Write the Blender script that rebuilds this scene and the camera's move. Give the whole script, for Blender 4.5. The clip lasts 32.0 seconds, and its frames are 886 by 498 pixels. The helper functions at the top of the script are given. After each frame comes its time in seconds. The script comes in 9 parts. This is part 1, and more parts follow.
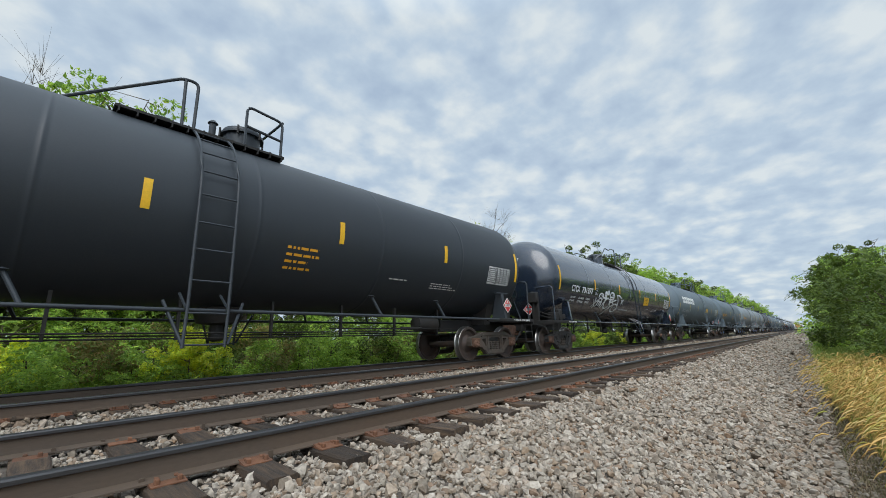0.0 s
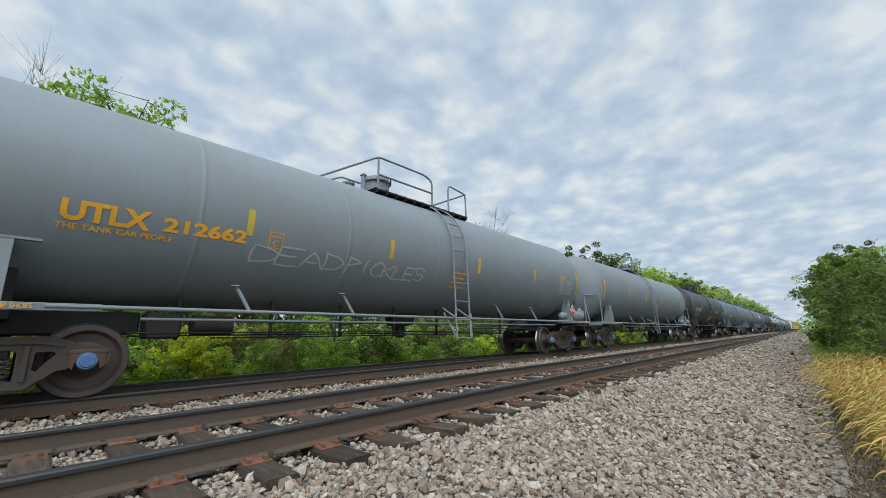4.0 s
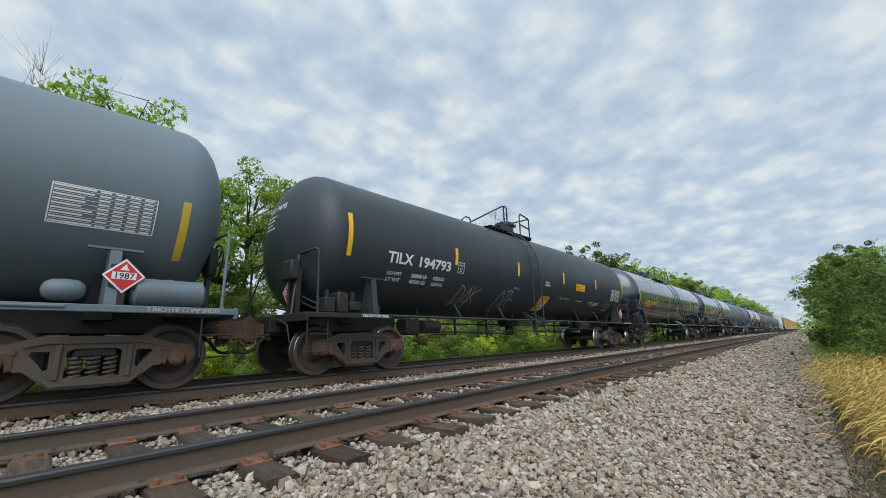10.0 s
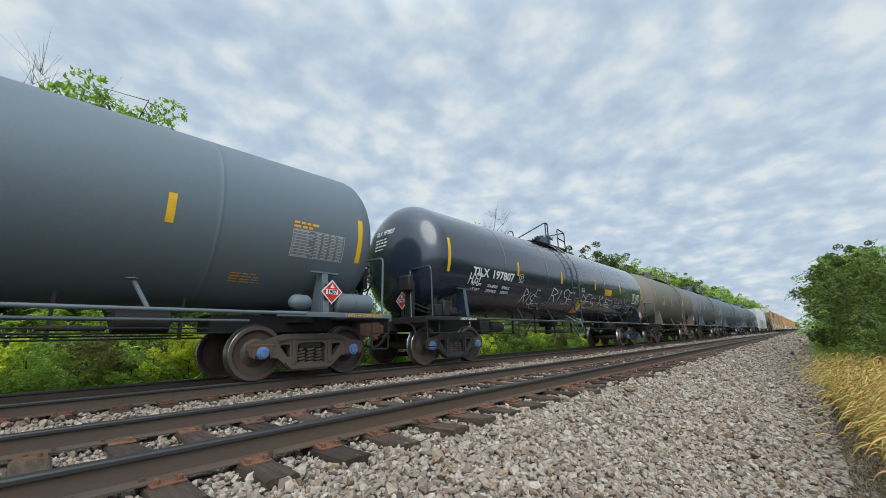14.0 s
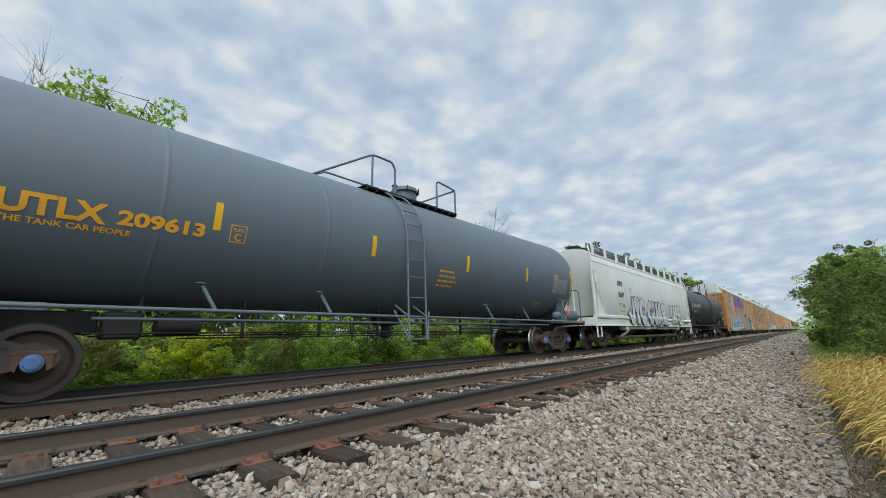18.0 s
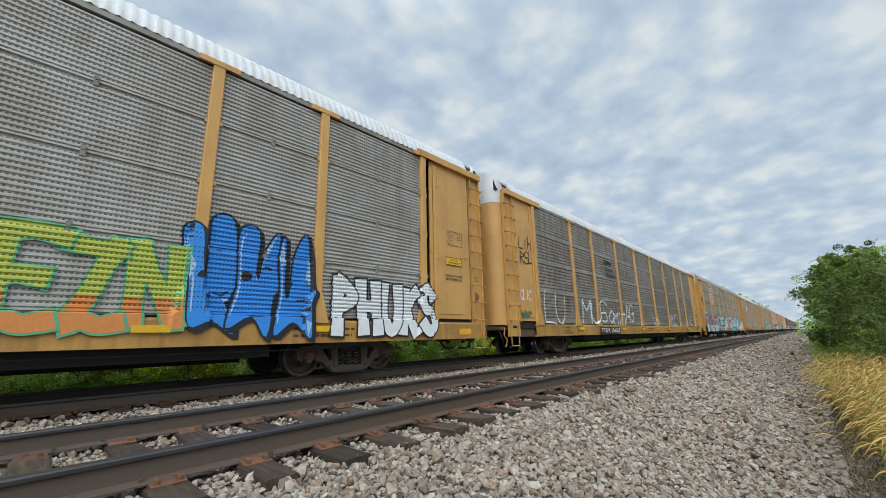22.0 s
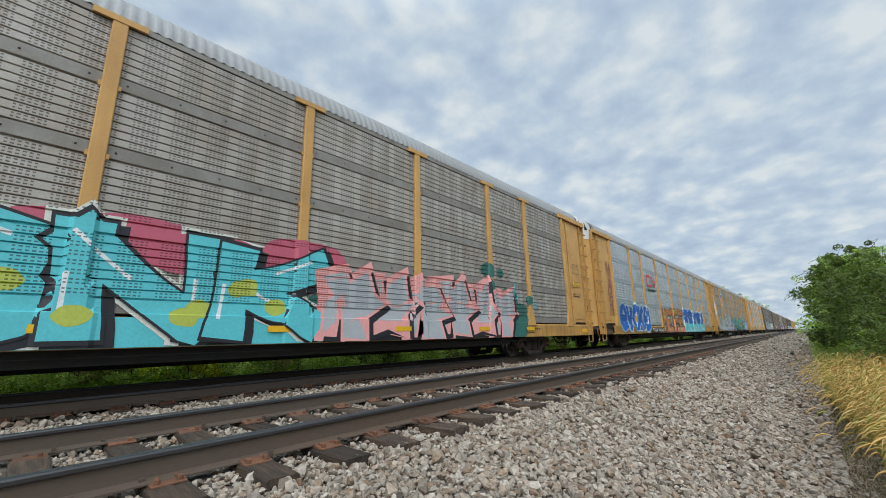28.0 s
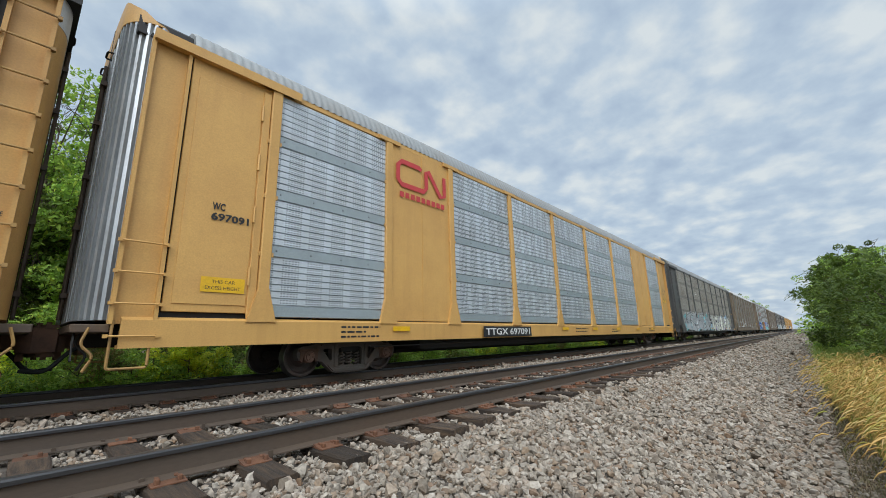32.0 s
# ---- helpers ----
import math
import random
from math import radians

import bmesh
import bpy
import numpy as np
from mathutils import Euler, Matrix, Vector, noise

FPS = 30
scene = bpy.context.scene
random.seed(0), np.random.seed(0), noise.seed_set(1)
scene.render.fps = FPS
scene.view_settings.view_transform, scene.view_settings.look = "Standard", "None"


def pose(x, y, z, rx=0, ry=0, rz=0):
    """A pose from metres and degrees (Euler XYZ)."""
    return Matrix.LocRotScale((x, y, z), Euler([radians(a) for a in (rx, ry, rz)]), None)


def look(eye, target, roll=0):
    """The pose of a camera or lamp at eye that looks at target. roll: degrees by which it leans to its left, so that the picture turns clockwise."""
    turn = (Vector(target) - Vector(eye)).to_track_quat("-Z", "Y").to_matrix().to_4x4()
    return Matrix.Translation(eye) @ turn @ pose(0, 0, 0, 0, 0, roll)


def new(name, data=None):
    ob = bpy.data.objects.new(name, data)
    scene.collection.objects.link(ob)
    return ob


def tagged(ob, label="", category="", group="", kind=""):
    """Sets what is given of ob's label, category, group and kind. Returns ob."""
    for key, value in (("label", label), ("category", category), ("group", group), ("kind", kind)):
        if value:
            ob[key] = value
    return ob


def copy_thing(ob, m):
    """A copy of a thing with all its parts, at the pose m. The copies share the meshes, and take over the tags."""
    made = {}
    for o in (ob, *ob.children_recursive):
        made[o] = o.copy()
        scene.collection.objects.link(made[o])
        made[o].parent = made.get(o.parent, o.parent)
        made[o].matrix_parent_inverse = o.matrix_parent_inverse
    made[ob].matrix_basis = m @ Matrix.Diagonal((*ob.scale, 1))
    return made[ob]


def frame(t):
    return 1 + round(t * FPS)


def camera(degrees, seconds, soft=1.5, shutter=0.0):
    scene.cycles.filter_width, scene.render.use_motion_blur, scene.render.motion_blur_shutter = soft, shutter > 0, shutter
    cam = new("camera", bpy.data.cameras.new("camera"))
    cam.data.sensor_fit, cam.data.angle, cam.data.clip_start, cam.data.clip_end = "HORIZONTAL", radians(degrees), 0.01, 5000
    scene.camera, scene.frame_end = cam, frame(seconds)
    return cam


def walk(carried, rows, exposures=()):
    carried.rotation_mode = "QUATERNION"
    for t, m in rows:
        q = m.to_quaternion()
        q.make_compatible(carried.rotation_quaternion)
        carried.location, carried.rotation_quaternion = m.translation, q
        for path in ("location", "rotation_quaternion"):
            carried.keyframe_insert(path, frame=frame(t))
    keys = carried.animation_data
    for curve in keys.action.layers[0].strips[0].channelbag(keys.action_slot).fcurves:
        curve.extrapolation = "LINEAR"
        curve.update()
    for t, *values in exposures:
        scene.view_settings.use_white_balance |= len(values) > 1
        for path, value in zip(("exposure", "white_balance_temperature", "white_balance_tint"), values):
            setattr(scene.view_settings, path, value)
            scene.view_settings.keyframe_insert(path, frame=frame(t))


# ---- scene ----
# ---- camera ----


def rolled(t):
    """How far the train has come since the start: it gathers speed from 17.15 to 18.02 metres a second."""
    return 17.15 * t + 0.0175 * t * t if t < 25 else 439.69 + 18.025 * (t - 25)


TRACK_Y = (3.895, 7.808)  # centre lines of the two tracks
cam = camera(97.17, 32.0, 0.55)
EYE = Vector((0, 0, 0.651))
YAW, PITCH, ROLL = radians(42.236), radians(12.688), -1.318
AIM = EYE + Vector((math.cos(PITCH) * math.cos(YAW), math.cos(PITCH) * math.sin(YAW), math.sin(PITCH)))
walk(cam, [(0.0, look(EYE, AIM, ROLL)), (32.0, look(EYE, AIM, ROLL))], [(0.0, 0.0), (14.5, 0.0), (17.0, -0.05), (32.0, -0.05)])

# ---- world and sun ----
SUN_EL, SUN_AZ = radians(46), radians(-140)   # height, and direction in the plan from +x to +y


def make_world():
    w = bpy.data.worlds.new("overcast_sky")
    scene.world = w
    w.use_nodes = True
    nt = w.node_tree
    nt.nodes.clear()
    N, L = nt.nodes.new, nt.links.new
    out, bg = N("ShaderNodeOutputWorld"), N("ShaderNodeBackground")
    sky = N("ShaderNodeTexSky")
    sky.sky_type, sky.sun_disc = "NISHITA", False
    sky.sun_elevation, sky.sun_rotation = SUN_EL, radians(90) - SUN_AZ
    sky.dust_density, sky.air_density = 2.0, 1.2
    co, sep = N("ShaderNodeTexCoord"), N("ShaderNodeSeparateXYZ")
    L(co.outputs["Generated"], sep.inputs[0])

    def m(op, a, b=None, clamp=False):
        n = N("ShaderNodeMath")
        n.operation, n.use_clamp = op, clamp
        for i, v in enumerate((a, b)):
            if v is None:
                continue
            if isinstance(v, (int, float)):
                n.inputs[i].default_value = v
            else:
                L(v, n.inputs[i])
        return n.outputs[0]
    # a level sheet of cloudlets high above, seen in perspective
    far = m("ADD", m("MAXIMUM", sep.outputs[2], 0.0), 0.26)
    comb = N("ShaderNodeCombineXYZ")
    L(m("DIVIDE", sep.outputs[0], far), comb.inputs[0])
    L(m("DIVIDE", sep.outputs[1], far), comb.inputs[1])

    def noise_tex(scale, detail, rough, seed, stretch=(1, 1, 1), turn=0.0, warp=0.0):
        mp = N("ShaderNodeMapping")
        mp.inputs["Scale"].default_value = stretch
        mp.inputs["Location"].default_value = (seed, seed * 1.7, 0)
        mp.inputs["Rotation"].default_value = (0, 0, turn)
        L(comb.outputs[0], mp.inputs[0])
        n = N("ShaderNodeTexNoise")
        n.inputs["Scale"].default_value, n.inputs["Detail"].default_value = scale, detail
        n.inputs["Roughness"].default_value = rough
        n.inputs["Distortion"].default_value = warp
        L(mp.outputs[0], n.inputs["Vector"])
        return n.outputs["Fac"]
    a = noise_tex(1.5, 3, 0.5, 3.1)
    b = noise_tex(5.0, 5, 0.52, 8.4)
    c = noise_tex(14.0, 4, 0.5, 1.4)
    cells = N("ShaderNodeTexVoronoi")
    cells.feature, cells.voronoi_dimensions = "SMOOTH_F1", "3D"
    cells.inputs["Scale"].default_value, cells.inputs["Smoothness"].default_value = 7.0, 0.8
    warp = N("ShaderNodeVectorMath")
    warp.operation = "ADD"
    wob = N("ShaderNodeTexNoise")
    wob.inputs["Scale"].default_value = 6.0
    half = N("ShaderNodeVectorMath")
    half.operation, half.inputs["Scale"].default_value = "SCALE", 0.18
    L(comb.outputs[0], wob.inputs["Vector"])
    L(wob.outputs["Color"], half.inputs[0])
    L(comb.outputs[0], warp.inputs[0])
    L(half.outputs[0], warp.inputs[1])
    L(warp.outputs[0], cells.inputs["Vector"])
    puffs = m("SUBTRACT", 0.92, m("MULTIPLY", cells.outputs["Distance"], 0.95))
    mix = m("ADD", m("ADD", m("MULTIPLY", a, 0.14), m("MULTIPLY", b, 0.24)), m("ADD", m("MULTIPLY", c, 0.30), m("MULTIPLY", puffs, 0.34)))
    ramp = N("ShaderNodeValToRGB")
    e = ramp.color_ramp.elements
    e[0].position, e[0].color = 0.36, (0.49, 0.62, 0.79, 1)
    e[1].position, e[1].color = 0.63, (0.86, 0.94, 0.98, 1)
    mid = ramp.color_ramp.elements.new(0.48)
    mid.color = (0.60, 0.735, 0.88, 1)
    L(mix, ramp.inputs[0])
    # thin cloud cover: the blue sky shows through the darker, thinner patches
    blue = N("ShaderNodeMixRGB")
    blue.blend_type = "MIX"
    blue.inputs[0].default_value = 0.93
    tint = N("ShaderNodeMixRGB")
    tint.blend_type, tint.inputs[0].default_value = "MULTIPLY", 1.0
    tint.inputs[2].default_value = (0.10, 0.10, 0.10, 1)
    L(sky.outputs[0], tint.inputs[1])
    L(tint.outputs[0], blue.inputs[1])
    L(ramp.outputs[0], blue.inputs[2])
    L(blue.outputs[0], bg.inputs[0])
    # an overcast sky is brightest overhead
    high = N("ShaderNodeMapRange")
    high.inputs["From Min"].default_value, high.inputs["From Max"].default_value = 0.68, 0.98
    high.inputs["To Min"].default_value, high.inputs["To Max"].default_value = 0.86, 1.7
    L(sep.outputs[2], high.inputs["Value"])
    # and the cloud glows round the veiled sun
    dot = N("ShaderNodeVectorMath")
    dot.operation = "DOT_PRODUCT"
    dot.inputs[1].default_value = (math.cos(SUN_EL) * math.cos(SUN_AZ), math.cos(SUN_EL) * math.sin(SUN_AZ), math.sin(SUN_EL))
    L(co.outputs["Generated"], dot.inputs[0])
    near = m("POWER", m("MAXIMUM", dot.outputs["Value"], 0.0), 4.0)
    L(m("ADD", high.outputs[0], m("MULTIPLY", near, 1.9)), bg.inputs[1])
    L(bg.outputs[0], out.inputs[0])


make_world()
sun = new("sun", bpy.data.lights.new("sun", "SUN"))
sun.data.energy, sun.data.angle, sun.data.color = 1.5, radians(48), (1.0, 0.975, 0.94)
sun.matrix_world = look((0, 0, 0), (-math.cos(SUN_EL) * math.cos(SUN_AZ), -math.cos(SUN_EL) * math.sin(SUN_AZ), -math.sin(SUN_EL)))
scene.view_settings.exposure = 0.0


# ---- materials ----
def mat(name, col, rough=0.6, metal=0.0, dirt=None, amount=0.35, scale=3.0, grain=60.0, bump=0.0, vary=0.0, stretch=(1, 1, 1), spec=0.5, streak=0.0, coat=0.0):
    """A painted or raw surface: base colour, dirt in large patches, fine grain, bump; vary: change of value from object to object."""
    m = bpy.data.materials.new(name)
    m.use_nodes = True
    nt = m.node_tree
    N, L = nt.nodes.new, nt.links.new
    b = nt.nodes["Principled BSDF"]
    b.inputs["Roughness"].default_value, b.inputs["Metallic"].default_value = rough, metal
    b.inputs["Specular IOR Level"].default_value = spec
    b.inputs["Coat Weight"].default_value = coat
    b.inputs["Coat Roughness"].default_value = 0.14
    co, info = N("ShaderNodeTexCoord"), N("ShaderNodeObjectInfo")
    mp = N("ShaderNodeMapping")
    mp.inputs["Scale"].default_value = stretch
    L(co.outputs["Object"], mp.inputs[0])
    sc = N("ShaderNodeMath")
    sc.operation = "MULTIPLY"
    sc.inputs[1].default_value = 37.0
    L(info.outputs["Random"], sc.inputs[0])
    n1, n2 = N("ShaderNodeTexNoise"), N("ShaderNodeTexNoise")
    for n, s, d in ((n1, scale, 6), (n2, grain, 3)):
        n.noise_dimensions = "4D"
        n.inputs["Scale"].default_value, n.inputs["Detail"].default_value = s, d
        n.inputs["Roughness"].default_value = 0.62
        L(mp.outputs[0], n.inputs["Vector"])
        L(sc.outputs[0], n.inputs["W"])
    dirt = dirt or tuple(c * 0.55 for c in col)
    r = N("ShaderNodeMapRange")
    r.inputs["From Min"].default_value, r.inputs["From Max"].default_value = 0.40, 0.72
    r.inputs["To Max"].default_value = amount
    L(n1.outputs["Fac"], r.inputs["Value"])
    mx = N("ShaderNodeMixRGB")
    mx.inputs[1].default_value, mx.inputs[2].default_value = (*col, 1), (*dirt, 1)
    L(r.outputs[0], mx.inputs[0])
    last = mx.outputs[0]
    if streak:
        mp2 = N("ShaderNodeMapping")
        mp2.inputs["Scale"].default_value = (7, 7, 0.35)
        L(co.outputs["Object"], mp2.inputs[0])
        n3 = N("ShaderNodeTexNoise")
        n3.noise_dimensions = "4D"
        n3.inputs["Scale"].default_value, n3.inputs["Detail"].default_value = 1.0, 5
        L(mp2.outputs[0], n3.inputs["Vector"])
        L(sc.outputs[0], n3.inputs["W"])
        r3 = N("ShaderNodeMapRange")
        r3.inputs["From Min"].default_value, r3.inputs["From Max"].default_value = 0.5, 0.75
        r3.inputs["To Max"].default_value = streak
        L(n3.outputs["Fac"], r3.inputs["Value"])
        m3 = N("ShaderNodeMixRGB")
        m3.inputs[2].default_value = (*dirt, 1)
        L(last, m3.inputs[1])
        L(r3.outputs[0], m3.inputs[0])
        last = m3.outputs[0]
    g = N("ShaderNodeMixRGB")
    g.blend_type = "MULTIPLY"
    g.inputs[0].default_value = 0.5
    gr = N("ShaderNodeMapRange")
    gr.inputs["To Min"].default_value, gr.inputs["To Max"].default_value = 0.55, 1.4
    L(n2.outputs["Fac"], gr.inputs["Value"])
    L(last, g.inputs[1])
    L(gr.outputs[0], g.inputs[2])
    last = g.outputs[0]
    if vary:
        h = N("ShaderNodeMixRGB")
        h.blend_type, h.inputs[0].default_value = "MULTIPLY", 1.0
        vr = N("ShaderNodeMapRange")
        vr.inputs["To Min"].default_value, vr.inputs["To Max"].default_value = 1 - vary, 1 + vary
        L(info.outputs["Random"], vr.inputs["Value"])
        L(last, h.inputs[1])
        L(vr.outputs[0], h.inputs[2])
        last = h.outputs[0]
    L(last, b.inputs["Base Color"])
    rr = N("ShaderNodeMapRange")
    rr.inputs["To Min"].default_value, rr.inputs["To Max"].default_value = max(0.02, rough - 0.1), min(1, rough + 0.15)
    L(n1.outputs["Fac"], rr.inputs["Value"])
    L(rr.outputs[0], b.inputs["Roughness"])
    if bump:
        bp = N("ShaderNodeBump")
        bp.inputs["Strength"].default_value, bp.inputs["Distance"].default_value = 1.0, bump
        L(n2.outputs["Fac"], bp.inputs["Height"])
        L(bp.outputs[0], b.inputs["Normal"])
    return m


def island_mat(name, cols, rough=0.8, translucent=0.0, grain=0.0, spec=0.3):
    """Loose pieces in one mesh: each takes a colour of the ramp by chance; leaves let light through."""
    m = bpy.data.materials.new(name)
    m.use_nodes = True
    nt = m.node_tree
    N, L = nt.nodes.new, nt.links.new
    b = nt.nodes["Principled BSDF"]
    b.inputs["Roughness"].default_value, b.inputs["Specular IOR Level"].default_value = rough, spec
    geo, ramp, info = N("ShaderNodeNewGeometry"), N("ShaderNodeValToRGB"), N("ShaderNodeObjectInfo")
    e = ramp.color_ramp.elements
    while len(e) < len(cols):
        e.new(0.5)
    for i, c in enumerate(cols):
        e[i].position, e[i].color = i / max(1, len(cols) - 1), (*c, 1)
    L(geo.outputs["Random Per Island"], ramp.inputs[0])
    last = ramp.outputs[0]
    h = N("ShaderNodeMixRGB")
    h.blend_type, h.inputs[0].default_value = "MULTIPLY", 1.0
    vr = N("ShaderNodeMapRange")
    vr.inputs["To Min"].default_value, vr.inputs["To Max"].default_value = 0.8, 1.2
    L(info.outputs["Random"], vr.inputs["Value"])
    L(last, h.inputs[1])
    L(vr.outputs[0], h.inputs[2])
    last = h.outputs[0]
    if grain:
        co, n = N("ShaderNodeTexCoord"), N("ShaderNodeTexNoise")
        n.inputs["Scale"].default_value, n.inputs["Detail"].default_value = grain, 5
        L(co.outputs["Object"], n.inputs["Vector"])
        r = N("ShaderNodeMapRange")
        r.inputs["From Min"].default_value, r.inputs["From Max"].default_value = 0.3, 0.7
        r.inputs["To Min"].default_value, r.inputs["To Max"].default_value = 0.62, 1.15
        L(n.outputs["Fac"], r.inputs["Value"])
        g = N("ShaderNodeMixRGB")
        g.blend_type, g.inputs[0].default_value = "MULTIPLY", 1.0
        L(last, g.inputs[1])
        L(r.outputs[0], g.inputs[2])
        last = g.outputs[0]
        bp = N("ShaderNodeBump")
        bp.inputs["Strength"].default_value, bp.inputs["Distance"].default_value = 0.6, 0.004
        L(n.outputs["Fac"], bp.inputs["Height"])
        L(bp.outputs[0], b.inputs["Normal"])
    L(last, b.inputs["Base Color"])
    if translucent:
        tr, mixs, out = N("ShaderNodeBsdfTranslucent"), N("ShaderNodeMixShader"), nt.nodes["Material Output"]
        L(last, tr.inputs[0])
        mixs.inputs[0].default_value = translucent
        L(b.outputs[0], mixs.inputs[1])
        L(tr.outputs[0], mixs.inputs[2])
        L(mixs.outputs[0], out.inputs[0])
    return m


def perforated(name, col, dirt, rough=0.5, metal=0.3, streak=0.5, fine_rows=False):
    """Rolled steel screen: rows of small punched holes over weathered metal."""
    return punched(mat(name, col, rough, metal, dirt, 0.7, 1.1, 40, 0.0, 0.05, (1, 1, 1), 0.4, streak), fine_rows)


def punched(m, fine_rows):
    """Small holes through a sheet, or through the paint on it."""
    nt = m.node_tree
    N, L = nt.nodes.new, nt.links.new
    b = nt.nodes["Principled BSDF"]
    src = b.inputs["Base Color"].links[0].from_socket
    co, sep = N("ShaderNodeTexCoord"), N("ShaderNodeSeparateXYZ")
    L(co.outputs["Object"], sep.inputs[0])

    def mm(op, a, v=None):
        n = N("ShaderNodeMath")
        n.operation = op
        for i, q in enumerate((a, v)):
            if q is None:
                continue
            if isinstance(q, (int, float)):
                n.inputs[i].default_value = q
            else:
                L(q, n.inputs[i])
        return n.outputs[0]

    def cell(axis, pitch):
        return mm("ABSOLUTE", mm("SUBTRACT", mm("FRACT", mm("MULTIPLY", sep.outputs[axis], 1 / pitch)), 0.5))
    # holes in rows that keep to the ribs of each of the four sheets of a stack
    up = mm("MULTIPLY", mm("FRACT", mm("MULTIPLY", mm("SUBTRACT", sep.outputs[2], 1.02), 1 / 0.985)), 0.985)
    if fine_rows:
        ph = mm("FRACT", mm("MULTIPLY", mm("SUBTRACT", up, 0.055), 1 / 0.0704))
        rows = mm("LESS_THAN", mm("ABSOLUTE", mm("SUBTRACT", ph, 0.84)), 0.13)
        fac = mm("MULTIPLY", mm("MULTIPLY", mm("LESS_THAN", cell(0, 0.052), 0.27), rows), mm("MULTIPLY", mm("GREATER_THAN", up, 0.06), mm("GREATER_THAN", sep.outputs[2], 1.03)))
    else:
        ph = mm("FRACT", mm("MULTIPLY", mm("SUBTRACT", up, 0.205), 1 / 0.1107))
        rows = mm("LESS_THAN", mm("ABSOLUTE", mm("SUBTRACT", mm("ABSOLUTE", mm("SUBTRACT", ph, 0.42)), 0.19)), 0.08)
        cols = mm("MULTIPLY", mm("LESS_THAN", cell(0, 0.056), 0.31), mm("GREATER_THAN", cell(0, 0.448), 0.17))
        fac = mm("MULTIPLY", mm("MULTIPLY", cols, rows), mm("MULTIPLY", mm("GREATER_THAN", up, 0.2), mm("GREATER_THAN", sep.outputs[2], 1.03)))
    mx = N("ShaderNodeMixRGB")
    mx.inputs[2].default_value = (0.015, 0.015, 0.014, 1)
    L(src, mx.inputs[1])
    L(mm("MULTIPLY", fac, 0.74), mx.inputs[0])
    L(mx.outputs[0], b.inputs["Base Color"])
    return m


M = {}
M["black"] = mat("satin_black_paint", (0.033, 0.039, 0.046), 0.42, 0, (0.045, 0.050, 0.054), 0.3, 1.2, 90, 0.0, 0.1, (0.5, 1, 1.2), 0.3, 0.15)
M["gloss"] = mat("gloss_black_paint", (0.015, 0.023, 0.038), 0.17, 0, (0.022, 0.031, 0.045), 0.25, 1.0, 90, 0.0, 0.1, (0.5, 1, 1.2), 0.5, 0.1, 1.0)
M["slate"] = mat("dark_slate_paint", (0.104, 0.140, 0.164), 0.55, 0, (0.115, 0.12, 0.118), 0.4, 1.0, 80, 0.0, 0.08, (0.5, 1, 1.2), 0.5, 0.35)
M["grey"] = mat("grey_paint", (0.188, 0.22, 0.235), 0.58, 0, (0.17, 0.165, 0.155), 0.5, 0.9, 80, 0.0, 0.08, (0.5, 1, 1.2), 0.5, 0.35)
M["rustgrey"] = mat("rust_stained_grey_paint", (0.118, 0.140, 0.156), 0.55, 0, (0.15, 0.14, 0.13), 0.5, 0.9, 60, 0.0, 0.05, (0.5, 1, 0.8), 0.4, 0.3)
M["tan"] = mat("dusty_tan_grey_paint", (0.17, 0.155, 0.12), 0.6, 0, (0.10, 0.10, 0.10), 0.7, 0.5, 60, 0.0, 0.05, (0.5, 1, 0.8), 0.4, 0.3)
M["truck_black"] = mat("grimy_black_casting", (0.028, 0.028, 0.029), 0.6, 0.0, (0.075, 0.058, 0.045), 0.5, 4.0, 50, 0.004, 0.2)
M["truck"] = mat("road_dust_steel", (0.066, 0.056, 0.046), 0.75, 0.0, (0.098, 0.058, 0.038), 0.6, 4.0, 50, 0.004, 0.25)
M["wheel"] = mat("rusty_wheel_steel", (0.064, 0.049, 0.042), 0.6, 0.1, (0.105, 0.058, 0.037), 0.6, 5.0, 60, 0.002, 0.25)
M["tread"] = mat("polished_wheel_rim", (0.42, 0.41, 0.40), 0.28, 0.95, (0.2, 0.17, 0.15), 0.4, 6, 80)
M["under"] = mat("grimy_black_steel", (0.011, 0.0105, 0.010), 0.7, 0.0, (0.032, 0.023, 0.017), 0.5, 3, 60, 0.002, 0.2)
M["cap_blue"] = mat("blue_bearing_cap", (0.10, 0.22, 0.45), 0.5, 0, (0.1, 0.08, 0.06), 0.5, 9, 60)
M["cap_rust"] = mat("rust_brown_bearing_cap", (0.16, 0.085, 0.055), 0.7, 0.1, (0.08, 0.05, 0.04), 0.6, 9, 60, 0.001, 0.2)
M["hose"] = mat("black_rubber", (0.012, 0.012, 0.012), 0.6, 0)
M["yellow"] = mat("reflective_yellow_film", (0.78, 0.44, 0.010), 0.4, 0, (0.45, 0.26, 0.02), 0.5, 3, 40)
M["dull_yellow"] = mat("faded_yellow_film", (0.55, 0.38, 0.03), 0.5, 0, (0.3, 0.22, 0.06), 0.6, 3, 40)
M["white"] = mat("white_stencil_paint", (0.72, 0.72, 0.70), 0.5, 0, (0.4, 0.38, 0.35), 0.35, 5, 60)
M["dim_white"] = mat("worn_white_stencil_paint", (0.42, 0.43, 0.42), 0.6, 0, (0.2, 0.2, 0.2), 0.5, 6, 60)
M["orange"] = mat("orange_stencil_paint", (0.80, 0.38, 0.02), 0.5, 0, (0.55, 0.27, 0.04), 0.4, 5, 60)
M["scuff"] = mat("rubbed_grey_paint", (0.26, 0.27, 0.27), 0.6, 0, (0.15, 0.17, 0.18), 0.8, 6, 40)
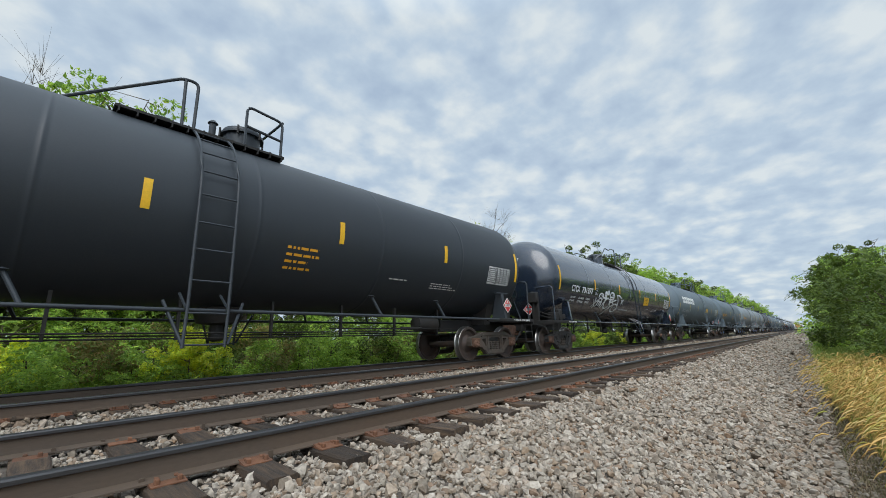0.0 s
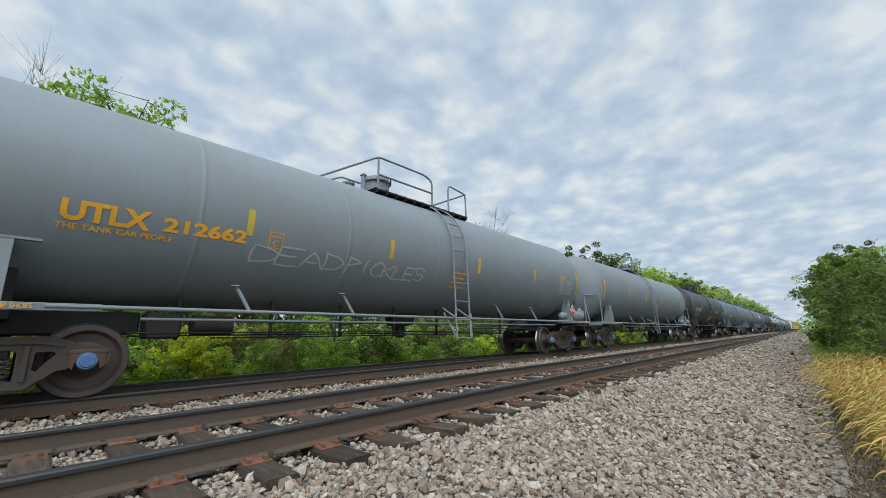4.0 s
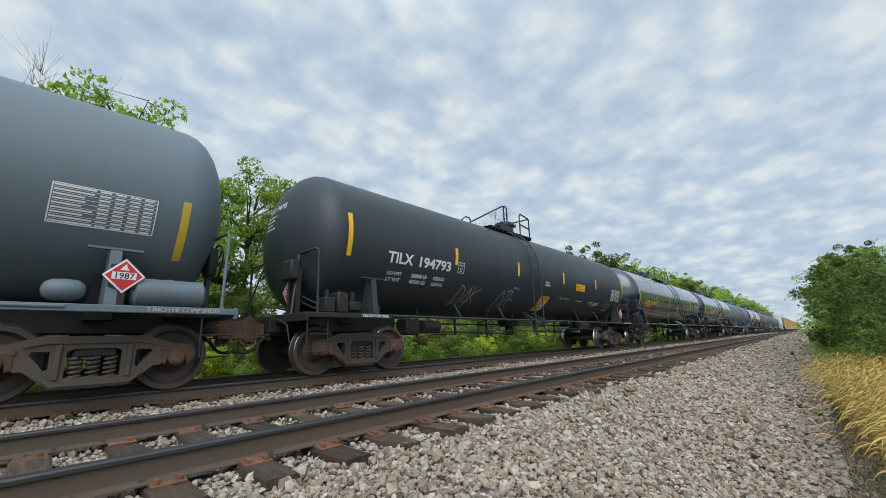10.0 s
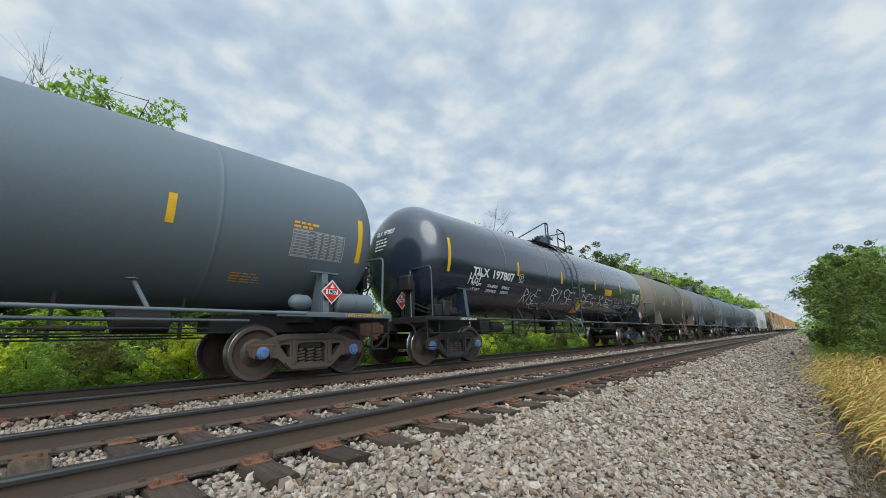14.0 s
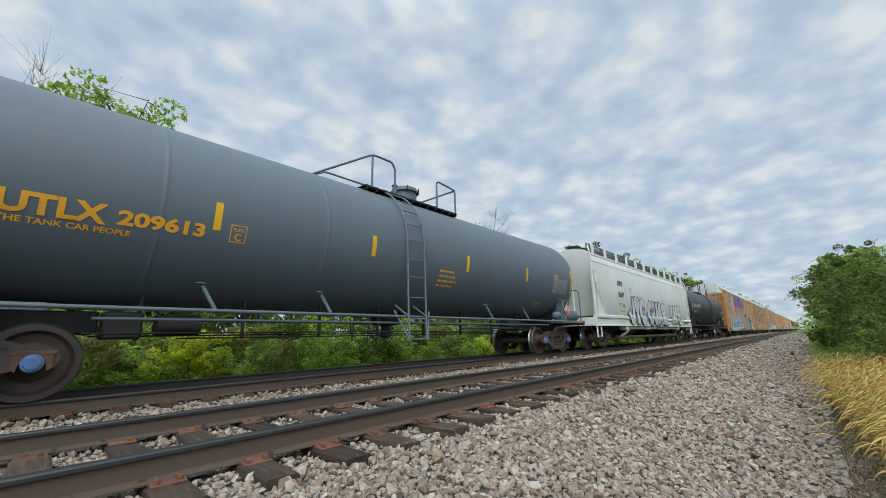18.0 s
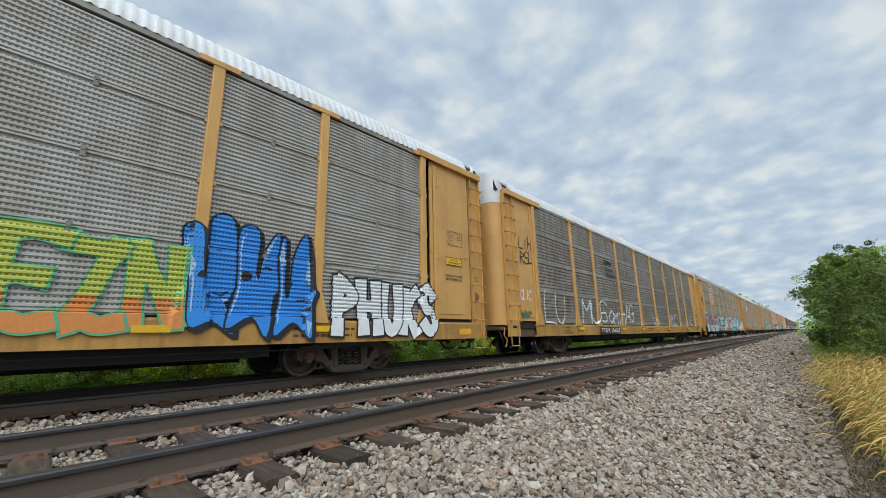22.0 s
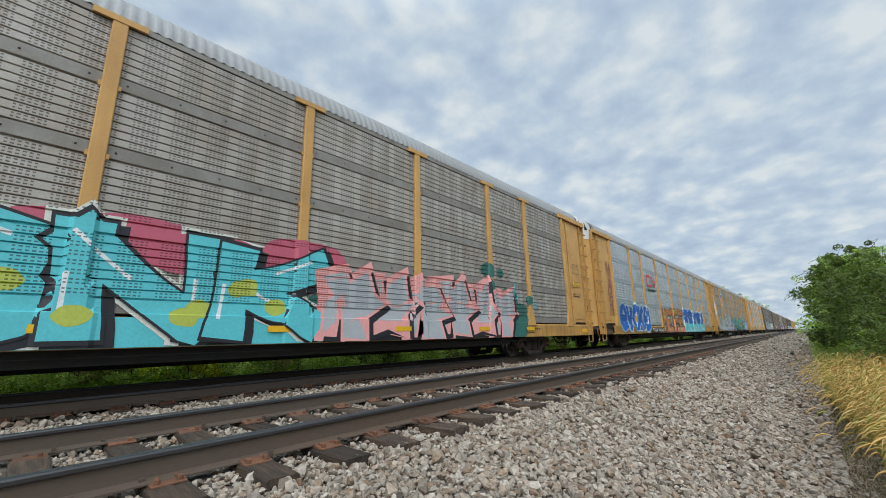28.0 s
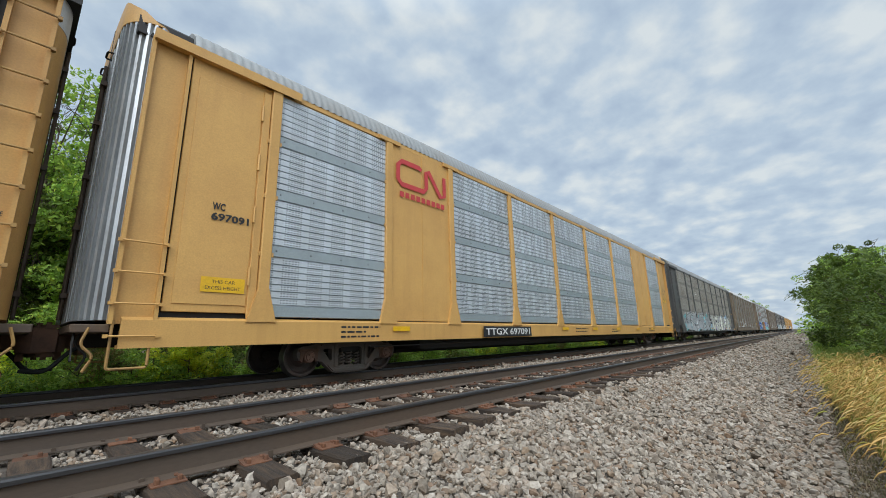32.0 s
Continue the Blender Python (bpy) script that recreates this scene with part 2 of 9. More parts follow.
M["stain"] = mat("rust_bleeding_through_paint", (0.20, 0.125, 0.07), 0.7, 0, (0.13, 0.135, 0.135), 0.9, 5, 40)
M["red"] = mat("red_sign_film", (0.55, 0.02, 0.02), 0.45)
M["ink"] = mat("black_stencil_paint", (0.018, 0.018, 0.018), 0.5)
M["grimy_yellow"] = mat("grimy_yellow_paint", (0.42, 0.24, 0.07), 0.6, 0, (0.12, 0.075, 0.045), 0.8, 3.0, 40, 0.001)
M["grime"] = mat("greasy_brown_steel", (0.075, 0.052, 0.038), 0.6, 0, (0.16, 0.10, 0.05), 0.6, 2.5, 50, 0.002, 0.15)
M["rack"] = mat("chrome_yellow_paint", (0.57, 0.315, 0.088), 0.5, 0, (0.36, 0.18, 0.06), 0.6, 1.1, 50, 0.0, 0.06, (1, 1, 1), 0.5, 0.4)
M["rack_pale"] = mat("sun_bleached_yellow_paint", (0.60, 0.34, 0.10), 0.5, 0, (0.44, 0.23, 0.07), 0.5, 1.0, 50, 0.0, 0.06, (1, 1, 1), 0.5, 0.35)
M["rack_sill"] = mat("grimy_chrome_yellow_paint", (0.52, 0.28, 0.065), 0.55, 0, (0.16, 0.085, 0.04), 0.75, 0.9, 50, 0.0, 0.06, (1, 1, 1), 0.4, 0.65)
M["rack_worn"] = mat("weathered_brown_paint", (0.20, 0.155, 0.105), 0.65, 0, (0.13, 0.085, 0.055), 0.6, 1.0, 50, 0.0, 0.1, (1, 1, 1), 0.4, 0.4)
M["dull_red"] = mat("faded_red_paint", (0.26, 0.075, 0.05), 0.6, 0, (0.36, 0.18, 0.06), 0.5, 8, 40)
M["rust"] = mat("rusty_steel", (0.125, 0.062, 0.036), 0.8, 0, (0.05, 0.032, 0.025), 0.8, 4, 60, 0.002, 0.2)
M["screen_tan"] = perforated("weathered_screen_metal", (0.43, 0.40, 0.352), (0.25, 0.20, 0.145), 0.55, 0.15, 0.6)
M["screen_brown"] = perforated("brown_stained_screen_metal", (0.29, 0.255, 0.215), (0.16, 0.12, 0.085), 0.55, 0.15, 0.7)
M["screen_grey"] = perforated("dull_screen_metal", (0.47, 0.455, 0.42), (0.28, 0.235, 0.18), 0.5, 0.2, 0.5, True)
M["screen_new"] = perforated("bright_screen_metal", (0.62, 0.66, 0.69), (0.43, 0.44, 0.44), 0.4, 0.35, 0.25)
M["band_tan"] = mat("weathered_band_metal", (0.27, 0.255, 0.225), 0.6, 0.15, (0.12, 0.09, 0.06), 0.6, 1.5, 40, 0, 0.08, (1, 1, 1), 0.4, 0.4)
M["band_new"] = mat("bright_band_metal", (0.34, 0.39, 0.40), 0.45, 0.3, (0.25, 0.26, 0.26), 0.5, 1.5, 40, 0, 0.05)
M["roof_white"] = mat("white_roof_sheet", (0.58, 0.59, 0.585), 0.5, 0.1, (0.4, 0.36, 0.3), 0.45, 1.2, 30, 0, 0.04, (1, 1, 1), 0.5, 0.4)
M["roof_grey"] = mat("galvanised_roof_sheet", (0.29, 0.295, 0.29), 0.55, 0.2, (0.25, 0.23, 0.2), 0.5, 1.2, 30, 0, 0.04, (1, 1, 1), 0.5, 0.4)
M["dark_rack"] = mat("charcoal_grey_paint", (0.07, 0.072, 0.07), 0.55, 0, (0.12, 0.1, 0.08), 0.5, 1.0, 40, 0, 0.1, (1, 1, 1), 0.5, 0.4)
M["hopper"] = mat("off_white_hopper_paint", (0.66, 0.68, 0.62), 0.45, 0, (0.45, 0.42, 0.35), 0.35, 0.7, 40, 0, 0.03, (1, 1, 1), 0.5, 0.25)
M["grating"] = mat("galvanised_grating", (0.10, 0.11, 0.11), 0.5, 0.3)
M["old_pipe"] = mat("rust_freckled_white_pipe", (0.40, 0.37, 0.33), 0.6, 0.1, (0.17, 0.10, 0.07), 0.8, 4, 50, 0.001)
M["door_zinc"] = mat("bare_zinc_door_sheet", (0.48, 0.50, 0.51), 0.4, 0.5, (0.12, 0.12, 0.12), 0.55, 1.6, 30, 0, 0, (1, 1, 0.4), 0.5, 0.5)
SPRAY = {"g_white": (0.75, 0.77, 0.76), "g_cyan": (0.10, 0.52, 0.56), "g_teal": (0.02, 0.28, 0.26), "g_blue": (0.012, 0.13, 0.46), "g_sky": (0.38, 0.55, 0.70), "g_pink": (0.80, 0.36, 0.33), "g_violet": (0.20, 0.10, 0.42), "g_magenta": (0.62, 0.12, 0.38), "g_green": (0.10, 0.38, 0.20), "g_lime": (0.45, 0.50, 0.08), "g_red": (0.55, 0.05, 0.05), "g_rose": (0.50, 0.10, 0.15), "g_lilac": (0.27, 0.23, 0.50), "g_black": (0.014, 0.014, 0.018), "g_silver": (0.42, 0.44, 0.45), "g_cream": (0.66, 0.66, 0.58), "g_wine": (0.27, 0.07, 0.10), "g_orange": (0.65, 0.24, 0.06), "g_dkgreen": (0.03, 0.14, 0.11), "g_mauve": (0.33, 0.14, 0.17), "g_ash": (0.52, 0.54, 0.53), "g_blue_bright": (0.03, 0.25, 0.70), "g_aqua": (0.36, 0.58, 0.62), "g_mint": (0.55, 0.68, 0.42), "g_dust": (0.40, 0.32, 0.28), "g_salmon": (0.66, 0.25, 0.16)}
for key, c in SPRAY.items():
    M[key] = mat("spray_paint_" + key[2:], c, 0.55, 0, tuple(x * 0.75 for x in c), 0.4, 3, 30)
    M["h" + key] = punched(mat("spray_paint_on_screen_" + key[2:], c, 0.55, 0, tuple(x * 0.75 for x in c), 0.4, 3, 30), False)
    M["f" + key] = punched(mat("spray_paint_on_fine_screen_" + key[2:], c, 0.55, 0, tuple(x * 0.75 for x in c), 0.4, 3, 30), True)
M["rail"] = mat("brown_rail_steel", (0.086, 0.063, 0.046), 0.7, 0.0, (0.110, 0.066, 0.038), 0.5, 2.0, 60, 0.001, 0, (0.3, 1, 1))
M["railhead"] = mat("worn_rail_head", (0.088, 0.088, 0.092), 0.40, 0.7, (0.060, 0.053, 0.048), 0.5, 3.0, 60, 0, 0, (0.15, 1, 1))
M["tie"] = mat("creosoted_timber", (0.036, 0.025, 0.018), 0.9, 0, (0.155, 0.098, 0.056), 0.7, 6.0, 50, 0.012, 0.4, (6, 0.5, 3))
M["plate"] = mat("orange_rust_plate", (0.165, 0.070, 0.034), 0.85, 0.0, (0.072, 0.042, 0.029), 0.8, 8.0, 90, 0.002, 0.25)
M["stone"] = island_mat("crushed_limestone", [(0.146, 0.113, 0.082), (0.257, 0.213, 0.166), (0.347, 0.297, 0.237), (0.279, 0.235, 0.184), (0.447, 0.389, 0.318), (0.279, 0.199, 0.132), (0.374, 0.321, 0.260), (0.212, 0.134, 0.082), (0.458, 0.399, 0.329), (0.224, 0.188, 0.151)], 0.88, 0, 30)
# grit darker than the stones: the shade in their gaps is in its colour
M["ballast"] = mat("shaded_ballast_grit", (0.12, 0.10, 0.082), 0.9, 0, (0.07, 0.06, 0.05), 0.5, 9.0, 26, 0.03, 0, (1, 1, 1), 0.3)
M["soil"] = mat("weedy_soil", (0.145, 0.112, 0.07), 0.95, 0, (0.07, 0.085, 0.03), 0.8, 1.2, 30, 0.02, 0, (1, 1, 1), 0.2)
M["bark"] = mat("grey_brown_bark", (0.12, 0.095, 0.07), 0.9, 0, (0.06, 0.05, 0.04), 0.6, 6, 40, 0.01, 0.2, (3, 3, 0.6), 0.2)
G1, G2, G3 = (0.176, 0.299, 0.053), (0.305, 0.469, 0.076), (0.462, 0.638, 0.103)
M["leaf"] = island_mat("green_leaves", [G1, G2, G3, G2, (0.224, 0.371, 0.067), G1, (0.606, 0.679, 0.096)], 0.5, 0.4)
M["leaf_dark"] = island_mat("deep_green_leaves", [(0.059, 0.097, 0.020), (0.102, 0.157, 0.027), (0.156, 0.211, 0.035), (0.078, 0.120, 0.024)], 0.5, 0.4)
M["leaf_lime"] = island_mat("yellow_green_leaves", [(0.50, 0.62, 0.065), (0.76, 0.80, 0.075), (0.86, 0.83, 0.080), (0.34, 0.52, 0.064)], 0.5, 0.4)
M["leaf_dry"] = island_mat("browning_leaves", [(0.156, 0.238, 0.052), (0.254, 0.259, 0.070), (0.332, 0.219, 0.086), (0.117, 0.219, 0.052)], 0.6, 0.3)
M["straw"] = island_mat("straw_grass", [(0.58, 0.37, 0.11), (0.70, 0.47, 0.17), (0.46, 0.33, 0.08), (0.36, 0.36, 0.08), (0.76, 0.55, 0.25)], 0.7, 0.35)
M["dry"] = island_mat("dead_grey_stalks", [(0.26, 0.20, 0.13), (0.38, 0.29, 0.18), (0.20, 0.16, 0.09), (0.21, 0.22, 0.08)], 0.8, 0.2)
M["blade"] = island_mat("green_grass_blades", [(0.161, 0.264, 0.044), (0.253, 0.352, 0.066), (0.345, 0.374, 0.088)], 0.6, 0.35)


# ---- shaping helpers ----
def bm_new():
    return bmesh.new()


def box(bm, x0, x1, y0, y1, z0, z1, bev=0.0):
    vs = [bm.verts.new(p) for p in ((x0, y0, z0), (x1, y0, z0), (x1, y1, z0), (x0, y1, z0), (x0, y0, z1), (x1, y0, z1), (x1, y1, z1), (x0, y1, z1))]
    fs = [bm.faces.new([vs[i] for i in q]) for q in ((3, 2, 1, 0), (4, 5, 6, 7), (0, 1, 5, 4), (1, 2, 6, 5), (2, 3, 7, 6), (3, 0, 4, 7))]
    if bev:
        bmesh.ops.bevel(bm, geom=list({e for f in fs for e in f.edges}), offset=bev, segments=1, profile=0.5, affect="EDGES")
    return bm


def prism(bm, poly, a, b, axis="y"):
    """The outline poly, pairs of numbers, drawn out from a to b along an axis: y: (x, z); x: (y, z); z: (x, y)."""
    def at(p, d):
        return (p[0], d, p[1]) if axis == "y" else (d, p[0], p[1]) if axis == "x" else (p[0], p[1], d)
    A = [bm.verts.new(at(p, a)) for p in poly]
    B = [bm.verts.new(at(p, b)) for p in poly]
    n = len(poly)
    bm.faces.new(A)
    bm.faces.new(B[::-1])
    for i in range(n):
        bm.faces.new((A[i], B[i], B[(i + 1) % n], A[(i + 1) % n]))
    return bm


def tube(bm, pts, r, n=8):
    """A round bar along a line of points."""
    P = [Vector(p) for p in pts]
    rings = []
    up = Vector((0.013, 0.021, 1))
    for i, p in enumerate(P):
        d = (P[min(i + 1, len(P) - 1)] - P[max(i - 1, 0)]).normalized()
        u = up if abs(d.dot(up.normalized())) < 0.95 else Vector((1, 0.02, 0))
        s = d.cross(u).normalized()
        q = s.cross(d)
        rr = r[i] if isinstance(r, (list, tuple)) else r
        rings.append([bm.verts.new(p + rr * (math.cos(2 * math.pi * k / n) * s + math.sin(2 * math.pi * k / n) * q)) for k in range(n)])
    for a, b in zip(rings, rings[1:]):
        for k in range(n):
            bm.faces.new((a[k], a[(k + 1) % n], b[(k + 1) % n], b[k]))
    bm.faces.new(rings[0][::-1])
    bm.faces.new(rings[-1])
    return bm


def bend(pts, r=0.08, n=4):
    """Rounds the corners of a line of points."""
    P = [Vector(p) for p in pts]
    out = [P[0]]
    for a, b, c in zip(P, P[1:], P[2:]):
        u, v = (a - b), (c - b)
        d = min(r, u.length * 0.45, v.length * 0.45)
        s, e = b + u.normalized() * d, b + v.normalized() * d
        for i in range(n + 1):
            t = i / n
            out.append((1 - t) ** 2 * s + 2 * t * (1 - t) * b + t * t * e)
    return out + [P[-1]]


def lathe(bm, prof, axis="x", n=32, at=(0, 0, 0)):
    """A turned body: prof is pairs (along, radius)."""
    rings = []
    o = Vector(at)
    for a, r in prof:
        ring = []
        for k in range(n):
            c, s = math.cos(2 * math.pi * k / n), math.sin(2 * math.pi * k / n)
            p = (a, r * c, r * s) if axis == "x" else (r * s, a, r * c) if axis == "y" else (r * c, r * s, a)
            ring.append(bm.verts.new(o + Vector(p)))
        rings.append(ring)
    for a, b in zip(rings, rings[1:]):
        for k in range(n):
            bm.faces.new((a[k], a[(k + 1) % n], b[(k + 1) % n], b[k]))
    bm.faces.new(rings[0][::-1])
    bm.faces.new(rings[-1])
    return bm


def finish(bm, smooth=0.0):
    bmesh.ops.recalc_face_normals(bm, faces=bm.faces)
    me = bpy.data.meshes.new("m")
    bm.to_mesh(me)
    bm.free()
    if smooth:
        me.polygons.foreach_set("use_smooth", [True] * len(me.polygons))
        me.set_sharp_from_angle(angle=radians(smooth))
    return me


def part(name, bm, material, parent=None, label="", smooth=0.0):
    """Links a bmesh, or a finished mesh, as one mesh object under a thing or a part."""
    me = bm if isinstance(bm, bpy.types.Mesh) else finish(bm, smooth)
    me.name = name
    if material is not None and not me.materials:
        me.materials.append(material)
    ob = new(name, me)
    ob.parent = parent
    if label:
        ob["label"] = label
    if name in ("small_stencil", "head_stencil", "test_table", "bolt_strip"):      # fine print and bolts
        ob["kind"] = "stuff"
    return ob


def thing(name, label, category, group="", kind="", at=None):
    ob = new(name)
    ob.empty_display_size = 0.2
    if at is not None:
        ob.matrix_basis = at
    return tagged(ob, label, category, group, kind)


def tri_mesh(name, verts, faces, material, smooth=False):
    """A mesh from arrays of corners and of triangles or quads, for loose stuff in great number."""
    me = bpy.data.meshes.new(name)
    k = faces.shape[1]
    me.vertices.add(len(verts))
    me.vertices.foreach_set("co", np.ascontiguousarray(verts, dtype=np.float32).ravel())
    me.loops.add(faces.size)
    me.loops.foreach_set("vertex_index", np.ascontiguousarray(faces, dtype=np.int32).ravel())
    me.polygons.add(len(faces))
    me.polygons.foreach_set("loop_start", np.arange(0, faces.size, k, dtype=np.int32))
    me.polygons.foreach_set("use_smooth", np.full(len(faces), smooth, dtype=bool))
    me.update(calc_edges=True)
    me.materials.append(material)
    return me


# ---- ground, ballast and tracks ----
BED = [(-0.10, -0.97), (0.1, -0.91), (0.9, -0.68), (1.7, -0.45), (2.3, -0.315), (2.6, -0.268), (3.3, -0.238), (4.5, -0.238), (5.2, -0.222), (5.4, -0.205), (6.3, -0.205), (6.5, -0.222), (7.2, -0.245), (8.4, -0.255), (9.15, -0.27), (9.5, -0.31), (10.6, -0.78)]
LAND = [(-3000, -1.6), (-60, -1.0), (-8, -0.82), (-2.5, -0.88), (-0.4, -1.0), (0.3, -1.0), (2.4, -0.50), (9.4, -0.42), (10.5, -0.82), (13, -0.85), (60, -0.9), (3000, -1.6)]


def height(profile, y):
    return float(np.interp(y, [p[0] for p in profile], [p[1] for p in profile]))


def sheet(name, profile, xs, material, rough=0.0, seed=1):
    rng = np.random.default_rng(seed)
    ys = [p[0] for p in profile]
    V = np.array([(x, y, z) for x in xs for y, z in profile], float)
    if rough:
        V[:, 2] += rng.normal(0, rough, len(V))
    n = len(ys)
    F = np.array([(i * n + j, i * n + j + n, i * n + j + n + 1, i * n + j + 1) for i in range(len(xs) - 1) for j in range(n - 1)])
    return tagged(new(name, tri_mesh(name, V, F, material)), kind="structure")


def fine(profile, step):
    ys = np.arange(profile[0][0], profile[-1][0] + 1e-6, step)
    return [(float(y), height(profile, y)) for y in ys]


ground = sheet("ground", LAND, [-3000, -300, -60] + list(np.arange(-20, 60, 2.0)) + [80, 120, 200, 400, 800, 3000], M["soil"])
tagged(ground, "weedy brown and green earth beside the railway", "ground")
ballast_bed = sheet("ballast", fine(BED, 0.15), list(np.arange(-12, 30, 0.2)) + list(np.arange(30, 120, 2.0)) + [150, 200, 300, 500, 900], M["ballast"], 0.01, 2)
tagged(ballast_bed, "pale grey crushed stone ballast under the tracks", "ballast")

RAIL = [(-0.07, -0.178), (0.07, -0.178), (0.07, -0.168), (0.012, -0.148), (0.009, -0.045), (0.034, -0.036), (0.037, -0.012), (0.026, -0.002), (-0.026, -0.002), (-0.037, -0.012), (-0.034, -0.036), (-0.009, -0.045), (-0.012, -0.148), (-0.07, -0.168)]
HEAD = [(-0.0345, -0.037), (-0.0375, -0.034), (-0.0385, -0.013), (-0.034, -0.003), (-0.02, 0.0), (0.02, 0.0), (0.034, -0.003), (0.0385, -0.013), (0.0375, -0.034), (0.0345, -0.037), (0.036, -0.0125), (0.027, -0.0035), (-0.027, -0.0035), (-0.036, -0.0125)]
TIE_GAP = 0.545


def railway_track(yc):
    tr = thing("railway_track", "rusty steel railway track on dark timber ties", "railway", "tracks", "", pose(0, yc, 0))
    for s in (-1, 1):
        bm = bm_new()
        prism(bm, [(a + s * 0.7525, b) for a, b in RAIL], -60, 900, "x")
        r = part("rail", bm, M["rail"], tr, "rust-brown steel rail")
        bm = bm_new()
        prism(bm, [(a + s * 0.7525, b) for a, b in HEAD], -60, 900, "x")
        part("rail_head", bm, M["railhead"], r, "worn shiny running surface")
    return tr


near_track = railway_track(TRACK_Y[0])
far_track = railway_track(TRACK_Y[1])


def tie_mesh(rng):
    """An old sawn tie, split at its ends."""
    bm = bm_new()
    n = 10
    rows = []
    for i in range(n + 1):
        y = -1.3 + 2.6 * i / n + (rng.normal(0, 0.015) if i in (0, n) else 0)
        w = 0.112 + rng.normal(0, 0.003)
        zt = -0.186 + rng.normal(0, 0.004)
        rows.append([bm.verts.new(p) for p in ((-w, y, -0.36), (-w, y, zt - 0.012), (-w + 0.014, y, zt), (-0.02, y, zt + rng.normal(0, 0.004)), (0.03, y, zt - 0.004), (w - 0.014, y, zt), (w, y, zt - 0.012), (w, y, -0.36))])
    for a, b in zip(rows, rows[1:]):
        for k in range(7):
            bm.faces.new((a[k], a[k + 1], b[k + 1], b[k]))
    bm.faces.new(rows[0])
    bm.faces.new(rows[-1][::-1])
    return finish(bm)


def plate_mesh():
    """Tie plate with its two shoulders, four spikes, and a rail anchor beside it."""
    bm = bm_new()
    prism(bm, [(-0.19, -0.186), (0.19, -0.186), (0.19, -0.178), (0.09, -0.166), (0.078, -0.160), (-0.078, -0.160), (-0.09, -0.166), (-0.19, -0.178)], -0.095, 0.095, "x")
    for y, x in ((-0.085, -0.05), (-0.085, 0.055), (0.085, 0.03), (-0.15, -0.06), (-0.15, 0.06), (0.15, -0.05)):
        box(bm, x - 0.014, x + 0.014, y - 0.02, y + 0.02, -0.186, -0.152 + (0.008 if abs(y) > 0.1 else 0.0), 0.005)
    return finish(bm)


def anchor_mesh():
    bm = bm_new()
    prism(bm, [(-0.09, -0.19), (0.09, -0.19), (0.095, -0.150), (0.07, -0.150), (0.07, -0.172), (-0.075, -0.172), (-0.075, -0.140), (-0.095, -0.140)], -0.014, 0.014, "x")
    return finish(bm)


def lay_ties():
    rng = np.random.default_rng(5)
    ties = [tie_mesh(rng) for _ in range(7)]
    plate, anchor = plate_mesh(), anchor_mesh()
    for me in ties:
        me.materials.append(M["tie"])
    plate.materials.append(M["plate"])
    anchor.materials.append(M["rail"])
    for tr, x0, count in ((near_track, 0.79 - 12 * TIE_GAP, 100), (far_track, 0.60 - 10 * TIE_GAP, 76)):
        x = x0
        for i in range(count):
            x = x0 + i * TIE_GAP + rng.normal(0, 0.018)
            t = part("tie", ties[int(rng.integers(7))], None, tr)
            t.matrix_basis = pose(x, rng.normal(0, 0.04), rng.normal(0, 0.004), 0, 0, rng.normal(0, 0.8))
            if i < 48:
                for s in (-1, 1):
                    p = part("tie_plate", plate, None, t, "orange-rusted tie plate with spikes" if i == 0 else "")
                    p.matrix_basis = pose(0, s * 0.7525, 0, 0, 0, 0 if s < 0 else 180)
                    if i % 2 == 0 or i < 20:
                        a = part("rail_anchor", anchor, None, t)
                        a.matrix_basis = pose(0.125 if i % 4 else -0.125, s * 0.7525, 0)
        bm = bm_new()
        for k in range(420):
            xx = x0 + (count + k) * TIE_GAP
            box(bm, xx - 0.11, xx + 0.11, -1.3, 1.3, -0.3, -0.186)
            for s in (-0.7525, 0.7525):
                box(bm, xx - 0.09, xx + 0.09, s - 0.19, s + 0.19, -0.19, -0.165)
        o = part("far_ties", bm, M["tie"], tr, "distant run of dark timber ties")
        o["kind"] = "stuff"


def stone_templates(rng, n):
    """Broken stones with blunted corners: hulls of a few points, longer than wide."""
    out = []
    for _ in range(n):
        bm = bm_new()
        k = np.arange(11) + 0.5
        a, c = k * 2.39996 + rng.uniform(0, 6.28), 1 - 2 * k / 11
        r = np.sqrt(1 - c * c)
        P = np.stack([r * np.cos(a), r * np.sin(a), c], -1) + rng.normal(0, 0.2, (11, 3))
        P = np.clip(P, -0.86, 0.86) * (rng.uniform(0.95, 1.15), rng.uniform(0.7, 0.9), rng.uniform(0.5, 0.75))
        for p in P:
            bm.verts.new(p)
        r = bmesh.ops.convex_hull(bm, input=bm.verts)
        bmesh.ops.delete(bm, geom=[g for g in r["geom_interior"] if isinstance(g, bmesh.types.BMVert)], context="VERTS")
        bm.verts.index_update()
        V = np.array([v.co for v in bm.verts])
        F = np.array([[v.index for v in f.verts] for f in bm.faces])
        bm.free()
        out.append((V, F))
    return out


def turns(rng, n):
    q = rng.normal(0, 1, (n, 4))
    q /= np.linalg.norm(q, axis=1)[:, None]
    w, x, y, z = q.T
    return np.stack([np.stack([1 - 2 * (y * y + z * z), 2 * (x * y - w * z), 2 * (x * z + w * y)], -1), np.stack([2 * (x * y + w * z), 1 - 2 * (x * x + z * z), 2 * (y * z - w * x)], -1), np.stack([2 * (x * z - w * y), 2 * (y * z + w * x), 1 - 2 * (x * x + y * y)], -1)], 1)


